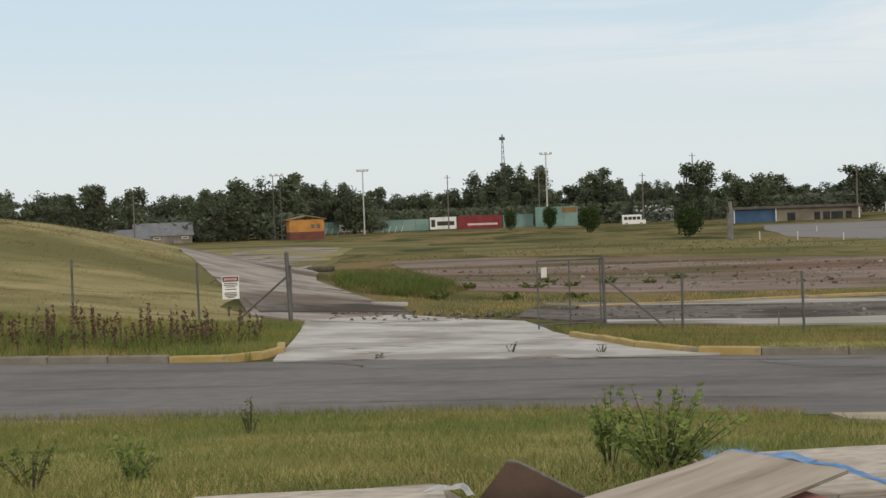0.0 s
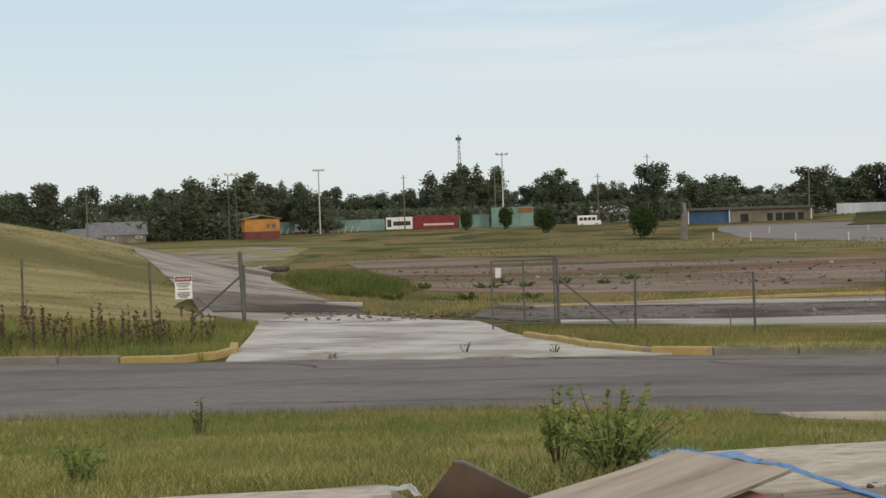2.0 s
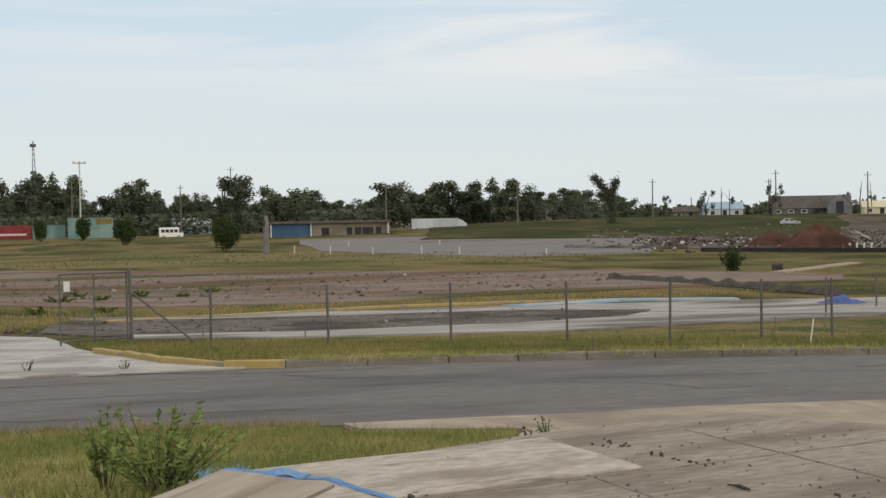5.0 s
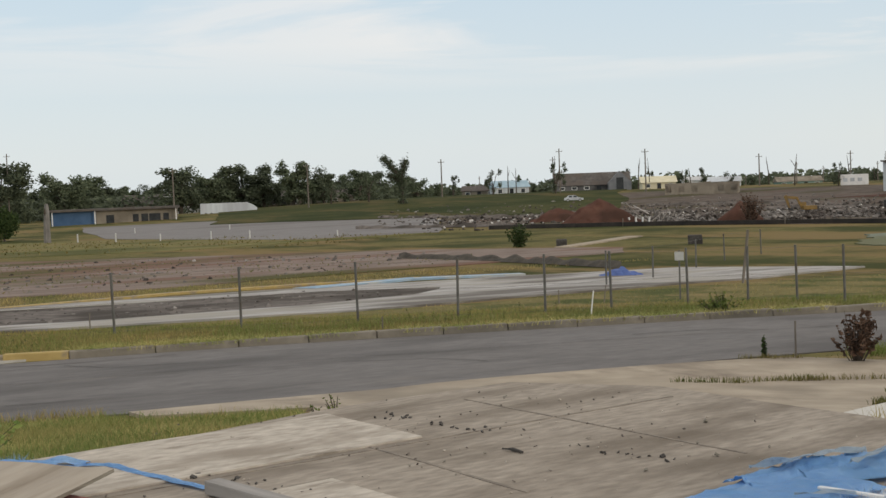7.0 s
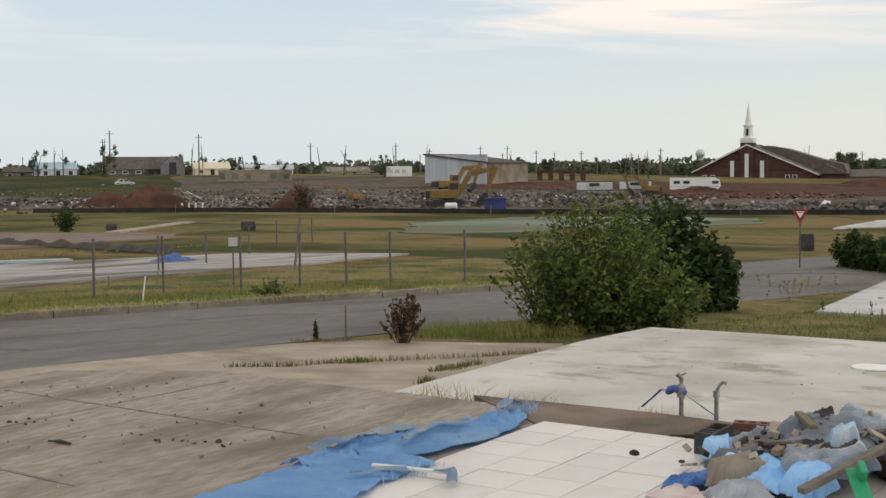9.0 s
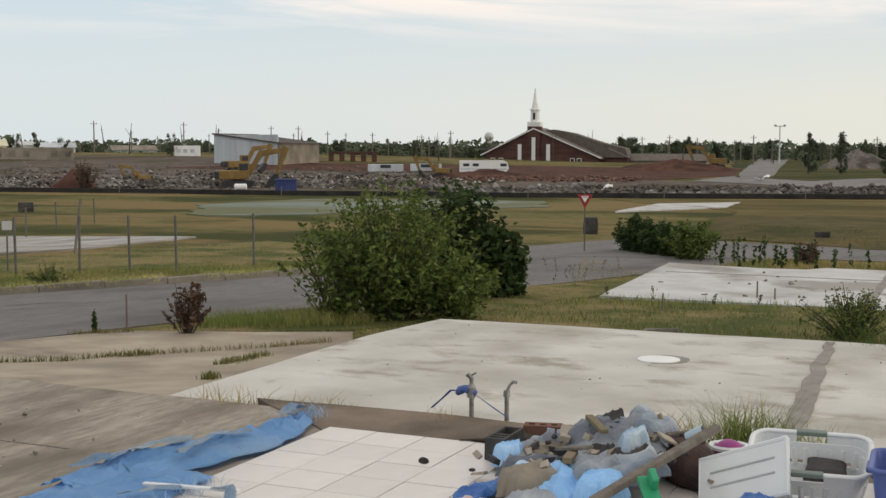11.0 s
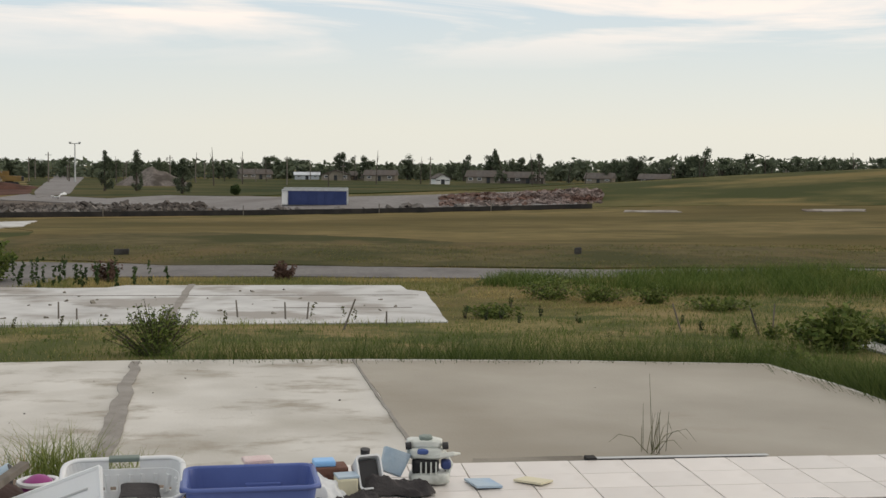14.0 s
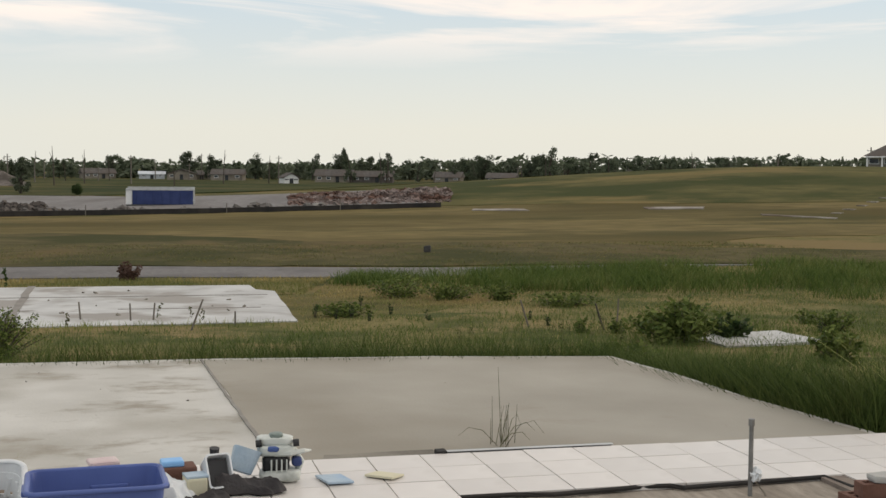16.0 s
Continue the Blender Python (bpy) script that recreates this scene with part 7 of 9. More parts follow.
xy = scatter([(-14.5, 27.9), (-9.6, 27.9), (-6.6, 28.6), (-5.6, 30.5), (-6, 33), (-14.5, 32)], 7.0, 0.7)
stalks("seed_stalks", xy, 0.85, "dark brown dock stalks gone to seed")
xy = np.column_stack([rng.uniform(25.5, 33, 26), rng.uniform(0, 1, 26)])
xy[:, 1] = 12.6 - (xy[:, 0] - 25.5) * 0.25 + rng.normal(size=26) * 4
NEXT = [(24.3, 11.8), (26.0, 1.1), (33.9, 2.6), (32.1, 13.5)]
xy = xy[~inside(xy[:, 0], xy[:, 1], NEXT)]
stalks("slab_weeds", xy[xy[:, 1] > 2], 0.42, "thin weeds round the next slab", WEED, 0.02)
xy = scatter([(22.5, 11.6), (25.6, 2.0), (26.3, 1.6), (24.6, 12.0)], 0.9, 0.8)
stalks("slab_front_weeds", xy, 0.4, "dark weeds along the next slab's front", WEED, 0.03)
sow("slab_front_grass", [(22.4, 11.8), (25.4, 1.6), (26.2, 1.2), (24.5, 12.0)], 120, 0.17, 0.014, BLADE_GREEN, "tufts along the next slab's front", clump=0.8)
xy = np.array([(33.6, 12.6), (33.8, 12.3), (33.9, 11.8), (34.1, 11.6), (34.4, 11.2), (33.7, 11.0), (33.9, 10.6), (34.2, 10.2), (33.5, 12.0)])
stalks("slab_weeds", np.concatenate([xy, xy + [0.5, -1.3], xy + [0.2, 0.6]]), 0.85, "tall dark weeds behind the next slab", LEAF_DEEP, 0.06)
xy = scatter([(14, -3), (26, 0), (28, -8), (16, -8)], 0.6)
stalks("lawn_weeds", xy, 0.34, "thin weeds in the back grass", WEED, 0.018)
xy = scatter([(10, 30), (24, 25.5), (26, 23.5), (20, 24.5), (10, 27)], 0.25)
stalks("verge_weeds", xy, 0.35, "thin weeds in the verge", WEED, 0.018)

# ---- bushes and saplings ----
def shrub(x, y, height, width, stems, count, leaf, material, label, name="shrub", z=None, low=0.1, loose=0.16, twig=0.012):
    t = thing(name, pose(x, y, float(lie(x, y)) if z is None else z), label, "shrub", "shrubs")
    bm = bmesh.new()
    pts = []
    for k in range(stems):
        a = rng.uniform(0, math.tau)
        r = width / 2 * rng.uniform(0.15, 1.0)
        h = height * rng.uniform(0.55, 1.0) * (1 - 0.35 * (r / (width / 2)) ** 2)
        b = np.array([math.cos(a) * r * 0.12, math.sin(a) * r * 0.12, -0.05])
        e = np.array([math.cos(a) * r, math.sin(a) * r, h])
        mid = b * 0.5 + e * 0.5 + [0, 0, h * 0.08]
        tube(bm, [b, mid, e], [twig, twig * 0.7, twig * 0.25], 5)
        n = count // stems
        s = rng.uniform(low, 1.02, n)[:, None]
        line = (1 - s) ** 2 * b + 2 * s * (1 - s) * mid + s ** 2 * e
        pts.append(line + rng.normal(size=(n, 3)) * loose * (0.35 + 0.65 * (1 - s)) * min(width, height))
    tagged(part("branchwork", bm, BARK, t), kind="stuff")
    pts = np.concatenate(pts)
    pts[:, 2] = np.abs(pts[:, 2])
    v, f = leaves(pts, leaf, 0.6)
    soup("leaves", v, f, material, t)
    return t


shrub(18.5, 12.9, 2.55, 3.3, 130, 10500, 0.052, LEAF_BUSH, "large airy green bush beside the street", "large_bush", loose=0.055)
shrub(17.7, 13.4, 1.95, 2.4, 40, 1800, 0.06, LEAF_BUSH, "airy green bush with arching shoots", loose=0.05)
shrub(19.0, 12.0, 1.2, 2.2, 40, 2600, 0.06, LEAF_BUSH, "low green growth at the large bush's foot", loose=0.12)
shrub(22.8, 14.4, 2.55, 2.3, 60, 6500, 0.085, LEAF_DEEP, "tall dark green bush behind the airy one", "dark_bush", loose=0.11)
shrub(23.3, 13.75, 1.75, 1.5, 40, 3600, 0.10, LEAF_DEEP, "dark green bush sloping to the grass", "dark_bush", loose=0.12)
shrub(23.9, 13.5, 1.0, 0.6, 14, 800, 0.08, LEAF_DEEP, "low dark bush at the hedge's end", "dark_bush")
shrub(14.9, 14.2, 0.95, 0.75, 44, 800, 0.05, STALK, "dead rust-brown clipped bush by the drive", "dead_bush", low=0.35, loose=0.03)
shrub(14.4, 15.7, 0.42, 0.12, 4, 120, 0.04, LEAF_DEEP, "small upright weed at the drive's edge", "weed")
for x, y, h, w, n in ((42.8, 19.4, 1.25, 1.8, 1500), (41.9, 18.6, 1.4, 1.6, 1500), (41.0, 17.7, 1.35, 1.5, 1500), (40.2, 16.8, 1.2, 1.4, 1200), (39.2, 15.7, 1.4, 1.9, 1900)):
    shrub(x, y, h, w, 30, int(n * 1.6), 0.08, LEAF_BUSH if x < 40 else LEAF_DEEP, "green roadside bush before the cross street", "roadside_bush", loose=0.12)
shrub(19.9, 23.3, 0.62, 1.3, 40, 900, 0.04, LEAF_BUSH, "straggling weeds at the kerb's back", "weed_clump", loose=0.1)
shrub(20.3, 5.5, 0.9, 1.7, 90, 2600, 0.032, LEAF_BUSH, "wiry grey-green bush between the slabs", "wiry_bush", loose=0.1)
for x, y, h in ((39.1, 11.9, 0.75), (40.6, 6.8, 0.6)):
    shrub(x, y, h, 1.1, 18, 700, 0.07, LEAF_RUST, "rusty dry bush behind the slab", "dry_bush", loose=0.13)
shrub(22.1, -5.5, 0.82, 1.8, 50, 2600, 0.06, LEAF_BUSH, "dark leafy bush in the back grass", "leafy_bush", loose=0.13)
shrub(22.9, -6.6, 0.5, 1.0, 18, 1000, 0.07, LEAF_DEEP, "low leafy bush by the small pad", "leafy_bush", loose=0.13)
shrub(19.5, -7.25, 0.55, 1.15, 24, 1000, 0.06, LEAF_BUSH, "low green bush by the small pad", "leafy_bush", loose=0.13)
shrub(29.3, -13.6, 0.8, 1.0, 16, 700, 0.07, LEAF_DEEP, "small dark bush far in the back grass", "leafy_bush")
shrub(24.5, -9.3, 0.5, 1.1, 16, 500, 0.05, LEAF_BUSH, "thin scrub in the back grass", "scrub")
shrub(19.5, -3.9, 0.4, 1.6, 24, 600, 0.05, LEAF_BUSH, "thin weeds beside the dark bush", "scrub")
shrub(1.17, 8.95, 0.62, 1.3, 40, 900, 0.029, LEAF_SAP, "young green sapling behind the plywood", "sapling", z=-0.26, low=0.25, loose=0.06, twig=0.006)
shrub(0.82, 9.2, 0.70, 0.34, 9, 260, 0.03, LEAF_SAP, "slim green sapling behind the plywood", "sapling", z=-0.3, low=0.4, loose=0.06, twig=0.005)
shrub(-2.65, 9.1, 0.38, 0.5, 16, 240, 0.03, LEAF_SAP, "small green sapling in the lawn", "sapling", z=-0.27, low=0.2, loose=0.07, twig=0.005)
shrub(-3.35, 9.0, 0.36, 0.6, 16, 170, 0.026, LEAF_BUSH, "wiry sapling in the lawn", "sapling", z=-0.27, low=0.3, loose=0.07, twig=0.005)
shrub(-3.7, 8.8, 0.3, 0.5, 12, 160, 0.026, LEAF_BUSH, "wiry sapling in the lawn", "sapling", z=-0.25, low=0.3, loose=0.07, twig=0.005)
shrub(-3.0, 15.4, 0.5, 0.3, 7, 80, 0.025, LEAF_BUSH, "thin dark weed at the lawn's edge", "weed", low=0.3)
for x, y, h in ((6.0, 13.6, 0.4), (5.2, 12.2, 0.35), (7.0, 10.4, 0.28), (0.4, 27.4, 0.55), (-2.4, 26.6, 0.3), (2.3, 26.9, 0.4)):
    shrub(x, y, h * 0.65, 0.35, 7, 50, 0.022, LEAF_BUSH, "thin straggling weed in a crack", "weed", low=0.3)
# stray weeds in the golden turf between the slabs
for x, y, h in ((27.0, 0.05, 0.42), (27.9, -0.8, 0.3), (26.3, -0.3, 0.26), (26.4, -1.5, 0.3), (26.6, -3.6, 0.24), (25.2, -3.75, 0.28), (24.2, -8.85, 0.36), (27.4, 0.8, 0.36), (30.3, -0.2, 0.36), (26.8, 0.35, 0.34)):
    shrub(x, y, h, 0.14, 6, 46, 0.035, LEAF_DEEP, "upright dark weed in the golden turf", "weed", low=0.1, loose=0.04, twig=0.006)
for x, y, h, w in ((33.0, -1.3, 0.62, 2.2), (32.2, -2.4, 0.5, 1.8), (31.7, -3.7, 0.5, 1.2), (30.0, -5.0, 0.36, 2.0), (27.6, 0.2, 0.32, 1.5)):
    shrub(x, y, h, w, 60, 900, 0.05, LEAF_BUSH, "soft green clump of tall weeds in the meadow", "weed_clump", loose=0.16, twig=0.006)
for x, y, h, w in ((23.9, -4.15, 0.32, 0.6), (23.85, -4.85, 0.36, 0.5), (23.8, -5.3, 0.34, 0.6), (25.9, -9.2, 0.36, 0.9)):
    shrub(x, y, h, w, 18, 230, 0.045, LEAF_BUSH, "low green weed beside the bush", "weed_clump", loose=0.1, twig=0.006)
t = thing("leaning_stake", pose(24.43, -4.72, float(lie(24.43, -4.72)) - 0.03), "thin dark stake leaning in the grass", "stake")
part("stake", one(tube, [(0, 0, 0), (0.02, 0.10, 0.28), (0.0, 0.19, 0.56)], [0.02, 0.018, 0.014], 7), CRACK, t)
for x, y, h in ((-1, 58, 0.6), (2, 60, 0.7), (4, 62, 0.6), (6, 65, 0.7), (8, 64, 0.5), (3, 66, 0.6), (10, 68, 0.6), (-2, 50, 0.6), (1, 52, 0.6), (3.5, 53, 0.5)):
    shrub(x, y, h * 0.55, h * 2.2, 14, 320, 0.07, LEAF_BUSH, "low weed clump in the bare lot", "weed_clump", loose=0.15)
p = spot(31.4, 88)
shrub(p.x, p.y, 1.75, 1.9, 50, 1500, 0.085, LEAF_DEEP, "dark spiky bush alone in the grass", "field_bush", loose=0.08)
p = spot(41.6, 124)
shrub(p.x, p.y, 3.2, 3.0, 60, 1300, 0.12, STALK, "dry dark uprooted bush by the silt fence", "dry_bush", loose=0.06, twig=0.03)
# wispy stems on the slab
t = thing("dry_weed", pose(8.54, -0.63, -0.1), "thin dry weed stems bending over the slab", "weed")
bm = bmesh.new()
for k in range(17):
    a = rng.uniform(0, math.tau)
    arch = k % 3 == 2
    h = 0.48 if k == 0 else rng.uniform(0.12, 0.2) if arch else rng.uniform(0.12, 0.3)
    r = rng.uniform(0.15, 0.3) if arch else rng.uniform(0.0, 0.06)
    b = Vector((rng.normal() * 0.05, rng.normal() * 0.08, 0))
    e = b + Vector((math.cos(a) * r * 0.6, math.sin(a) * r, h * (0.55 if arch else 1)))
    tube(bm, [b, b.lerp(e, 0.4) + Vector((0, 0, h * (0.55 if arch else 0.05))), b.lerp(e, 0.75) + Vector((0, 0, h * (0.5 if arch else 0.02))), e], [0.0026, 0.0022, 0.0016, 0.0008], 4)
part("branchwork", bm, WEED, t)

# ---- marks along the grass ----
def stake(x, y, h, lean=(0, 0), r=0.02, label="thin dark stake standing in the grass", mat=None):
    t = thing("stake", pose(x, y, float(lie(x, y))), label, "stake", "stakes")
    part("rod", one(tube, [(0, 0, -0.15), (lean[0], lean[1], h)], [r, r * 0.8], 6), mat or POLE_WOOD, t)


for x, y, h, lean in ((25.8, 8.9, 0.42, (0, 0)), (25.7, 8.5, 0.3, (0, 0)), (26.4, 5.4, 0.42, (0, 0.05)), (24.5, 3.1, 0.6, (0, -0.28)), (25.4, 2.3, 0.3, (0, 0)), (22.6, 9.6, 0.35, (0, 0)), (26.2, 4.4, 0.4, (0, 0.02)), (26.3, 4.0, 0.4, (0, -0.05)), (25.0, -3.4, 0.55, (0, 0.22)), (26.0, -5.3, 0.5, (0, -0.03)), (14.7, 15.3, 0.62, (0, 0)), (20.4, 31.0, 0.4, (0, 0)), (12.5, 26.2, 0.35, (0, 0)), (7.7, 34.4, 0.45, (0, 0)), (5.2, 36.5, 0.35, (0, 0)), (21.4, 30.2, 0.5, (0.1, 0))):
    stake(x, y, h, lean)
stake(18.2, 26.2, 0.62, (0.12, 0), 0.02, "leaning white stake in the verge", WHITE_PAINT)
for b, d, h in ((13.5, 142, 1.2), (15.4, 138, 1.0), (17.6, 136, 1.1), (19.3, 132, 1.1), (11.9, 146, 1.2), (23.2, 128, 0.8), (14.3, 172, 0.9), (18.4, 170, 0.9)):
    t = thing("bollard", facing(b, d), "short white post at the car park's edge", "bollard", "white bollards")
    part("post", one(tube, [(0, 0, -0.2), (0, 0, h * 0.75)], [0.08, 0.07], 8), PALE_METAL, t)
    part("cap", one(tube, [(0, 0, h * 0.75), (0, 0, h * 0.75 + 0.06)], [0.08, 0.03], 8), PALE_METAL, t)


def stone_block(m, w, d, h, label, mat=None):
    bm = bmesh.new()
    box(bm, -w / 2, -d / 2, -0.1, w / 2, d / 2, h, 0.04)
    bmesh.ops.subdivide_edges(bm, edges=bm.edges[:], cuts=1)
    for v in bm.verts:
        v.co += noise.noise_vector(v.co * 3.1) * 0.05
    ob = tagged(part("stone_block", bm, mat or CINDER), label, "block", "stone blocks")
    ob.matrix_world = m


stone_block(facing(63.8, 58), 0.62, 0.4, 0.75, "dark square stone block behind the yield sign")
stone_block(facing(93.7, 57.5), 0.3, 0.22, 0.34, "grey stone marker in the meadow")
stone_block(facing(73.7, 57), 0.6, 0.4, 0.3, "dark low stone lump in the meadow")
stone_block(facing(39.2, 84), 0.9, 0.5, 0.6, "dark stump-like block in the grass")
stone_block(facing(33.3, 88), 0.7, 0.5, 0.45, "dark stump-like block in the grass")
stone_block(facing(66.9, 19.6), 0.5, 0.25, 0.24, "weathered lump of broken timber in the grass", POLE_WOOD)
t = thing("fallen_log", facing(-7.6, 66, 6), "dark log lying across the track", "log")
part("log", one(tube, [(-0.7, 0, 0.14), (0.7, 0.1, 0.14)], [0.17, 0.14], 9), BARK, t)
t = thing("kerb_bar", facing(-4.6, 45.2, -35), "pale concrete bar lying by the drive", "parking bar")
part("bar", one(box, -0.75, -0.1, 0, 0.75, 0.1, 0.14, 0.03), APRON, t)
t = thing("blue_heap", facing(36.0, 53), "crumpled bright blue tarpaulin heap on the strip", "tarpaulin")
bm = bmesh.new()
bmesh.ops.create_grid(bm, x_segments=26, y_segments=12, size=1)
for v in bm.verts:
    r = math.hypot(v.co.x, v.co.y)
    v.co = Vector((v.co.x * 0.95, v.co.y * 0.5, max(0, 1 - r) * 0.38 + 0.10 * noise.noise((v.co.x * 4, v.co.y * 4, 0)) + 0.03))
bmesh.ops.solidify(bm, geom=bm.faces[:], thickness=0.02)
part("sheet", bm, STRAP, t)
bm = bmesh.new()
bmesh.ops.create_grid(bm, x_segments=90, y_segments=6, size=1)
for v in bm.verts:
    p = spot(31.0 + v.co.x * 5, 68 + v.co.x * -9 + v.co.y * 0.9)
    v.co = Vector((p.x, p.y, p.z + 0.03 + (1 - abs(v.co.y)) * 0.28 * (1 + 0.8 * noise.noise((v.co.x * 9, 0, 0)))))
tagged(part("spoil_ridge", bm, surf("dark_spoil", (0.035, 0.03, 0.025), (0.08, 0.07, 0.055), 2.0, bump=0.5), smooth=True), "low ridge of dark turned earth in the grass", "earth ridge")
# low dark ridges and debris across the yard
def ridge(b0, b1, d0, d1, high):
    bm = bmesh.new()
    bmesh.ops.create_grid(bm, x_segments=60, y_segments=5, size=1)
    for v in bm.verts:
        f = v.co.x * 0.5 + 0.5
        p = spot(b0 + (b1 - b0) * f, d0 + (d1 - d0) * f + v.co.y * 1.3)
        v.co = Vector((p.x, p.y, p.z + 0.06 + (1 - abs(v.co.y)) * high * max(0.1, 0.7 + 0.9 * noise.noise((f * 11, b0, 0)))))
    tagged(part("spoil_ridge", bm, MUD, smooth=True), "low ridge of dark turned earth in the yard", "earth ridge")


for b0, b1, d0, d1, high in ((24, 31.5, 150, 138, 0.5), (25, 33, 190, 170, 0.5), (37, 44, 200, 196, 0.6), (42, 49, 172, 165, 0.6), (50, 58, 190, 182, 0.5), (33, 39, 178, 172, 0.5)):
    ridge(b0, b1, d0, d1, high)
chunks("yard_scraps", heap_places(25, 57, 140, 235, 900, 0.3), 0.45, RUBBLE, "stray lumps and scraps over the cleared yard", "debris")
chunks("lot_stones", [(x, y, float(lie(x, y))) for x, y in scatter([(2, 40), (3, 46), (19, 46.5), (23, 43), (18, 38.5), (6, 37.5)], 3)], 0.16, RUBBLE, "small stones and debris on the gravel strip", "stones")
chunks("dark_scraps", heap_places(27, 60, 128, 200, 1500, 0.2), 0.4, surf("charred_scraps", (0.03, 0.028, 0.027), (0.09, 0.08, 0.072), 1.0, island=0.5, gloss=0.05), "dark scraps and charred timber over the yard", "debris")
chunks("pale_scraps", heap_places(27, 60, 126, 190, 420, 0.25), 0.35, surf("pale_scraps", (0.30, 0.29, 0.28), (0.5, 0.49, 0.47), 1.0, island=0.3), "pale broken boards and sheet over the yard", "debris")
chunks("lot_stones", [(x, y, float(lie(x, y)) + 0.03) for x, y in scatter([(0, 58), (-4, 90), (16, 96), (40, 72), (26, 58), (8, 57)], 0.35)], 0.22, RUBBLE, "stones and scraps strewn over the bare lot", "stones")
chunks("drive_crumbs", [(x, y, float(lie(x, y)) + 0.04) for x, y in scatter([(-5.0, 40.6), (-5.2, 38), (1.0, 38.4), (1.4, 41), (-2.5, 42)], 6)], 0.13, MUD, "dark crumbs and broken pieces at the drive's end", "stones")
chunks("slab_scraps", [(x, y, -1.45) for x, y in scatter([(25.4, 11.4), (27, 2), (32.5, 3), (31.6, 12.6)], 0.5)], 0.1, PLY_EDGE, "broken boards and scraps on the next slab", "debris")
chunks("yard_debris", heap_places(57, 92, 108, 112, 300, 0.3), 0.6, RUBBLE, "stray lumps along the silt fence", "stones")

# yield sign
x, y = 41.2, 20.5
t = thing("yield_sign", pose(x, y, float(lie(x, y)), 0, 0, -63.5 + 4), "red and white triangular yield sign on a post", "road sign")
part("post", one(box, -0.025, 0.0, -0.3, 0.025, 0.03, 2.15), STEEL, t)


def triangle(w, y0, y1, zc):
    bm = bmesh.new()
    wedge(bm, [(-w / 2, zc + w * 0.29), (w / 2, zc + w * 0.29), (0.03 * w, zc - w * 0.56), (-0.03 * w, zc - w * 0.56)], y0, y1)
    return bm


part("border", triangle(0.56, -0.012, 0.0, 1.88), SIGN_RED, t)
part("face", triangle(0.27, -0.02, -0.012, 1.90), WHITE_PAINT, t)
part("lettering_bar", one(box, -0.07, -0.024, 1.93, 0.07, -0.02, 1.955), SIGN_RED, t)
t = thing("small_sign", facing(38.7, 37.5), "small pale sign plate on the fence", "sign")
part("plate", one(box, -0.13, -0.02, 1.15, 0.13, 0.0, 1.4, 0.005), PALE_METAL, t)
part("post", one(tube, [(0, 0.02, -0.2), (0, 0.02, 1.45)], 0.025, 6), STEEL, t)
t = thing("leaning_post", facing(41.3, 46), "leaning grey wooden post in the grass", "post")
part("post", one(tube, [(0, 0, -0.2), (0.25, 0, 1.9)], 0.05, 7), POLE_WOOD, t)

# ---- things on the bare floor ----
def sheet(name, m, w, d, th, material, label, category, warp=0.0, edge=None):
    bm = bmesh.new()
    bmesh.ops.create_grid(bm, x_segments=12, y_segments=6, size=1)
    for v in bm.verts:
        v.co = Vector((v.co.x * w / 2, v.co.y * d / 2, warp * (v.co.x ** 2 + 0.4 * noise.noise((v.co.x * 1.5, v.co.y * 1.5, w)))))
    bmesh.ops.solidify(bm, geom=bm.faces[:], thickness=th)
    for f in bm.faces:
        f.normal_update()
        if abs(f.normal.z) < 0.5 and edge:
            f.material_index = 1
    ob = tagged(part(name, bm, [material, edge] if edge else material), label, category)
    ob.matrix_world = m
    return ob


sheet("plywood_board", pose(0.84, 6.44, 0.085, 1, -2.5, 42), 2.1, 0.78, 0.02, WOOD, "weathered grey plywood board lying on a pile", "board", 0.02, PLY_EDGE)
sheet("red_board", pose(1.14, 6.22, 0.035, 1, -1, 28), 1.35, 0.85, 0.022, RED_BOARD, "faded red board under the plywood", "board", 0.01, PLY_EDGE)
sheet("support_board", pose(0.66, 6.45, 0.02, 0, 0, 40), 1.3, 0.6, 0.04, BROWN_PANEL, "dark board under the pile", "board")
t = thing("leaning_board", pose(0.06, 7.2, -0.175, 0, 0, -25), "dark brown panel leaning against the board pile", "panel")
bm = bmesh.new()
prism(bm, [(-0.36, -0.12), (0.72, -0.12), (0.68, 0.08), (0.02, 0.33), (-0.05, 0.33)], -0.012, 0.012)
bmesh.ops.rotate(bm, verts=bm.verts, matrix=Matrix.Rotation(radians(72), 3, "X"))
part("panel", bm, BROWN_PANEL, t)
bm = bmesh.new()
tube(bm, [(0.68, 0.02, 0.08), (0.02, 0.10, 0.325), (-0.05, 0.10, 0.325)], 0.012, 6)
part("trim_edge", bm, POLE_WOOD, t)


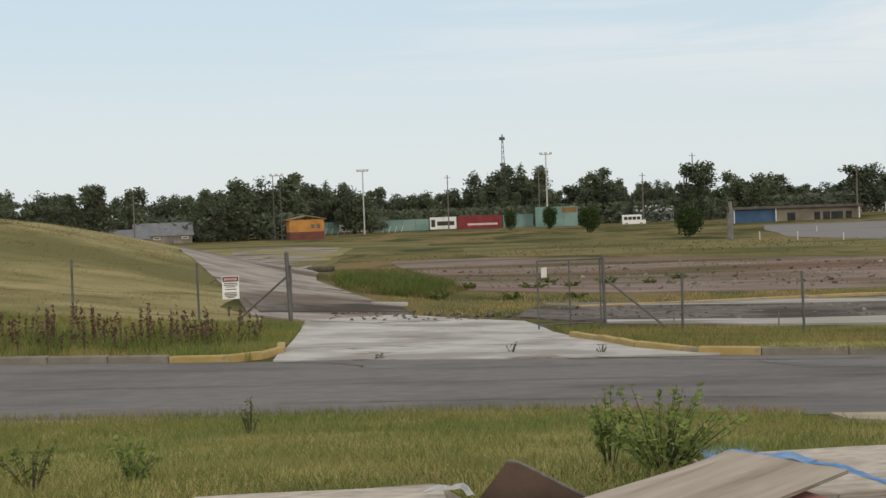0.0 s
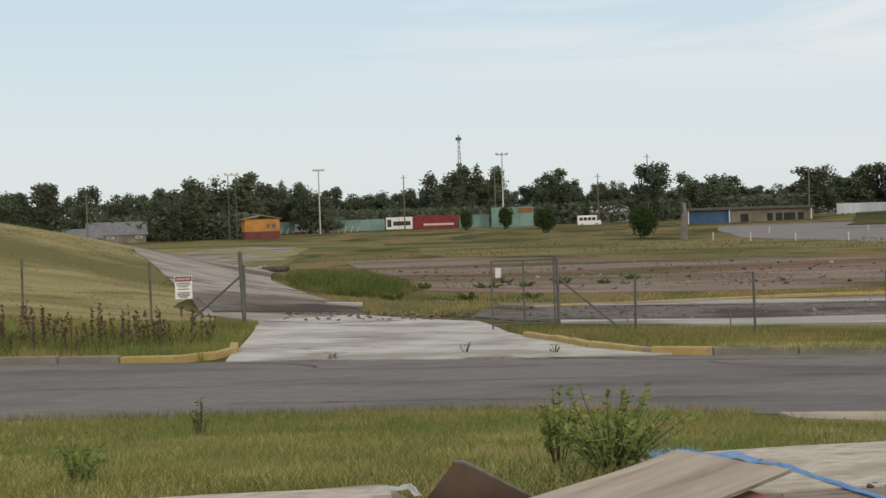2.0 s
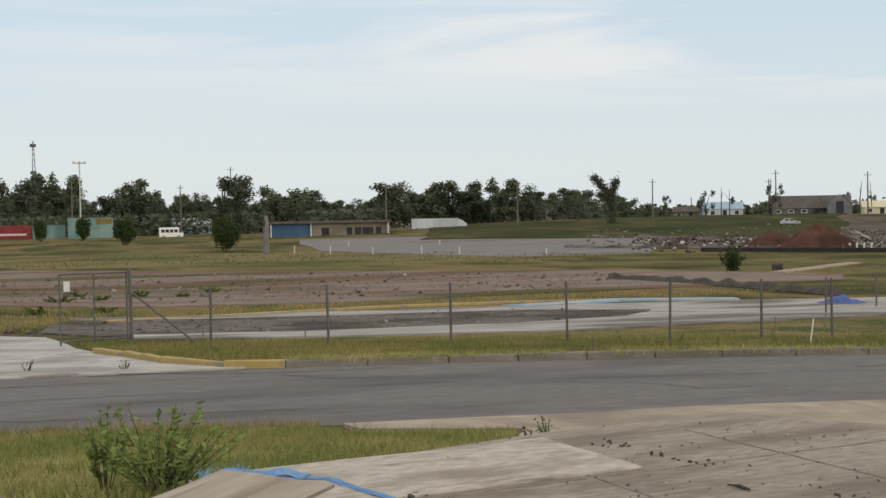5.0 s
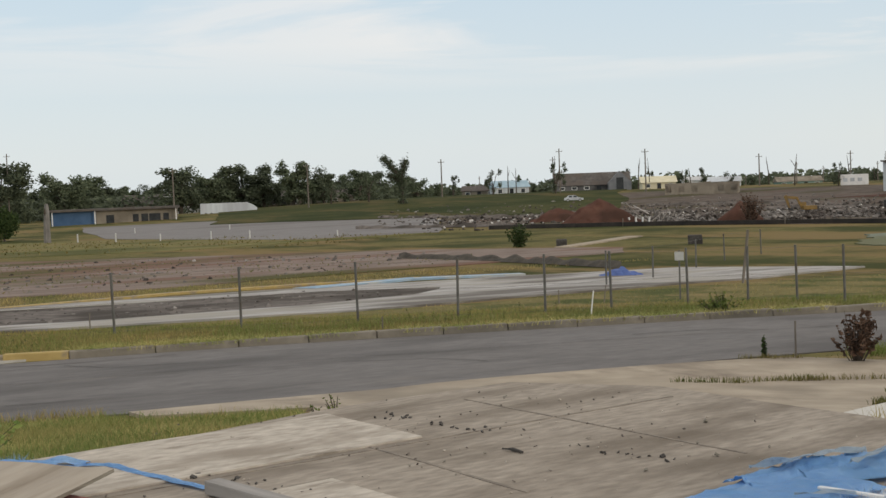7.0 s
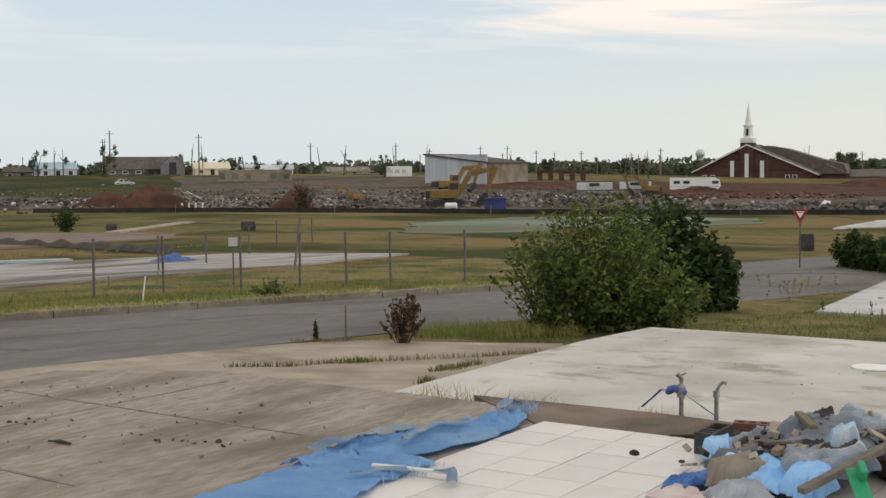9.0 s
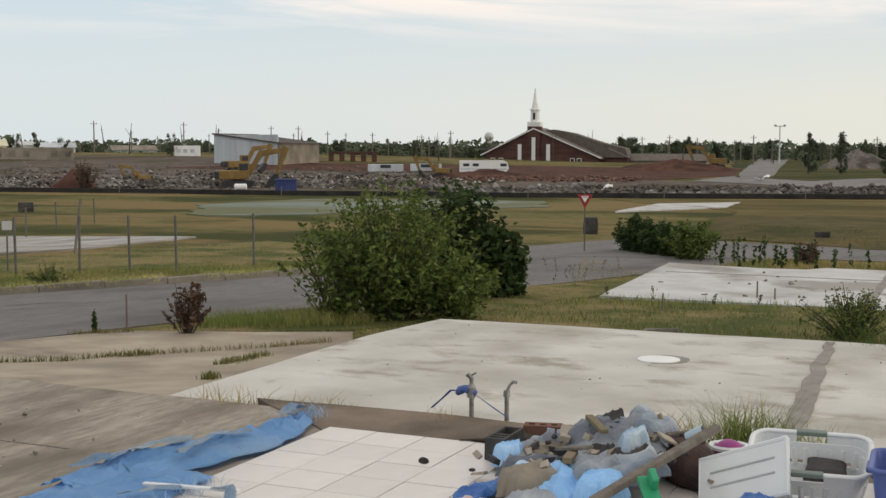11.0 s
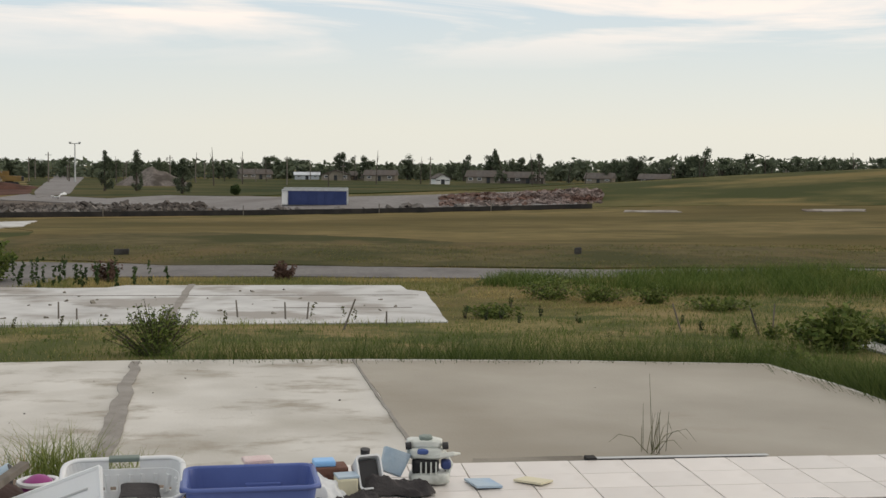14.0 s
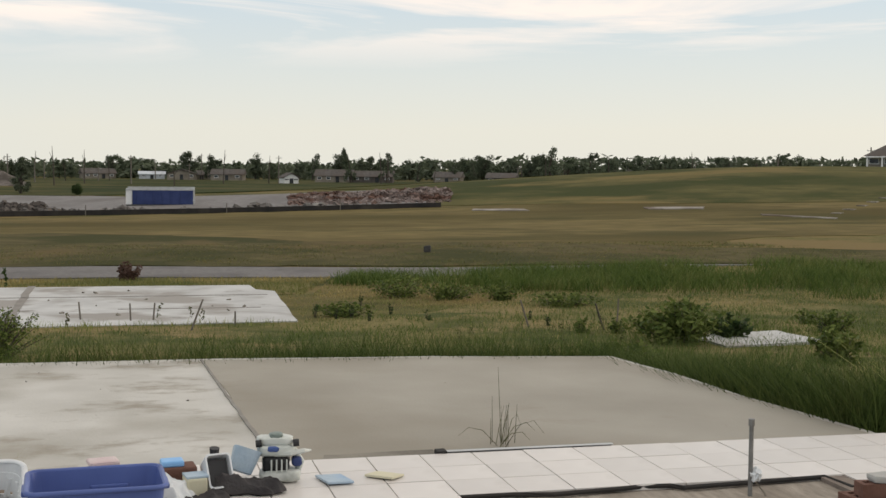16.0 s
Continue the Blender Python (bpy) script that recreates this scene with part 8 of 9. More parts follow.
def strip(points, width, material, sag=0.01, rough=0.012, fray=0.0, thick=0.006, flat=True):
    """A soft flat band along points on the floor, wrinkled."""
    pts = [Vector(p) for p in points]
    bm = bmesh.new()
    prev = None
    path = []
    for a, b in zip(pts, pts[1:]):
        k = max(2, int((b - a).length / 0.035))
        path += [a.lerp(b, j / k) for j in range(k)]
    path.append(pts[-1])
    for i, p in enumerate(path):
        d = (path[min(i + 1, len(path) - 1)] - path[max(i - 1, 0)]).normalized()
        o = Vector((-d.y, d.x, 0)).normalized()
        row = []
        for j in range(5):
            s = j / 4 - 0.5
            n = noise.noise((p.x * 7 + j, p.y * 7, 1.0))
            row.append(bm.verts.new(p + o * s * width * (1 + 0.25 * noise.noise((p.x * 3, p.y * 3, 5))) + Vector((0, 0, 0.012 + abs(n) * rough + (0.25 - s * s) * sag * 4))))
        if prev:
            for j in range(4):
                bm.faces.new((prev[j], row[j], row[j + 1], prev[j + 1]))
        prev = row
    bmesh.ops.solidify(bm, geom=bm.faces[:], thickness=thick)
    return bm


t = thing("blue_webbing", pose(0, 0, 0), "long faded blue tarpaulin strip with a frayed end", "tarpaulin strip")
part("band", strip([(1.45, 8.05, -0.03), (1.75, 7.9, -0.03), (2.05, 7.75, -0.03), (2.2, 7.25, -0.03), (2.38, 6.72, -0.03)], 0.06, TARP, 0.006, 0.018), TARP, t)
part("bunched_end", strip([(1.36, 7.98, -0.02), (1.5, 8.05, -0.01), (1.75, 7.97, -0.02), (1.95, 7.84, -0.03)], 0.13, TARP, 0.015, 0.045), TARP, t)
n = 260
xy = np.column_stack([rng.uniform(1.32, 1.62, n), 8.04 + rng.normal(size=n) * 0.06])
blades("frayed_threads", xy, np.full(n, -0.03), 0.07, 0.004, surf("blue_threads", (0.14, 0.32, 0.6), (0.3, 0.5, 0.74), 8.0), "", "", 0.9, t)
t = thing("grey_beam", pose(2.36, 6.66, -0.02, 0, 0, -76), "pale grey square timber lying on the floor", "timber")
part("beam", one(box, 0.0, -0.05, 0.0, 1.2, 0.05, 0.075, 0.008), surf("grey_timber", (0.24, 0.23, 0.22), (0.35, 0.335, 0.32), 4.0, bump=0.3, stretch=(0.4, 4, 4)), t)
t = thing("pale_strap", pose(0, 0, 0), "dirty white strap lying by the brown panel", "strap")
part("band", strip([(-0.42, 7.2, -0.02), (-0.3, 7.22, 0.0), (-0.2, 7.3, -0.01), (-0.14, 7.1, -0.02)], 0.04, WHITE_PLASTIC, 0.01, 0.04), WHITE_PLASTIC, t)
# crumbs of dirt and gravel on the floor
chunks("floor_crumbs", [(*hp(*c), -0.025) for c in np.column_stack([rng.uniform(1.5, 7.2, 170), 6.6 + rng.normal(size=170) * 0.75])], 0.014, MUD, "dark crumbs and pebbles on the subfloor", "debris")
# darker crumbs left in rows where the lost walls stood
for x0, x1, y0, y1, n in ((3.55, 3.85, 6.9, 4.9, 30), (5.36, 5.54, 7.6, 6.4, 26), (5.60, 5.67, 5.8, 4.7, 14)):
    k = rng.uniform(0, 1, n)
    row = np.column_stack([x0 + (x1 - x0) * k + rng.normal(size=n) * 0.05, y0 + (y1 - y0) * k])
    chunks("wall_line_crumbs", [(*hp(*c), -0.026) for c in row], 0.025, CRACK, "dark crumbs in a row where a wall stood", "debris")
t = thing("dark_stick", pose(4.225, 6.59, -0.027, 0, 0, -78), "short dark splinter of wood on the subfloor", "stick")
part("stick", one(tube, [(-0.09, 0, 0.006), (0.0, 0.006, 0.012), (0.09, 0, 0.008)], [0.006, 0.012, 0.007], 7), CRACK, t)
chunks("slab_crumbs", [(*hp(*c), -0.1) for c in np.column_stack([rng.uniform(7.8, 12, 60), rng.uniform(-3.8, 5.2, 60)])], 0.012, MUD, "small dark pebbles on the pale slab", "debris")
chunks("splinters", [(*hp(*c), -0.02) for c in np.column_stack([rng.uniform(2.5, 7.0, 26), rng.uniform(4.6, 7.8, 26)])], 0.025, PLY_EDGE, "wood splinters on the subfloor", "debris")

chunks("pale_flakes", [(*hp(*c), -0.026) for c in np.column_stack([rng.uniform(2.0, 7.2, 90), rng.uniform(4.5, 7.8, 90)])], 0.013, PLY_PALE, "pale flakes and chips on the subfloor", "debris")

# tarpaulin beside the tiles: a flat sheet, and its far end drawn up into folds
def crease(x, y, f, k):
    return max(0.0, 1 - abs(noise.noise((x * f, y * f, k))) * 2.6) ** 2


t = thing("blue_tarpaulin", pose(0, 0, 0), "bright blue torn tarpaulin, flat and heaped in folds beside the tiles", "tarpaulin")
SPINE = [Vector(c) for c in ((4.62, 4.98), (5.0, 5.0), (5.36, 4.90), (5.85, 4.86), (6.2, 4.93), (6.46, 5.02))]
bm = bmesh.new()
prev = None
NP, NQ = 150, 34
for i in range(NP + 1):
    f = i / NP * (len(SPINE) - 1)
    k = min(int(f), len(SPINE) - 2)
    c = SPINE[k].lerp(SPINE[k + 1], f - k)
    d = (SPINE[k + 1] - SPINE[k]).normalized()
    o = Vector((-d.y, d.x))
    g = i / NP
    half = 0.05 + 0.12 * math.sin(math.pi * min(1, 0.25 + g * 0.75)) ** 0.8
    row = []
    for j in range(NQ + 1):
        u = j / NQ * 2 - 1
        w = half * (1 + 0.35 * noise.noise((g * 9, u * 0.8 + (u > 0) * 5, 0.3)))
        p = c + o * (u * w)
        body = (1 - abs(u) ** 2.2) * (0.02 + 0.045 * math.sin(math.pi * min(1, g * 1.15)))
        fold = 0.035 * crease(g * 3 + u * 0.5, u * 1.2, 2.0, 0.7) + 0.018 * crease(p.x, p.y, 6.0, 2.2) + 0.005 * crease(p.x, p.y, 19.0, 4.1)
        row.append(bm.verts.new((p.x, p.y, -0.004 + body + fold * (1.15 - abs(u)))))
    if prev:
        for j in range(NQ):
            bm.faces.new((prev[j], row[j], row[j + 1], prev[j + 1]))
    prev = row
bmesh.ops.solidify(bm, geom=bm.faces[:], thickness=0.005)
part("folds", bm, TARP, t, smooth=True)
# the flat sheet: its far edge is straight, its near edge torn
bm = bmesh.new()
prev = None
for i in range(111):
    f = i / 110
    a = Vector((2.6, 4.58)).lerp(Vector((5.12, 5.14)), f)
    e = Vector((3.05, 3.7)).lerp(Vector((4.62, 4.42)), min(1, f * 1.25)) if f < 0.8 else Vector((4.62, 4.42)).lerp(Vector((5.16, 4.50)), (f - 0.8) / 0.2)
    row = []
    for j in range(41):
        p = a.lerp(e, j / 40 * (1 + 0.05 * noise.noise((f * 22, 1.5, 0)) * (j > 30)))
        z = 0.006 + 0.016 * crease(p.x, p.y, 3.2, 6.0) + 0.006 * crease(p.x, p.y, 11.0, 1.0) + 0.012 * (0.5 + noise.noise((p.x * 2, p.y * 2, 8)))
        row.append(bm.verts.new((p.x, p.y, z)))
    if prev:
        for j in range(40):
            bm.faces.new((prev[j], row[j], row[j + 1], prev[j + 1]))
    prev = row
bmesh.ops.solidify(bm, geom=bm.faces[:], thickness=0.004)
part("flat_sheet", bm, TARP, t, smooth=True)
for pts, w, m in (([(4.80, 5.12, 0.03), (4.98, 5.02, 0.07), (5.2, 4.96, 0.09), (5.42, 4.92, 0.08)], 0.05, TARP_PALE), ([(5.2, 4.80, 0.06), (5.5, 4.84, 0.10), (5.75, 4.80, 0.07)], 0.04, TARP_PALE),
                  ([(6.2, 4.98, 0.06), (6.42, 5.06, 0.07), (6.6, 5.08, 0.0)], 0.07, TARP_PALE), ([(4.62, 4.60, 0.02), (4.72, 4.52, 0.03), (4.86, 4.44, 0.03)], 0.035, TARP_PALE), ([(4.92, 4.30, 0.02), (4.93, 4.2, 0.04), (4.86, 4.14, 0.01)], 0.05, TARP_PALE)):
    part("torn_edge", strip(pts, w, m, 0.01, 0.04), m, t, "faded torn tarpaulin edge")
for cx, cy, sx, sy, n in ((6.5, 5.06, 0.07, 0.06, 160), (5.05, 5.02, 0.14, 0.04, 90), (4.95, 4.45, 0.1, 0.05, 60), (5.6, 4.82, 0.2, 0.05, 60)):
    xy = np.column_stack([rng.normal(cx, sx, n), rng.normal(cy, sy, n)])
    blades("frayed_threads", xy, np.full(n, 0.0), 0.07, 0.004, surf("tarp_threads", (0.2, 0.36, 0.6), (0.4, 0.54, 0.7), 8.0), "", "", 0.9, t)
t = thing("wooden_lath", pose(4.90, 4.42, 0.03, 0, 0, -72), "thin white slat lying on the tarpaulin", "slat")
part("slat", one(box, -0.24, -0.015, 0.0, 0.24, 0.015, 0.014, 0.004), WHITE_PLASTIC, t)
t = thing("dark_chip", house_frame(6.55, 2.88, 0.0, 30), "dark curled leaf-like scrap on the tiles", "scrap")
bm = bmesh.new()
bmesh.ops.create_uvsphere(bm, u_segments=12, v_segments=6, radius=1)
for v in bm.verts:
    v.co = Vector((v.co.x * 0.06, v.co.y * 0.028, abs(v.co.z) * 0.018))
part("scrap", bm, BARK, t)
t = thing("dark_bark", house_frame(7.12, 2.55, -0.02, -80), "dark strip of rotten wood along the tiles", "wood")
part("strip", one(tube, [(-0.35, 0, 0.01), (0, 0.03, 0.035), (0.35, 0.0, 0.01)], [0.02, 0.045, 0.02], 7), BARK, t)

# pipes with a blue strap tied round
t = thing("tap_pipe", pose(7.22, 4.32, -0.04) @ Matrix.Scale(0.8, 4), "upright grey pipe with a tap and tied blue strap", "pipe")
part("pipe", one(tube, [(0, 0, -0.1), (0, 0, 0.23)], 0.018, 10), CAST_IRON, t)
part("valve", one(tube, [(-0.01, 0, 0.15), (0.0, 0, 0.19), (0, 0, 0.23), (0, 0, 0.26)], [0.03, 0.036, 0.034, 0.02], 10), CAST_IRON, t)
tap = part("tap_head", one(tube, [(0, 0, 0.22), (0.0, 0.0, 0.30), (-0.015, 0.03, 0.335)], [0.016, 0.018, 0.02], 8), CAST_IRON, t)
part("lever", one(tube, [(0, 0, 0.325), (0.02, -0.03, 0.345)], 0.008, 6), CAST_IRON, tap)
part("strap_end", strip([(0.05, 0.40, 0.0), (0.02, 0.2, 0.17), (0, 0.03, 0.19)], 0.045, STRAP, 0.004, 0.012), STRAP, t)
part("strap_tail", strip([(0, -0.02, 0.17), (0.08, -0.13, 0.07), (0.14, -0.25, -0.02)], 0.03, STRAP, 0.004, 0.01), STRAP, t)
part("knot", one(tube, [(0.0, 0.13, 0.17), (0.0, 0.10, 0.2), (0, 0.06, 0.215), (0, 0.02, 0.21), (0, -0.04, 0.19)], [0.02, 0.035, 0.03, 0.04, 0.02], 9), STRAP, t)
t = thing("bent_pipe", pose(7.39, 4.17, -0.04) @ Matrix.Scale(0.78, 4), "short upright grey pipe with a bent tap", "pipe")
part("pipe", one(tube, [(0, 0, -0.1), (0, 0, 0.17)], 0.018, 10), CAST_IRON, t)
part("collar", one(tube, [(0, 0, 0.15), (0, 0, 0.2)], [0.028, 0.024], 10), CAST_IRON, t)
part("bend", one(tube, [(0, 0, 0.19), (0.01, -0.02, 0.24), (0.02, -0.045, 0.27), (0.02, -0.075, 0.265)], [0.014, 0.013, 0.013, 0.015], 8), CAST_IRON, t)
t = thing("iron_rod", pose(6.99, -1.72, -0.05), "upright grey steel stake with a pale cloth knot", "rod")
part("rod", one(tube, [(0, 0, -0.1), (0, 0, 0.40)], 0.012, 10), CAST_IRON, t)
part("cap", one(tube, [(0, 0, 0.38), (0, 0, 0.415)], 0.016, 10), CAST_IRON, t)
bm = bmesh.new()
bmesh.ops.create_icosphere(bm, subdivisions=3, radius=0.03)
for v in bm.verts:
    v.co += noise.noise_vector(v.co * 50) * 0.022
bmesh.ops.translate(bm, verts=bm.verts, vec=(-0.01, -0.025, 0.13))
part("cloth_knot", bm, WHITE_PLASTIC, t, "dirty white cloth knot")
part("cord", one(tube, [(0, -0.02, 0.1), (0.0, -0.07, 0.04), (-0.02, -0.1, -0.02)], 0.005, 5), BEIGE, t)


t = thing("iron_rod", pose(7.0, -3.07, -0.02), "tall grey steel stake standing on the tiles", "rod")
part("rod", one(tube, [(0, 0, -0.05), (0.01, 0, 0.62)], 0.013, 10), CAST_IRON, t)
part("cap", one(tube, [(0.01, 0, 0.60), (0.01, 0, 0.64)], 0.02, 10), CAST_IRON, t)
part("cloth_tie", one(tube, [(0.0, 0.02, 0.33), (0.02, -0.02, 0.35), (0.0, -0.03, 0.38), (0.01, 0.02, 0.40)], 0.016, 7), WHITE_PLASTIC, t)

STRAP_BLUE = surf("deep_blue_cloth", (0.03, 0.10, 0.32), (0.07, 0.19, 0.46), 5.0, (0.05, 0.13, 0.36), 2.0, rough=0.5, bump=0.3)


# ---- block, bricks and the heap of belongings ----
def cored(bm, xs, ys, hollow, z0, z1):
    """One block with cells through it: cells of a grid are solid but for the hollow ones."""
    grid = {}

    def vert(i, j, z):
        if (i, j, z) not in grid:
            grid[i, j, z] = bm.verts.new((xs[i], ys[j], z))
        return grid[i, j, z]

    nx, ny = len(xs) - 1, len(ys) - 1
    solid = {(i, j) for i in range(nx) for j in range(ny)} - set(hollow)
    for i, j in solid:
        bm.faces.new([vert(a, b, z1) for a, b in ((i, j), (i + 1, j), (i + 1, j + 1), (i, j + 1))])
        bm.faces.new([vert(a, b, z0) for a, b in ((i, j + 1), (i + 1, j + 1), (i + 1, j), (i, j))])
        for di, dj, e in ((-1, 0, ((i, j + 1), (i, j))), (1, 0, ((i + 1, j), (i + 1, j + 1))), (0, -1, ((i, j), (i + 1, j))), (0, 1, ((i + 1, j + 1), (i, j + 1)))):
            if (i + di, j + dj) not in solid:
                (a, b), (c, d) = e
                bm.faces.new((vert(a, b, z0), vert(c, d, z0), vert(c, d, z1), vert(a, b, z1)))
    bmesh.ops.bevel(bm, geom=[e for e in bm.edges if e.calc_face_angle(0) > 0.5], offset=0.003, segments=1, affect="EDGES")


def cinder_block(m, label):
    t = thing("cinder_block", m, label, "block")
    part("body", one(cored, [-0.15, -0.125, -0.095, -0.075, -0.045, -0.025, 0.005, 0.13, 0.15], [-0.055, -0.04, 0.04, 0.055], [(1, 1), (3, 1), (5, 1), (6, 1)], 0, 0.115), CINDER, t)
    return t


def brick(m, label="red-brown brick with three round holes"):
    t = thing("brick", m, label, "brick", "loose bricks")
    part("body", one(cored, [-0.105, -0.08, -0.045, -0.018, 0.018, 0.045, 0.08, 0.105], [-0.05, -0.02, 0.02, 0.05], [(1, 1), (3, 1), (5, 1)], 0, 0.067), BRICK, t)
    return t


cinder_block(pose(6.38, 3.60, 0.0, 0, 0, 10), "dark cinder block lying with its cells upward")
brick(pose(6.86, 3.63, 0.0, 0, 0, -68))
brick(pose(6.90, 3.40, 0.0, 0, 0, -82))
for x, y, z, rz in ((6.78, -2.20, -0.05, 10), (6.75, -2.31, -0.05, 95), (6.79, -2.41, -0.05, 88), (6.78, -2.30, 0.02, 92)):
    brick(pose(x, y, z, 0, 0, rz), "old red brick with mortar still on it")
bm = one(box, -0.045, -0.055, 0, 0.045, 0.055, 0.04, 0.015)
for v in bm.verts:
    v.co += noise.noise_vector(v.co * 11) * 0.012
ob = tagged(part("mortar_lump", bm, APRON), "grey lump of mortar lying on the bricks", "mortar")
ob.matrix_world = pose(6.78, -2.31, 0.086, 0, 0, 8)
for x, y, w, rz, mt, lb in ((7.28, 0.38, 0.10, 20, TARP_PALE, "loose pale blue tile lying on the floor"), (7.35, 0.12, 0.085, 55, CREAM, "loose cream tile lying on the floor"), (6.78, -2.2, 0.12, 12, TILE, "broken white tile piece")):
    ob = tagged(part("loose_tile", one(box, -w, -w * 0.7, 0.0, w, w * 0.7, 0.012, 0.002), mt), lb, "tile", "loose tiles")
    ob.matrix_world = pose(x, y, 0.004 if y > -1 else -0.05, 3, 2, rz)


def heap(x, y):
    """The height of the heap of belongings."""
    h = 0.0
    for cx, cy, a, sx, sy in ((6.52, 2.95, 0.15, 0.24, 0.28), (6.28, 2.66, 0.10, 0.26, 0.24), (5.78, 2.98, 0.08, 0.28, 0.3), (6.0, 2.55, 0.07, 0.24, 0.24), (6.3, 3.32, 0.05, 0.25, 0.16), (5.5, 1.9, 0.04, 0.3, 0.6)):
        h += a * math.exp(-((x - cx) / sx) ** 2 - ((y - cy) / sy) ** 2)
    return h


def ridged(x, y, f, k):
    return (1 - min(1.0, abs(noise.noise((x * f, y * f, k))) * 2.2)) ** 2


def cloth(x, y, w, d, rz, material, label, lift=0.0, fold=0.05, freq=7.0, name="cloth", category="clothing"):
    """A crumpled cloth that lies over the heap, with sharp creases and a torn outline."""
    bm = bmesh.new()
    bmesh.ops.create_grid(bm, x_segments=70, y_segments=58, size=1)
    m = pose(x, y, 0, 0, 0, rz)
    for v in bm.verts:
        u0, v0 = v.co.x, v.co.y
        rim = max(abs(u0), abs(v0))
        a = math.atan2(v0, u0)
        k = (1 - 0.22 * rim * rim * (abs(u0) + abs(v0) - rim)) * (1 + rim * (0.28 * noise.noise((math.cos(a) * 1.6 + x * 9, math.sin(a) * 1.6, rz)) + 0.14 * noise.noise((math.cos(a) * 5 + x * 5, math.sin(a) * 5, rz + 3))))
        g = m @ Vector((u0 * w / 2 * k, v0 * d / 2 * k, 0))
        g.x += 0.025 * noise.noise((g.x * 9, g.y * 9, rz + 7))
        g.y += 0.025 * noise.noise((g.x * 9, g.y * 9, rz + 11))
        ca, sa = math.cos(radians(rz * 1.7)), math.sin(radians(rz * 1.7))
        gx, gy = g.x * ca + g.y * sa, (g.y * ca - g.x * sa) * 0.5
        n1 = 0.45 * ridged(gx, gy, freq * 0.6, rz) + 0.36 * ridged(gx, gy, freq * 1.3, rz + 4) + 0.12 * ridged(g.x, g.y, freq * 2.8, rz + 9) + 0.4 * max(0, noise.noise((g.x * 4, g.y * 4, rz + 2)))
        fall = 1 - 0.85 * max(0.0, (rim - 0.55) / 0.45) ** 2
        v.co = Vector((g.x, g.y, heap(g.x, g.y) + 0.006 + (lift + n1 * fold) * fall))
    bmesh.ops.solidify(bm, geom=bm.faces[:], thickness=0.005)
    ob = tagged(part(name, bm, material, smooth=True), label, category, "heap of cloths")
    return ob


cloth(6.50, 2.98, 0.75, 0.6, 20, DENIM, "crumpled grey tarpaulin cloth topping the heap", 0.03, 0.10, 6)
cloth(6.52, 3.30, 0.5, 0.34, -70, DENIM, "pale grey cloth hanging off the heap", 0.02, 0.08, 7)
cloth(6.30, 3.28, 0.34, 0.26, -35, BEIGE, "dirty beige cloth beside the block", 0.02, 0.05)
cloth(6.18, 3.46, 0.34, 0.16, 25, TARP, "bright blue cloth hanging over the block", 0.06, 0.06)
cloth(5.80, 3.05, 0.56, 0.42, 60, TARP, "bright blue crumpled tarpaulin piece", 0.02, 0.08)
cloth(5.60, 3.28, 0.34, 0.2, 10, STRAP_BLUE, "bright blue crumpled tarpaulin corner", 0.0, 0.07)
cloth(5.98, 3.16, 0.42, 0.22, 110, DENIM, "grey-blue cloth folded into the heap", 0.05, 0.06)
cloth(6.16, 2.88, 0.46, 0.22, 70, DARK_CLOTH, "dark folded cloth in the heap", 0.06, 0.07)
cloth(5.36, 3.14, 0.42, 0.24, 80, PINK_CLOTH, "pink and white printed cloth", 0.0, 0.05)
cloth(5.45, 2.92, 0.34, 0.26, 75, DENIM, "grey cloth under the tarpaulin", 0.03, 0.06)
cloth(5.95, 2.70, 0.36, 0.24, 130, DENIM_PALE, "pale blue cloth under the timber", 0.07, 0.06)
cloth(5.66, 3.06, 0.3, 0.22, 150, BEIGE, "beige rag in the heap", 0.06, 0.06)
cloth(5.72, 2.72, 0.3, 0.24, 15, TARP, "crumpled blue rag in the heap", 0.06, 0.07)
cloth(6.95, 1.35, 0.6, 0.30, 80, WHITE_PLASTIC, "crumpled white plastic sheet behind the bin", 0.06, 0.12)
cloth(5.78, 1.98, 0.34, 0.24, 70, STRAP_BLUE, "bright blue cloth before the basket", 0.08, 0.08)
cloth(6.85, 1.05, 0.34, 0.26, 80, DARK_CLOTH, "dark cloth beside the bin", 0.01, 0.06)
cloth(7.08, 0.84, 0.42, 0.2, 85, DARK_CLOTH, "black cloth beside the plastic toys", 0.02, 0.09)
cloth(6.6, 0.98, 0.4, 0.3, 40, DENIM, "grey cloth on the floor by the bin", 0.0, 0.06)
for k, (x, y, w, d, rz, mt, lb, lf) in enumerate(((6.62, 2.88, 0.30, 0.2, 55, DENIM_PALE, "pale grey-blue rag on top of the heap", 0.11), (6.40, 3.12, 0.26, 0.18, -20, DENIM, "crumpled grey rag on the heap", 0.10), (6.70, 3.12, 0.32, 0.2, 10, DARK_CLOTH, "dark rag behind the grey cloth", 0.10),
                                                  (6.42, 2.76, 0.24, 0.18, 95, DENIM_PALE, "pale blue rag beside the bag", 0.12), (6.06, 3.30, 0.26, 0.2, 65, DENIM, "grey rag by the block", 0.04), (6.22, 2.80, 0.22, 0.16, 30, TARP_PALE, "whitish plastic scrap in the heap", 0.12), (5.86, 2.80, 0.26, 0.2, -40, DENIM, "grey rag under the sticks", 0.10))):
    cloth(x, y, w, d, rz, mt, lb, lf, 0.06, 9)
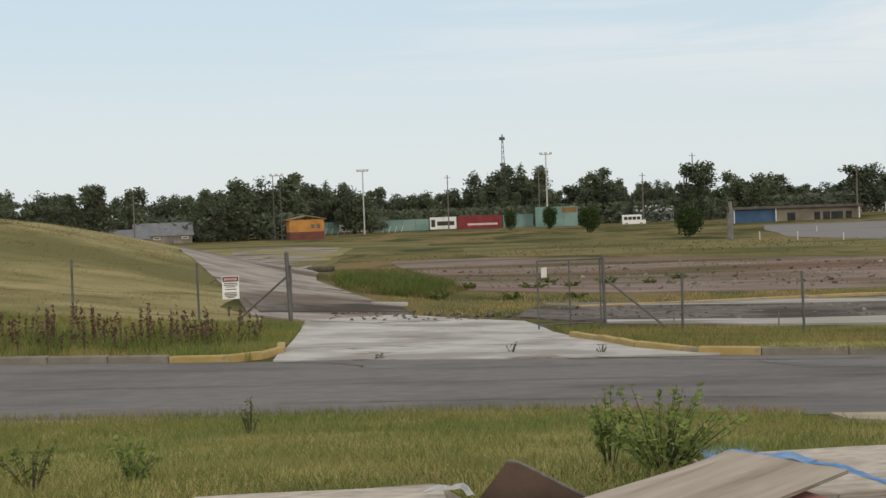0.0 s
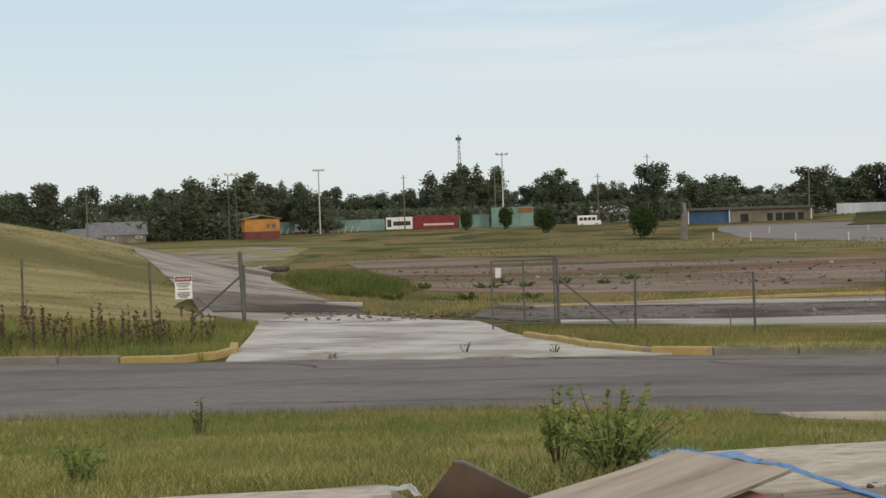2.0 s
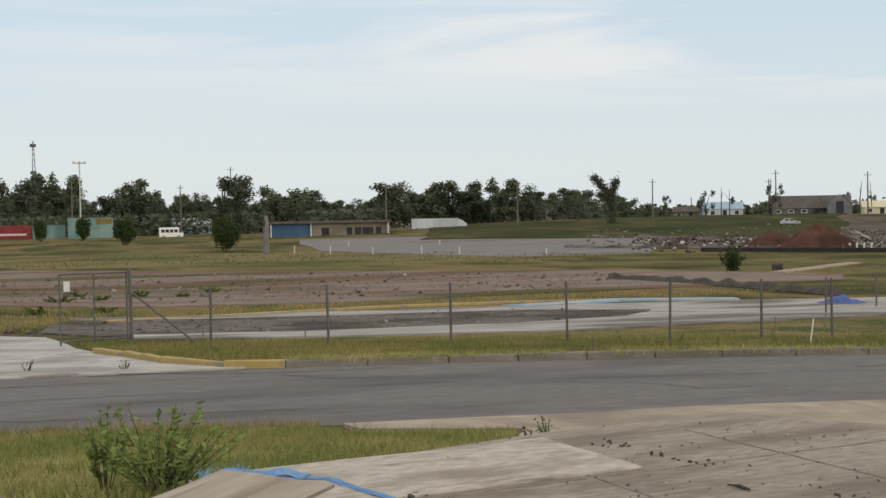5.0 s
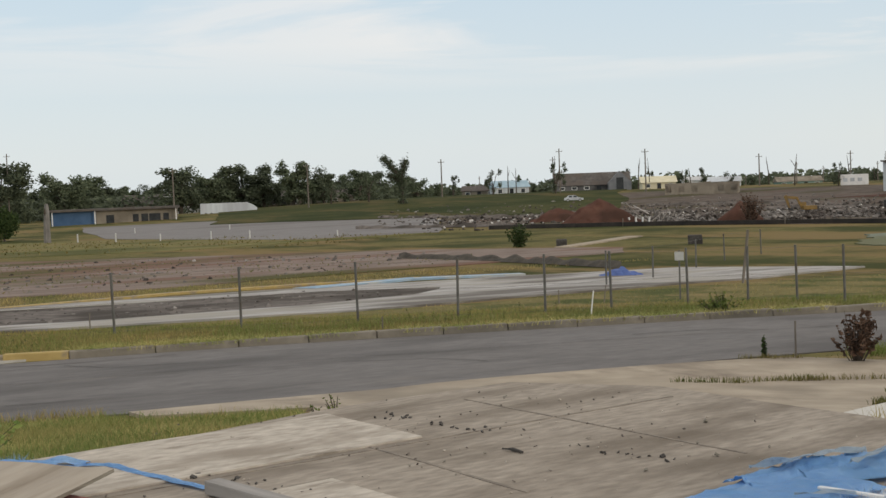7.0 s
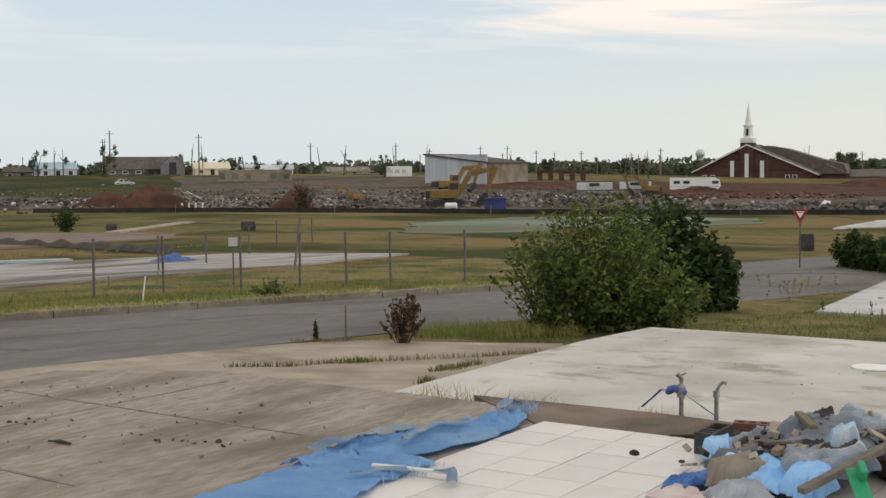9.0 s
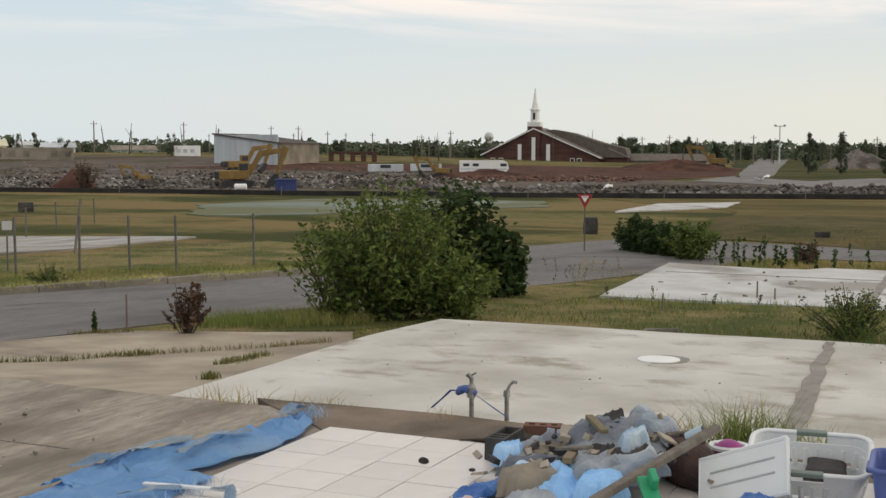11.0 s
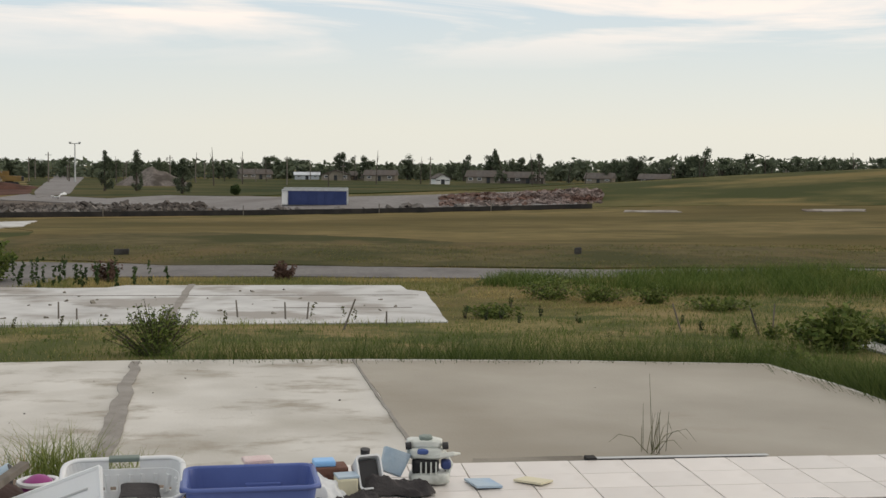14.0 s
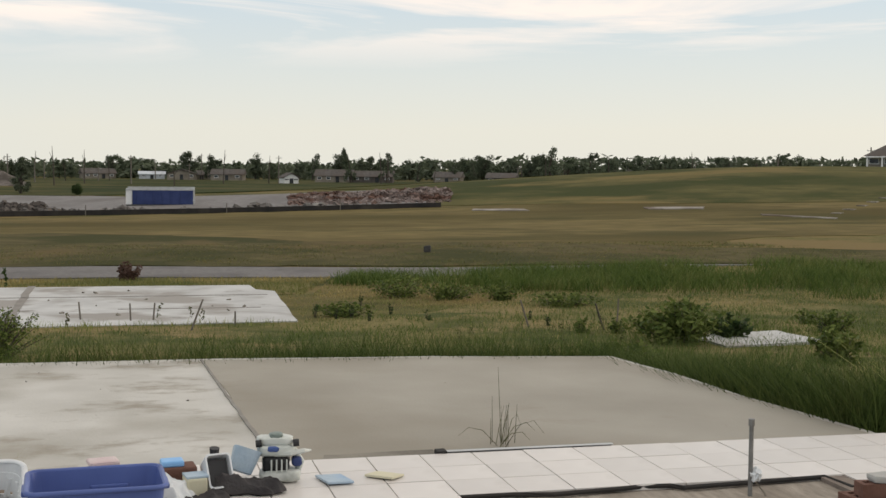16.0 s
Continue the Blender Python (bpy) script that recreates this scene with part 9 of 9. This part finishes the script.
# small scraps that fill the gaps of the heap
for nm, mt, sz, n, lb in (("heap_scraps", DARK_CLOTH, 0.05, 110, "dark scraps and rags in the heap"), ("heap_scraps", WOOD, 0.07, 60, "splinters and board scraps in the heap"), ("heap_scraps", DENIM_PALE, 0.045, 80, "pale plastic scraps in the heap")):
    at = []
    for _ in range(n):
        cx, cy = rng.normal(6.3, 0.26), rng.normal(2.98, 0.24)
        at.append((cx, cy, heap(cx, cy) + 0.02 + rng.uniform(0, 0.07)))
    chunks(nm, at, sz, mt, lb, "scraps")
# brown bag stuffed full, lying in the heap
t = thing("brown_bag", pose(6.38, 2.60, 0.10, 0, -8, 62), "stuffed dark brown cloth bag lying in the heap", "bag")
bm = bmesh.new()
bmesh.ops.create_uvsphere(bm, u_segments=40, v_segments=24, radius=1)
for v in bm.verts:
    n_ = noise.noise((v.co.x * 3, v.co.y * 7, v.co.z * 7))
    v.co = Vector((math.copysign(abs(v.co.x) ** 0.7, v.co.x) * 0.27, v.co.y * 0.12, v.co.z * 0.11)) * (1 + 0.10 * n_)
part("body", bm, surf("dark_brown_cloth", (0.055, 0.036, 0.032), (0.095, 0.062, 0.055), 6.0, (0.04, 0.03, 0.028), 2.0, bump=0.4, fine=80), t, smooth=True)
part("strap", one(tube, [(0.08, -0.13, 0.0), (0.07, -0.06, 0.12), (0.07, 0.06, 0.12), (0.08, 0.12, 0.02)], 0.012, 6), POLE_WOOD, t)
t = thing("tin_can", pose(6.42, 2.60, 0.20, 60, 20, 0), "small pale blue can with a dark mouth", "can")
part("can", one(tube, [(0, 0, 0), (0, 0, 0.09)], [0.035, 0.04], 14), TARP_PALE, t)
# a black disc on the solid can stands for its shaded inside
part("mouth", one(tube, [(0, 0, 0.0895), (0, 0, 0.0925)], 0.034, 14), BLACK, t)


def plank(x, y, z, L, w, th, rz, ry, material, label):
    t = thing("plank", pose(x, y, z, 0, ry, rz), label, "plank", "loose planks")
    part("plank", one(box, -L / 2, -w / 2, 0, L / 2, w / 2, th, 0.004), material, t)


plank(6.28, 3.02, 0.24, 0.24, 0.04, 0.022, 45, -6, surf("yellowed_wood", (0.14, 0.12, 0.075), (0.22, 0.19, 0.12), 5.0, bump=0.2), "yellowed wooden slat lying over the cloths")
plank(5.90, 2.53, 0.19, 0.85, 0.045, 0.03, -18, -14, POLE_WOOD, "grey weathered slat sloping over the heap")
plank(6.42, 2.70, 0.20, 0.24, 0.03, 0.02, 100, -62, surf("yellow_stick", (0.22, 0.19, 0.12), (0.32, 0.275, 0.18), 5.0), "short pale stick standing out of the heap")
plank(5.92, 2.98, 0.15, 0.24, 0.045, 0.03, 20, 5, surf("tan_wood", (0.16, 0.125, 0.08), (0.26, 0.21, 0.14), 5.0, bump=0.2), "tan wood scrap in the heap")
plank(6.04, 3.02, 0.17, 0.2, 0.07, 0.016, 70, 12, POLE_WOOD, "grey board scrap in the heap")
t = thing("green_toy", pose(5.66, 2.46, 0.12, 0, -30, 40) @ Matrix.Scale(0.65, 4), "bright green plastic part in the heap", "toy")
part("shell", one(box, -0.16, -0.06, 0, 0.16, 0.06, 0.03, 0.012), GREEN_PLASTIC, t)
part("fin", one(box, 0.02, -0.05, 0.025, 0.14, 0.0, 0.12, 0.012), GREEN_PLASTIC, t)
t = thing("pink_ball", pose(6.72, 2.50, 0.07), "half-buried magenta plastic ball with a white rim", "toy")
bm = bmesh.new()
bmesh.ops.create_uvsphere(bm, u_segments=20, v_segments=12, radius=0.085)
part("ball", bm, PINK_PLASTIC, t, smooth=True)
part("rim", one(tube, [(0.09 * math.cos(a), 0.09 * math.sin(a), 0.05) for a in np.linspace(0, 6.1, 22)], 0.014, 6), WHITE_PLASTIC, t)


def tub(bm, L, W, H, taper, th, corner, z0=0.0, n=7):
    """An open tub with rounded corners and thick walls."""
    def ring(l, w, z, c):
        out = []
        for cx, cy, a0 in ((l - c, w - c, 0), (-l + c, w - c, 90), (-l + c, -w + c, 180), (l - c, -w + c, 270)):
            for k in range(n):
                a = radians(a0 + 90 * k / (n - 1))
                out.append(bm.verts.new((cx + c * math.cos(a), cy + c * math.sin(a), z)))
        return out
    rings = [ring(L - taper, W - taper, z0, corner), ring(L, W, z0 + H, corner), ring(L - th, W - th, z0 + H, corner), ring(L - taper - th, W - taper - th, z0 + th, corner)]
    for a, b in zip(rings, rings[1:]):
        for k in range(len(a)):
            bm.faces.new((a[k], a[(k + 1) % len(a)], b[(k + 1) % len(a)], b[k]))
    bm.faces.new(rings[0][::-1])
    bm.faces.new(rings[-1])
    bmesh.ops.recalc_face_normals(bm, faces=bm.faces)


def lip(bm, L, W, z, r, corner, n=7):
    pts = []
    for cx, cy, a0 in ((L - corner, W - corner, 0), (-L + corner, W - corner, 90), (-L + corner, -W + corner, 180), (L - corner, -W + corner, 270)):
        for k in range(n):
            a = radians(a0 + 90 * k / (n - 1))
            pts.append((cx + corner * math.cos(a), cy + corner * math.sin(a), z))
    pts.append(pts[0])
    tube(bm, pts, r, 8)


# blue storage bin
BIN = pose(6.2, 1.385, 0.0, 0, 0, -78)
t = thing("storage_bin", BIN, "open blue plastic storage bin with a rounded rim", "bin")
part("tub", one(tub, 0.275, 0.2, 0.29, 0.035, 0.008, 0.05), BLUE_PLASTIC, t, smooth=False)
part("rim", one(lip, 0.28, 0.205, 0.287, 0.011, 0.052), BLUE_PLASTIC, t, smooth=True)
part("inner_panel", one(box, -0.02, 0.168, 0.12, 0.14, 0.184, 0.22, 0.006), BLUE_PLASTIC, t)
for x in (-0.283, 0.283):
    part("handle", one(box, x - 0.018, -0.07, 0.245, x + 0.018, 0.07, 0.27, 0.008), BLUE_PLASTIC, t)
# white laundry basket with slots
t = thing("laundry_basket", pose(6.42, 2.005, 0.045, 14, 0, -76) @ Matrix.Diagonal((1, 1, 0.72, 1)), "white plastic laundry basket with grey-green grips, tipped forward", "basket")
L0, W0, H0 = 0.265, 0.205, 0.26
part("base", one(tub, L0 - 0.035, W0 - 0.035, 0.06, 0.01, 0.006, 0.06), WHITE_PLASTIC, t)
for i in range(30):
    a = i / 30 * math.tau
    cx, cy = math.cos(a), math.sin(a)
    k = 1 / max(abs(cx) ** 5 + abs(cy) ** 5, 1e-6) ** 0.2
    part("slat", one(tube, [(cx * k * (L0 - 0.036), cy * k * (W0 - 0.036), 0.05), (cx * k * (L0 - 0.018), cy * k * (W0 - 0.018), 0.16)], 0.014, 5), WHITE_PLASTIC, t)


def band(bm, L, W, z0, z1, taper, th, corner, n=7, gap=None):
    """A wall round an oblong with rounded corners; the gap leaves its middle open at both long sides."""
    rings = []
    for l, w, z in ((L - taper, W - taper, z0), (L, W, z1), (L - th, W - th, z1), (L - taper - th, W - taper - th, z0)):
        ring = []
        for cx, cy, a0, g in ((l - corner, w - corner, 0, 1), (-l + corner, w - corner, 90, 0), (-l + corner, -w + corner, 180, 1), (l - corner, -w + corner, 270, 0)):
            for k in range(n):
                a = radians(a0 + 90 * k / (n - 1))
                ring.append(bm.verts.new((cx + corner * math.cos(a), cy + corner * math.sin(a), z)))
            if gap and g:
                e = 1 if a0 == 0 else -1
                ring += [bm.verts.new((gap * e, w * e, z)), bm.verts.new((-gap * e, w * e, z))]
        rings.append(ring)
    m = len(rings[0])
    opened = {n, 2 * n + 2 + n} if gap else set()
    for a, b in zip(rings, rings[1:] + rings[:1]):
        for k in range(m):
            if k not in opened:
                bm.faces.new((a[k], a[(k + 1) % m], b[(k + 1) % m], b[k]))
    for k in opened:
        for j in (k, k + 1):
            bm.faces.new([r[j] for r in rings])
    bmesh.ops.recalc_face_normals(bm, faces=bm.faces)


part("lower_band", one(band, L0 - 0.012, W0 - 0.012, 0.085, 0.195, 0.016, 0.008, 0.075), WHITE_PLASTIC, t)
part("upper_band", one(band, L0, W0, 0.195, 0.25, 0.008, 0.008, 0.08, 7, 0.07), WHITE_PLASTIC, t)
part("rim", one(lip, L0, W0, 0.255, 0.014, 0.08), WHITE_PLASTIC, t, smooth=True)
for y in (W0, -W0):
    part("grip", one(box, -0.07, y - 0.017, 0.24, 0.07, y + 0.017, 0.273, 0.008), GREY_PLASTIC, t, "grey-green grip")
bm = one(box, -0.02, -0.05, 0.03, 0.16, 0.13, 0.15, 0.04)
for v in bm.verts:
    v.co += noise.noise_vector(v.co * 14) * 0.03
part("dark_cloth", bm, DARK_CLOTH, t, "dark cloth inside")
# white board-like cover leaning on the basket
tr, tl, br = Vector((6.12, 2.02, 0.34)), Vector((6.18, 2.41, 0.18)), Vector((5.99, 1.94, 0.18))
u, v = (tl - tr), (br - tr)
ux = u.normalized()
vy = (v - ux * v.dot(ux)).normalized()
wz = ux.cross(vy)
m = Matrix(((ux.x, vy.x, wz.x, tr.x), (ux.y, vy.y, wz.y, tr.y), (ux.z, vy.z, wz.z, tr.z), (0, 0, 0, 1)))
t = thing("storage_cover", m, "white plastic storage cover leaning against the basket", "cover")
part("plate", one(box, 0, 0, -0.006, 0.46, 0.26, 0.006, 0.005), WHITE_PLASTIC, t)
part("rim", one(tube, [(0, 0, 0), (0.46, 0, 0), (0.46, 0.26, 0), (0, 0.26, 0), (0, 0, 0)], 0.012, 6), WHITE_PLASTIC, t)
for y in (0.08, 0.15):
    part("ridge", one(tube, [(0.06, y, -0.006), (0.40, y, -0.006)], 0.006, 6), PALE_METAL, t)
    part("ridge", one(tube, [(0.06, y, 0.006), (0.40, y, 0.006)], 0.006, 6), PALE_METAL, t)
# small things behind and beside the bin
t = thing("brown_box", pose(6.78, 1.46, 0.06, 0, 0, -70), "small brown boxy object behind the bin", "box")
part("body", one(box, -0.06, -0.05, 0, 0.06, 0.05, 0.16, 0.015), BROWN_PANEL, t)
part("top", one(box, -0.07, -0.06, 0.155, 0.07, 0.06, 0.18, 0.012), PINK_CLOTH, t)
t = thing("plastic_toy", pose(6.80, 1.76, 0.09, 90, 0, 70), "black toy wheel lying between basket and bin", "toy")
part("tyre", one(tube, [(0, 0, -0.03), (0, 0, 0.03)], 0.07, 16), BLACK, t)
part("hub", one(tube, [(0, 0, 0.028), (0, 0, 0.036)], 0.02, 10), WHITE_PLASTIC, t)
t = thing("reddish_box", pose(7.12, 1.16, 0.0, 0, 0, -75), "dark reddish box beside the bin", "box")
part("body", one(box, -0.09, -0.07, 0, 0.09, 0.07, 0.13, 0.008), BRICK, t)
part("lid", one(box, -0.08, -0.05, 0.13, 0.03, 0.05, 0.16, 0.01), TARP, t)
t = thing("clear_box", pose(7.0, 1.06, 0.0, 0, 0, 20), "yellowed plastic box lying open", "box")
part("body", one(box, -0.06, -0.05, 0, 0.06, 0.05, 0.1, 0.01), CREAM, t)
part("lid", one(box, -0.05, -0.06, 0.1, 0.06, 0.05, 0.112, 0.004), TARP_PALE, t)
t = thing("old_radio", pose(7.12, 0.98, 0.07, 0, -62, 25) @ Matrix.Scale(0.88, 4), "white plastic appliance shell lying open on its side", "appliance")
bm = bmesh.new()
tub(bm, 0.10, 0.075, 0.12, 0.01, 0.01, 0.02)
part("shell", bm, WHITE_PLASTIC, t)
part("dark_inside", one(box, -0.075, -0.055, 0.03, 0.075, 0.055, 0.09), BLACK, t)
part("knob", one(tube, [(0.1, 0, 0.06), (0.14, 0, 0.09)], [0.025, 0.03], 8), BLACK, t)
t = thing("pale_tub", pose(7.25, 0.86, 0.06, 20, 15, 10), "pale blue plastic tub tipped on its side", "tub")
part("tub", one(tub, 0.09, 0.07, 0.12, 0.015, 0.006, 0.03), TARP_PALE, t)
# stacked white toy truck parts
t = thing("toy_truck", pose(7.3, 0.66, 0.0, 0, 0, -85), "broken white plastic toy truck standing on end", "toy")


def shell(x, y, z, sx, sy, sz, seed, square=0.6):
    """A rounded moulded shell, dented here and there."""
    bm = bmesh.new()
    bmesh.ops.create_uvsphere(bm, u_segments=28, v_segments=16, radius=1)
    for v in bm.verts:
        c = Vector([math.copysign(abs(e) ** square, e) for e in v.co])
        c *= 1 + 0.14 * noise.noise(c * 2.2 + Vector((seed, 0, 0)))
        v.co = Vector((x + c.x * sx, y + c.y * sy, z + c.z * sz))
    return bm


TOY_WHITE = surf("toy_white", (0.50, 0.53, 0.50), (0.62, 0.64, 0.61), 5.0, (0.38, 0.40, 0.37), 7.0, (0.56, 0.66), rough=0.4, bump=0.05)
part("base_shell", shell(0.0, 0.0, 0.035, 0.105, 0.08, 0.035, 1), TOY_WHITE, t, smooth=True)
part("engine_block", shell(-0.02, 0.0, 0.095, 0.07, 0.06, 0.045, 2, 0.5), BLACK, t, smooth=True)
for k in range(4):
    part("grille_bar", one(box, -0.05 + k * 0.026, -0.078, 0.06, -0.042 + k * 0.026, -0.064, 0.125, 0.002), TOY_WHITE, t)
part("side_block", shell(0.085, -0.02, 0.105, 0.026, 0.045, 0.024, 3), NAVY, t, smooth=True)
part("side_arm", one(tube, [(0.09, 0, 0.05), (0.11, 0.0, 0.10), (0.07, 0, 0.16)], [0.02, 0.016, 0.02], 8), TOY_WHITE, t)
part("cab", shell(-0.02, 0.0, 0.165, 0.10, 0.07, 0.032, 4), TOY_WHITE, t, smooth=True)
part("blue_light", shell(-0.035, -0.055, 0.178, 0.03, 0.022, 0.014, 5), STRAP, t, smooth=True)
part("bumper", one(tube, [(-0.03, -0.05, 0.15), (0.05, -0.06, 0.155), (0.12, -0.03, 0.16), (0.16, 0.02, 0.15)], [0.014, 0.016, 0.012, 0.005], 7), TOY_WHITE, t)
part("roof_shell", shell(-0.025, 0.01, 0.21, 0.095, 0.06, 0.026, 6), TOY_WHITE, t, smooth=True)
part("roof_ridge", shell(-0.02, 0.0, 0.238, 0.035, 0.04, 0.014, 7), GREY_PLASTIC, t, smooth=True)
for x in (-0.125, 0.065):
    part("wheel", one(tube, [(x, -0.045, 0.205), (x + 0.03, -0.045, 0.207)], 0.019, 10), BLACK, t)
t = thing("blue_hose", pose(0, 0, 0), "blue strap end lying beside the tall grass", "strap")
part("band", strip([(8.3, -3.75, -0.08), (8.1, -3.95, 0.0), (7.85, -4.15, -0.02)], 0.04, STRAP, 0.01, 0.02), STRAP, t)
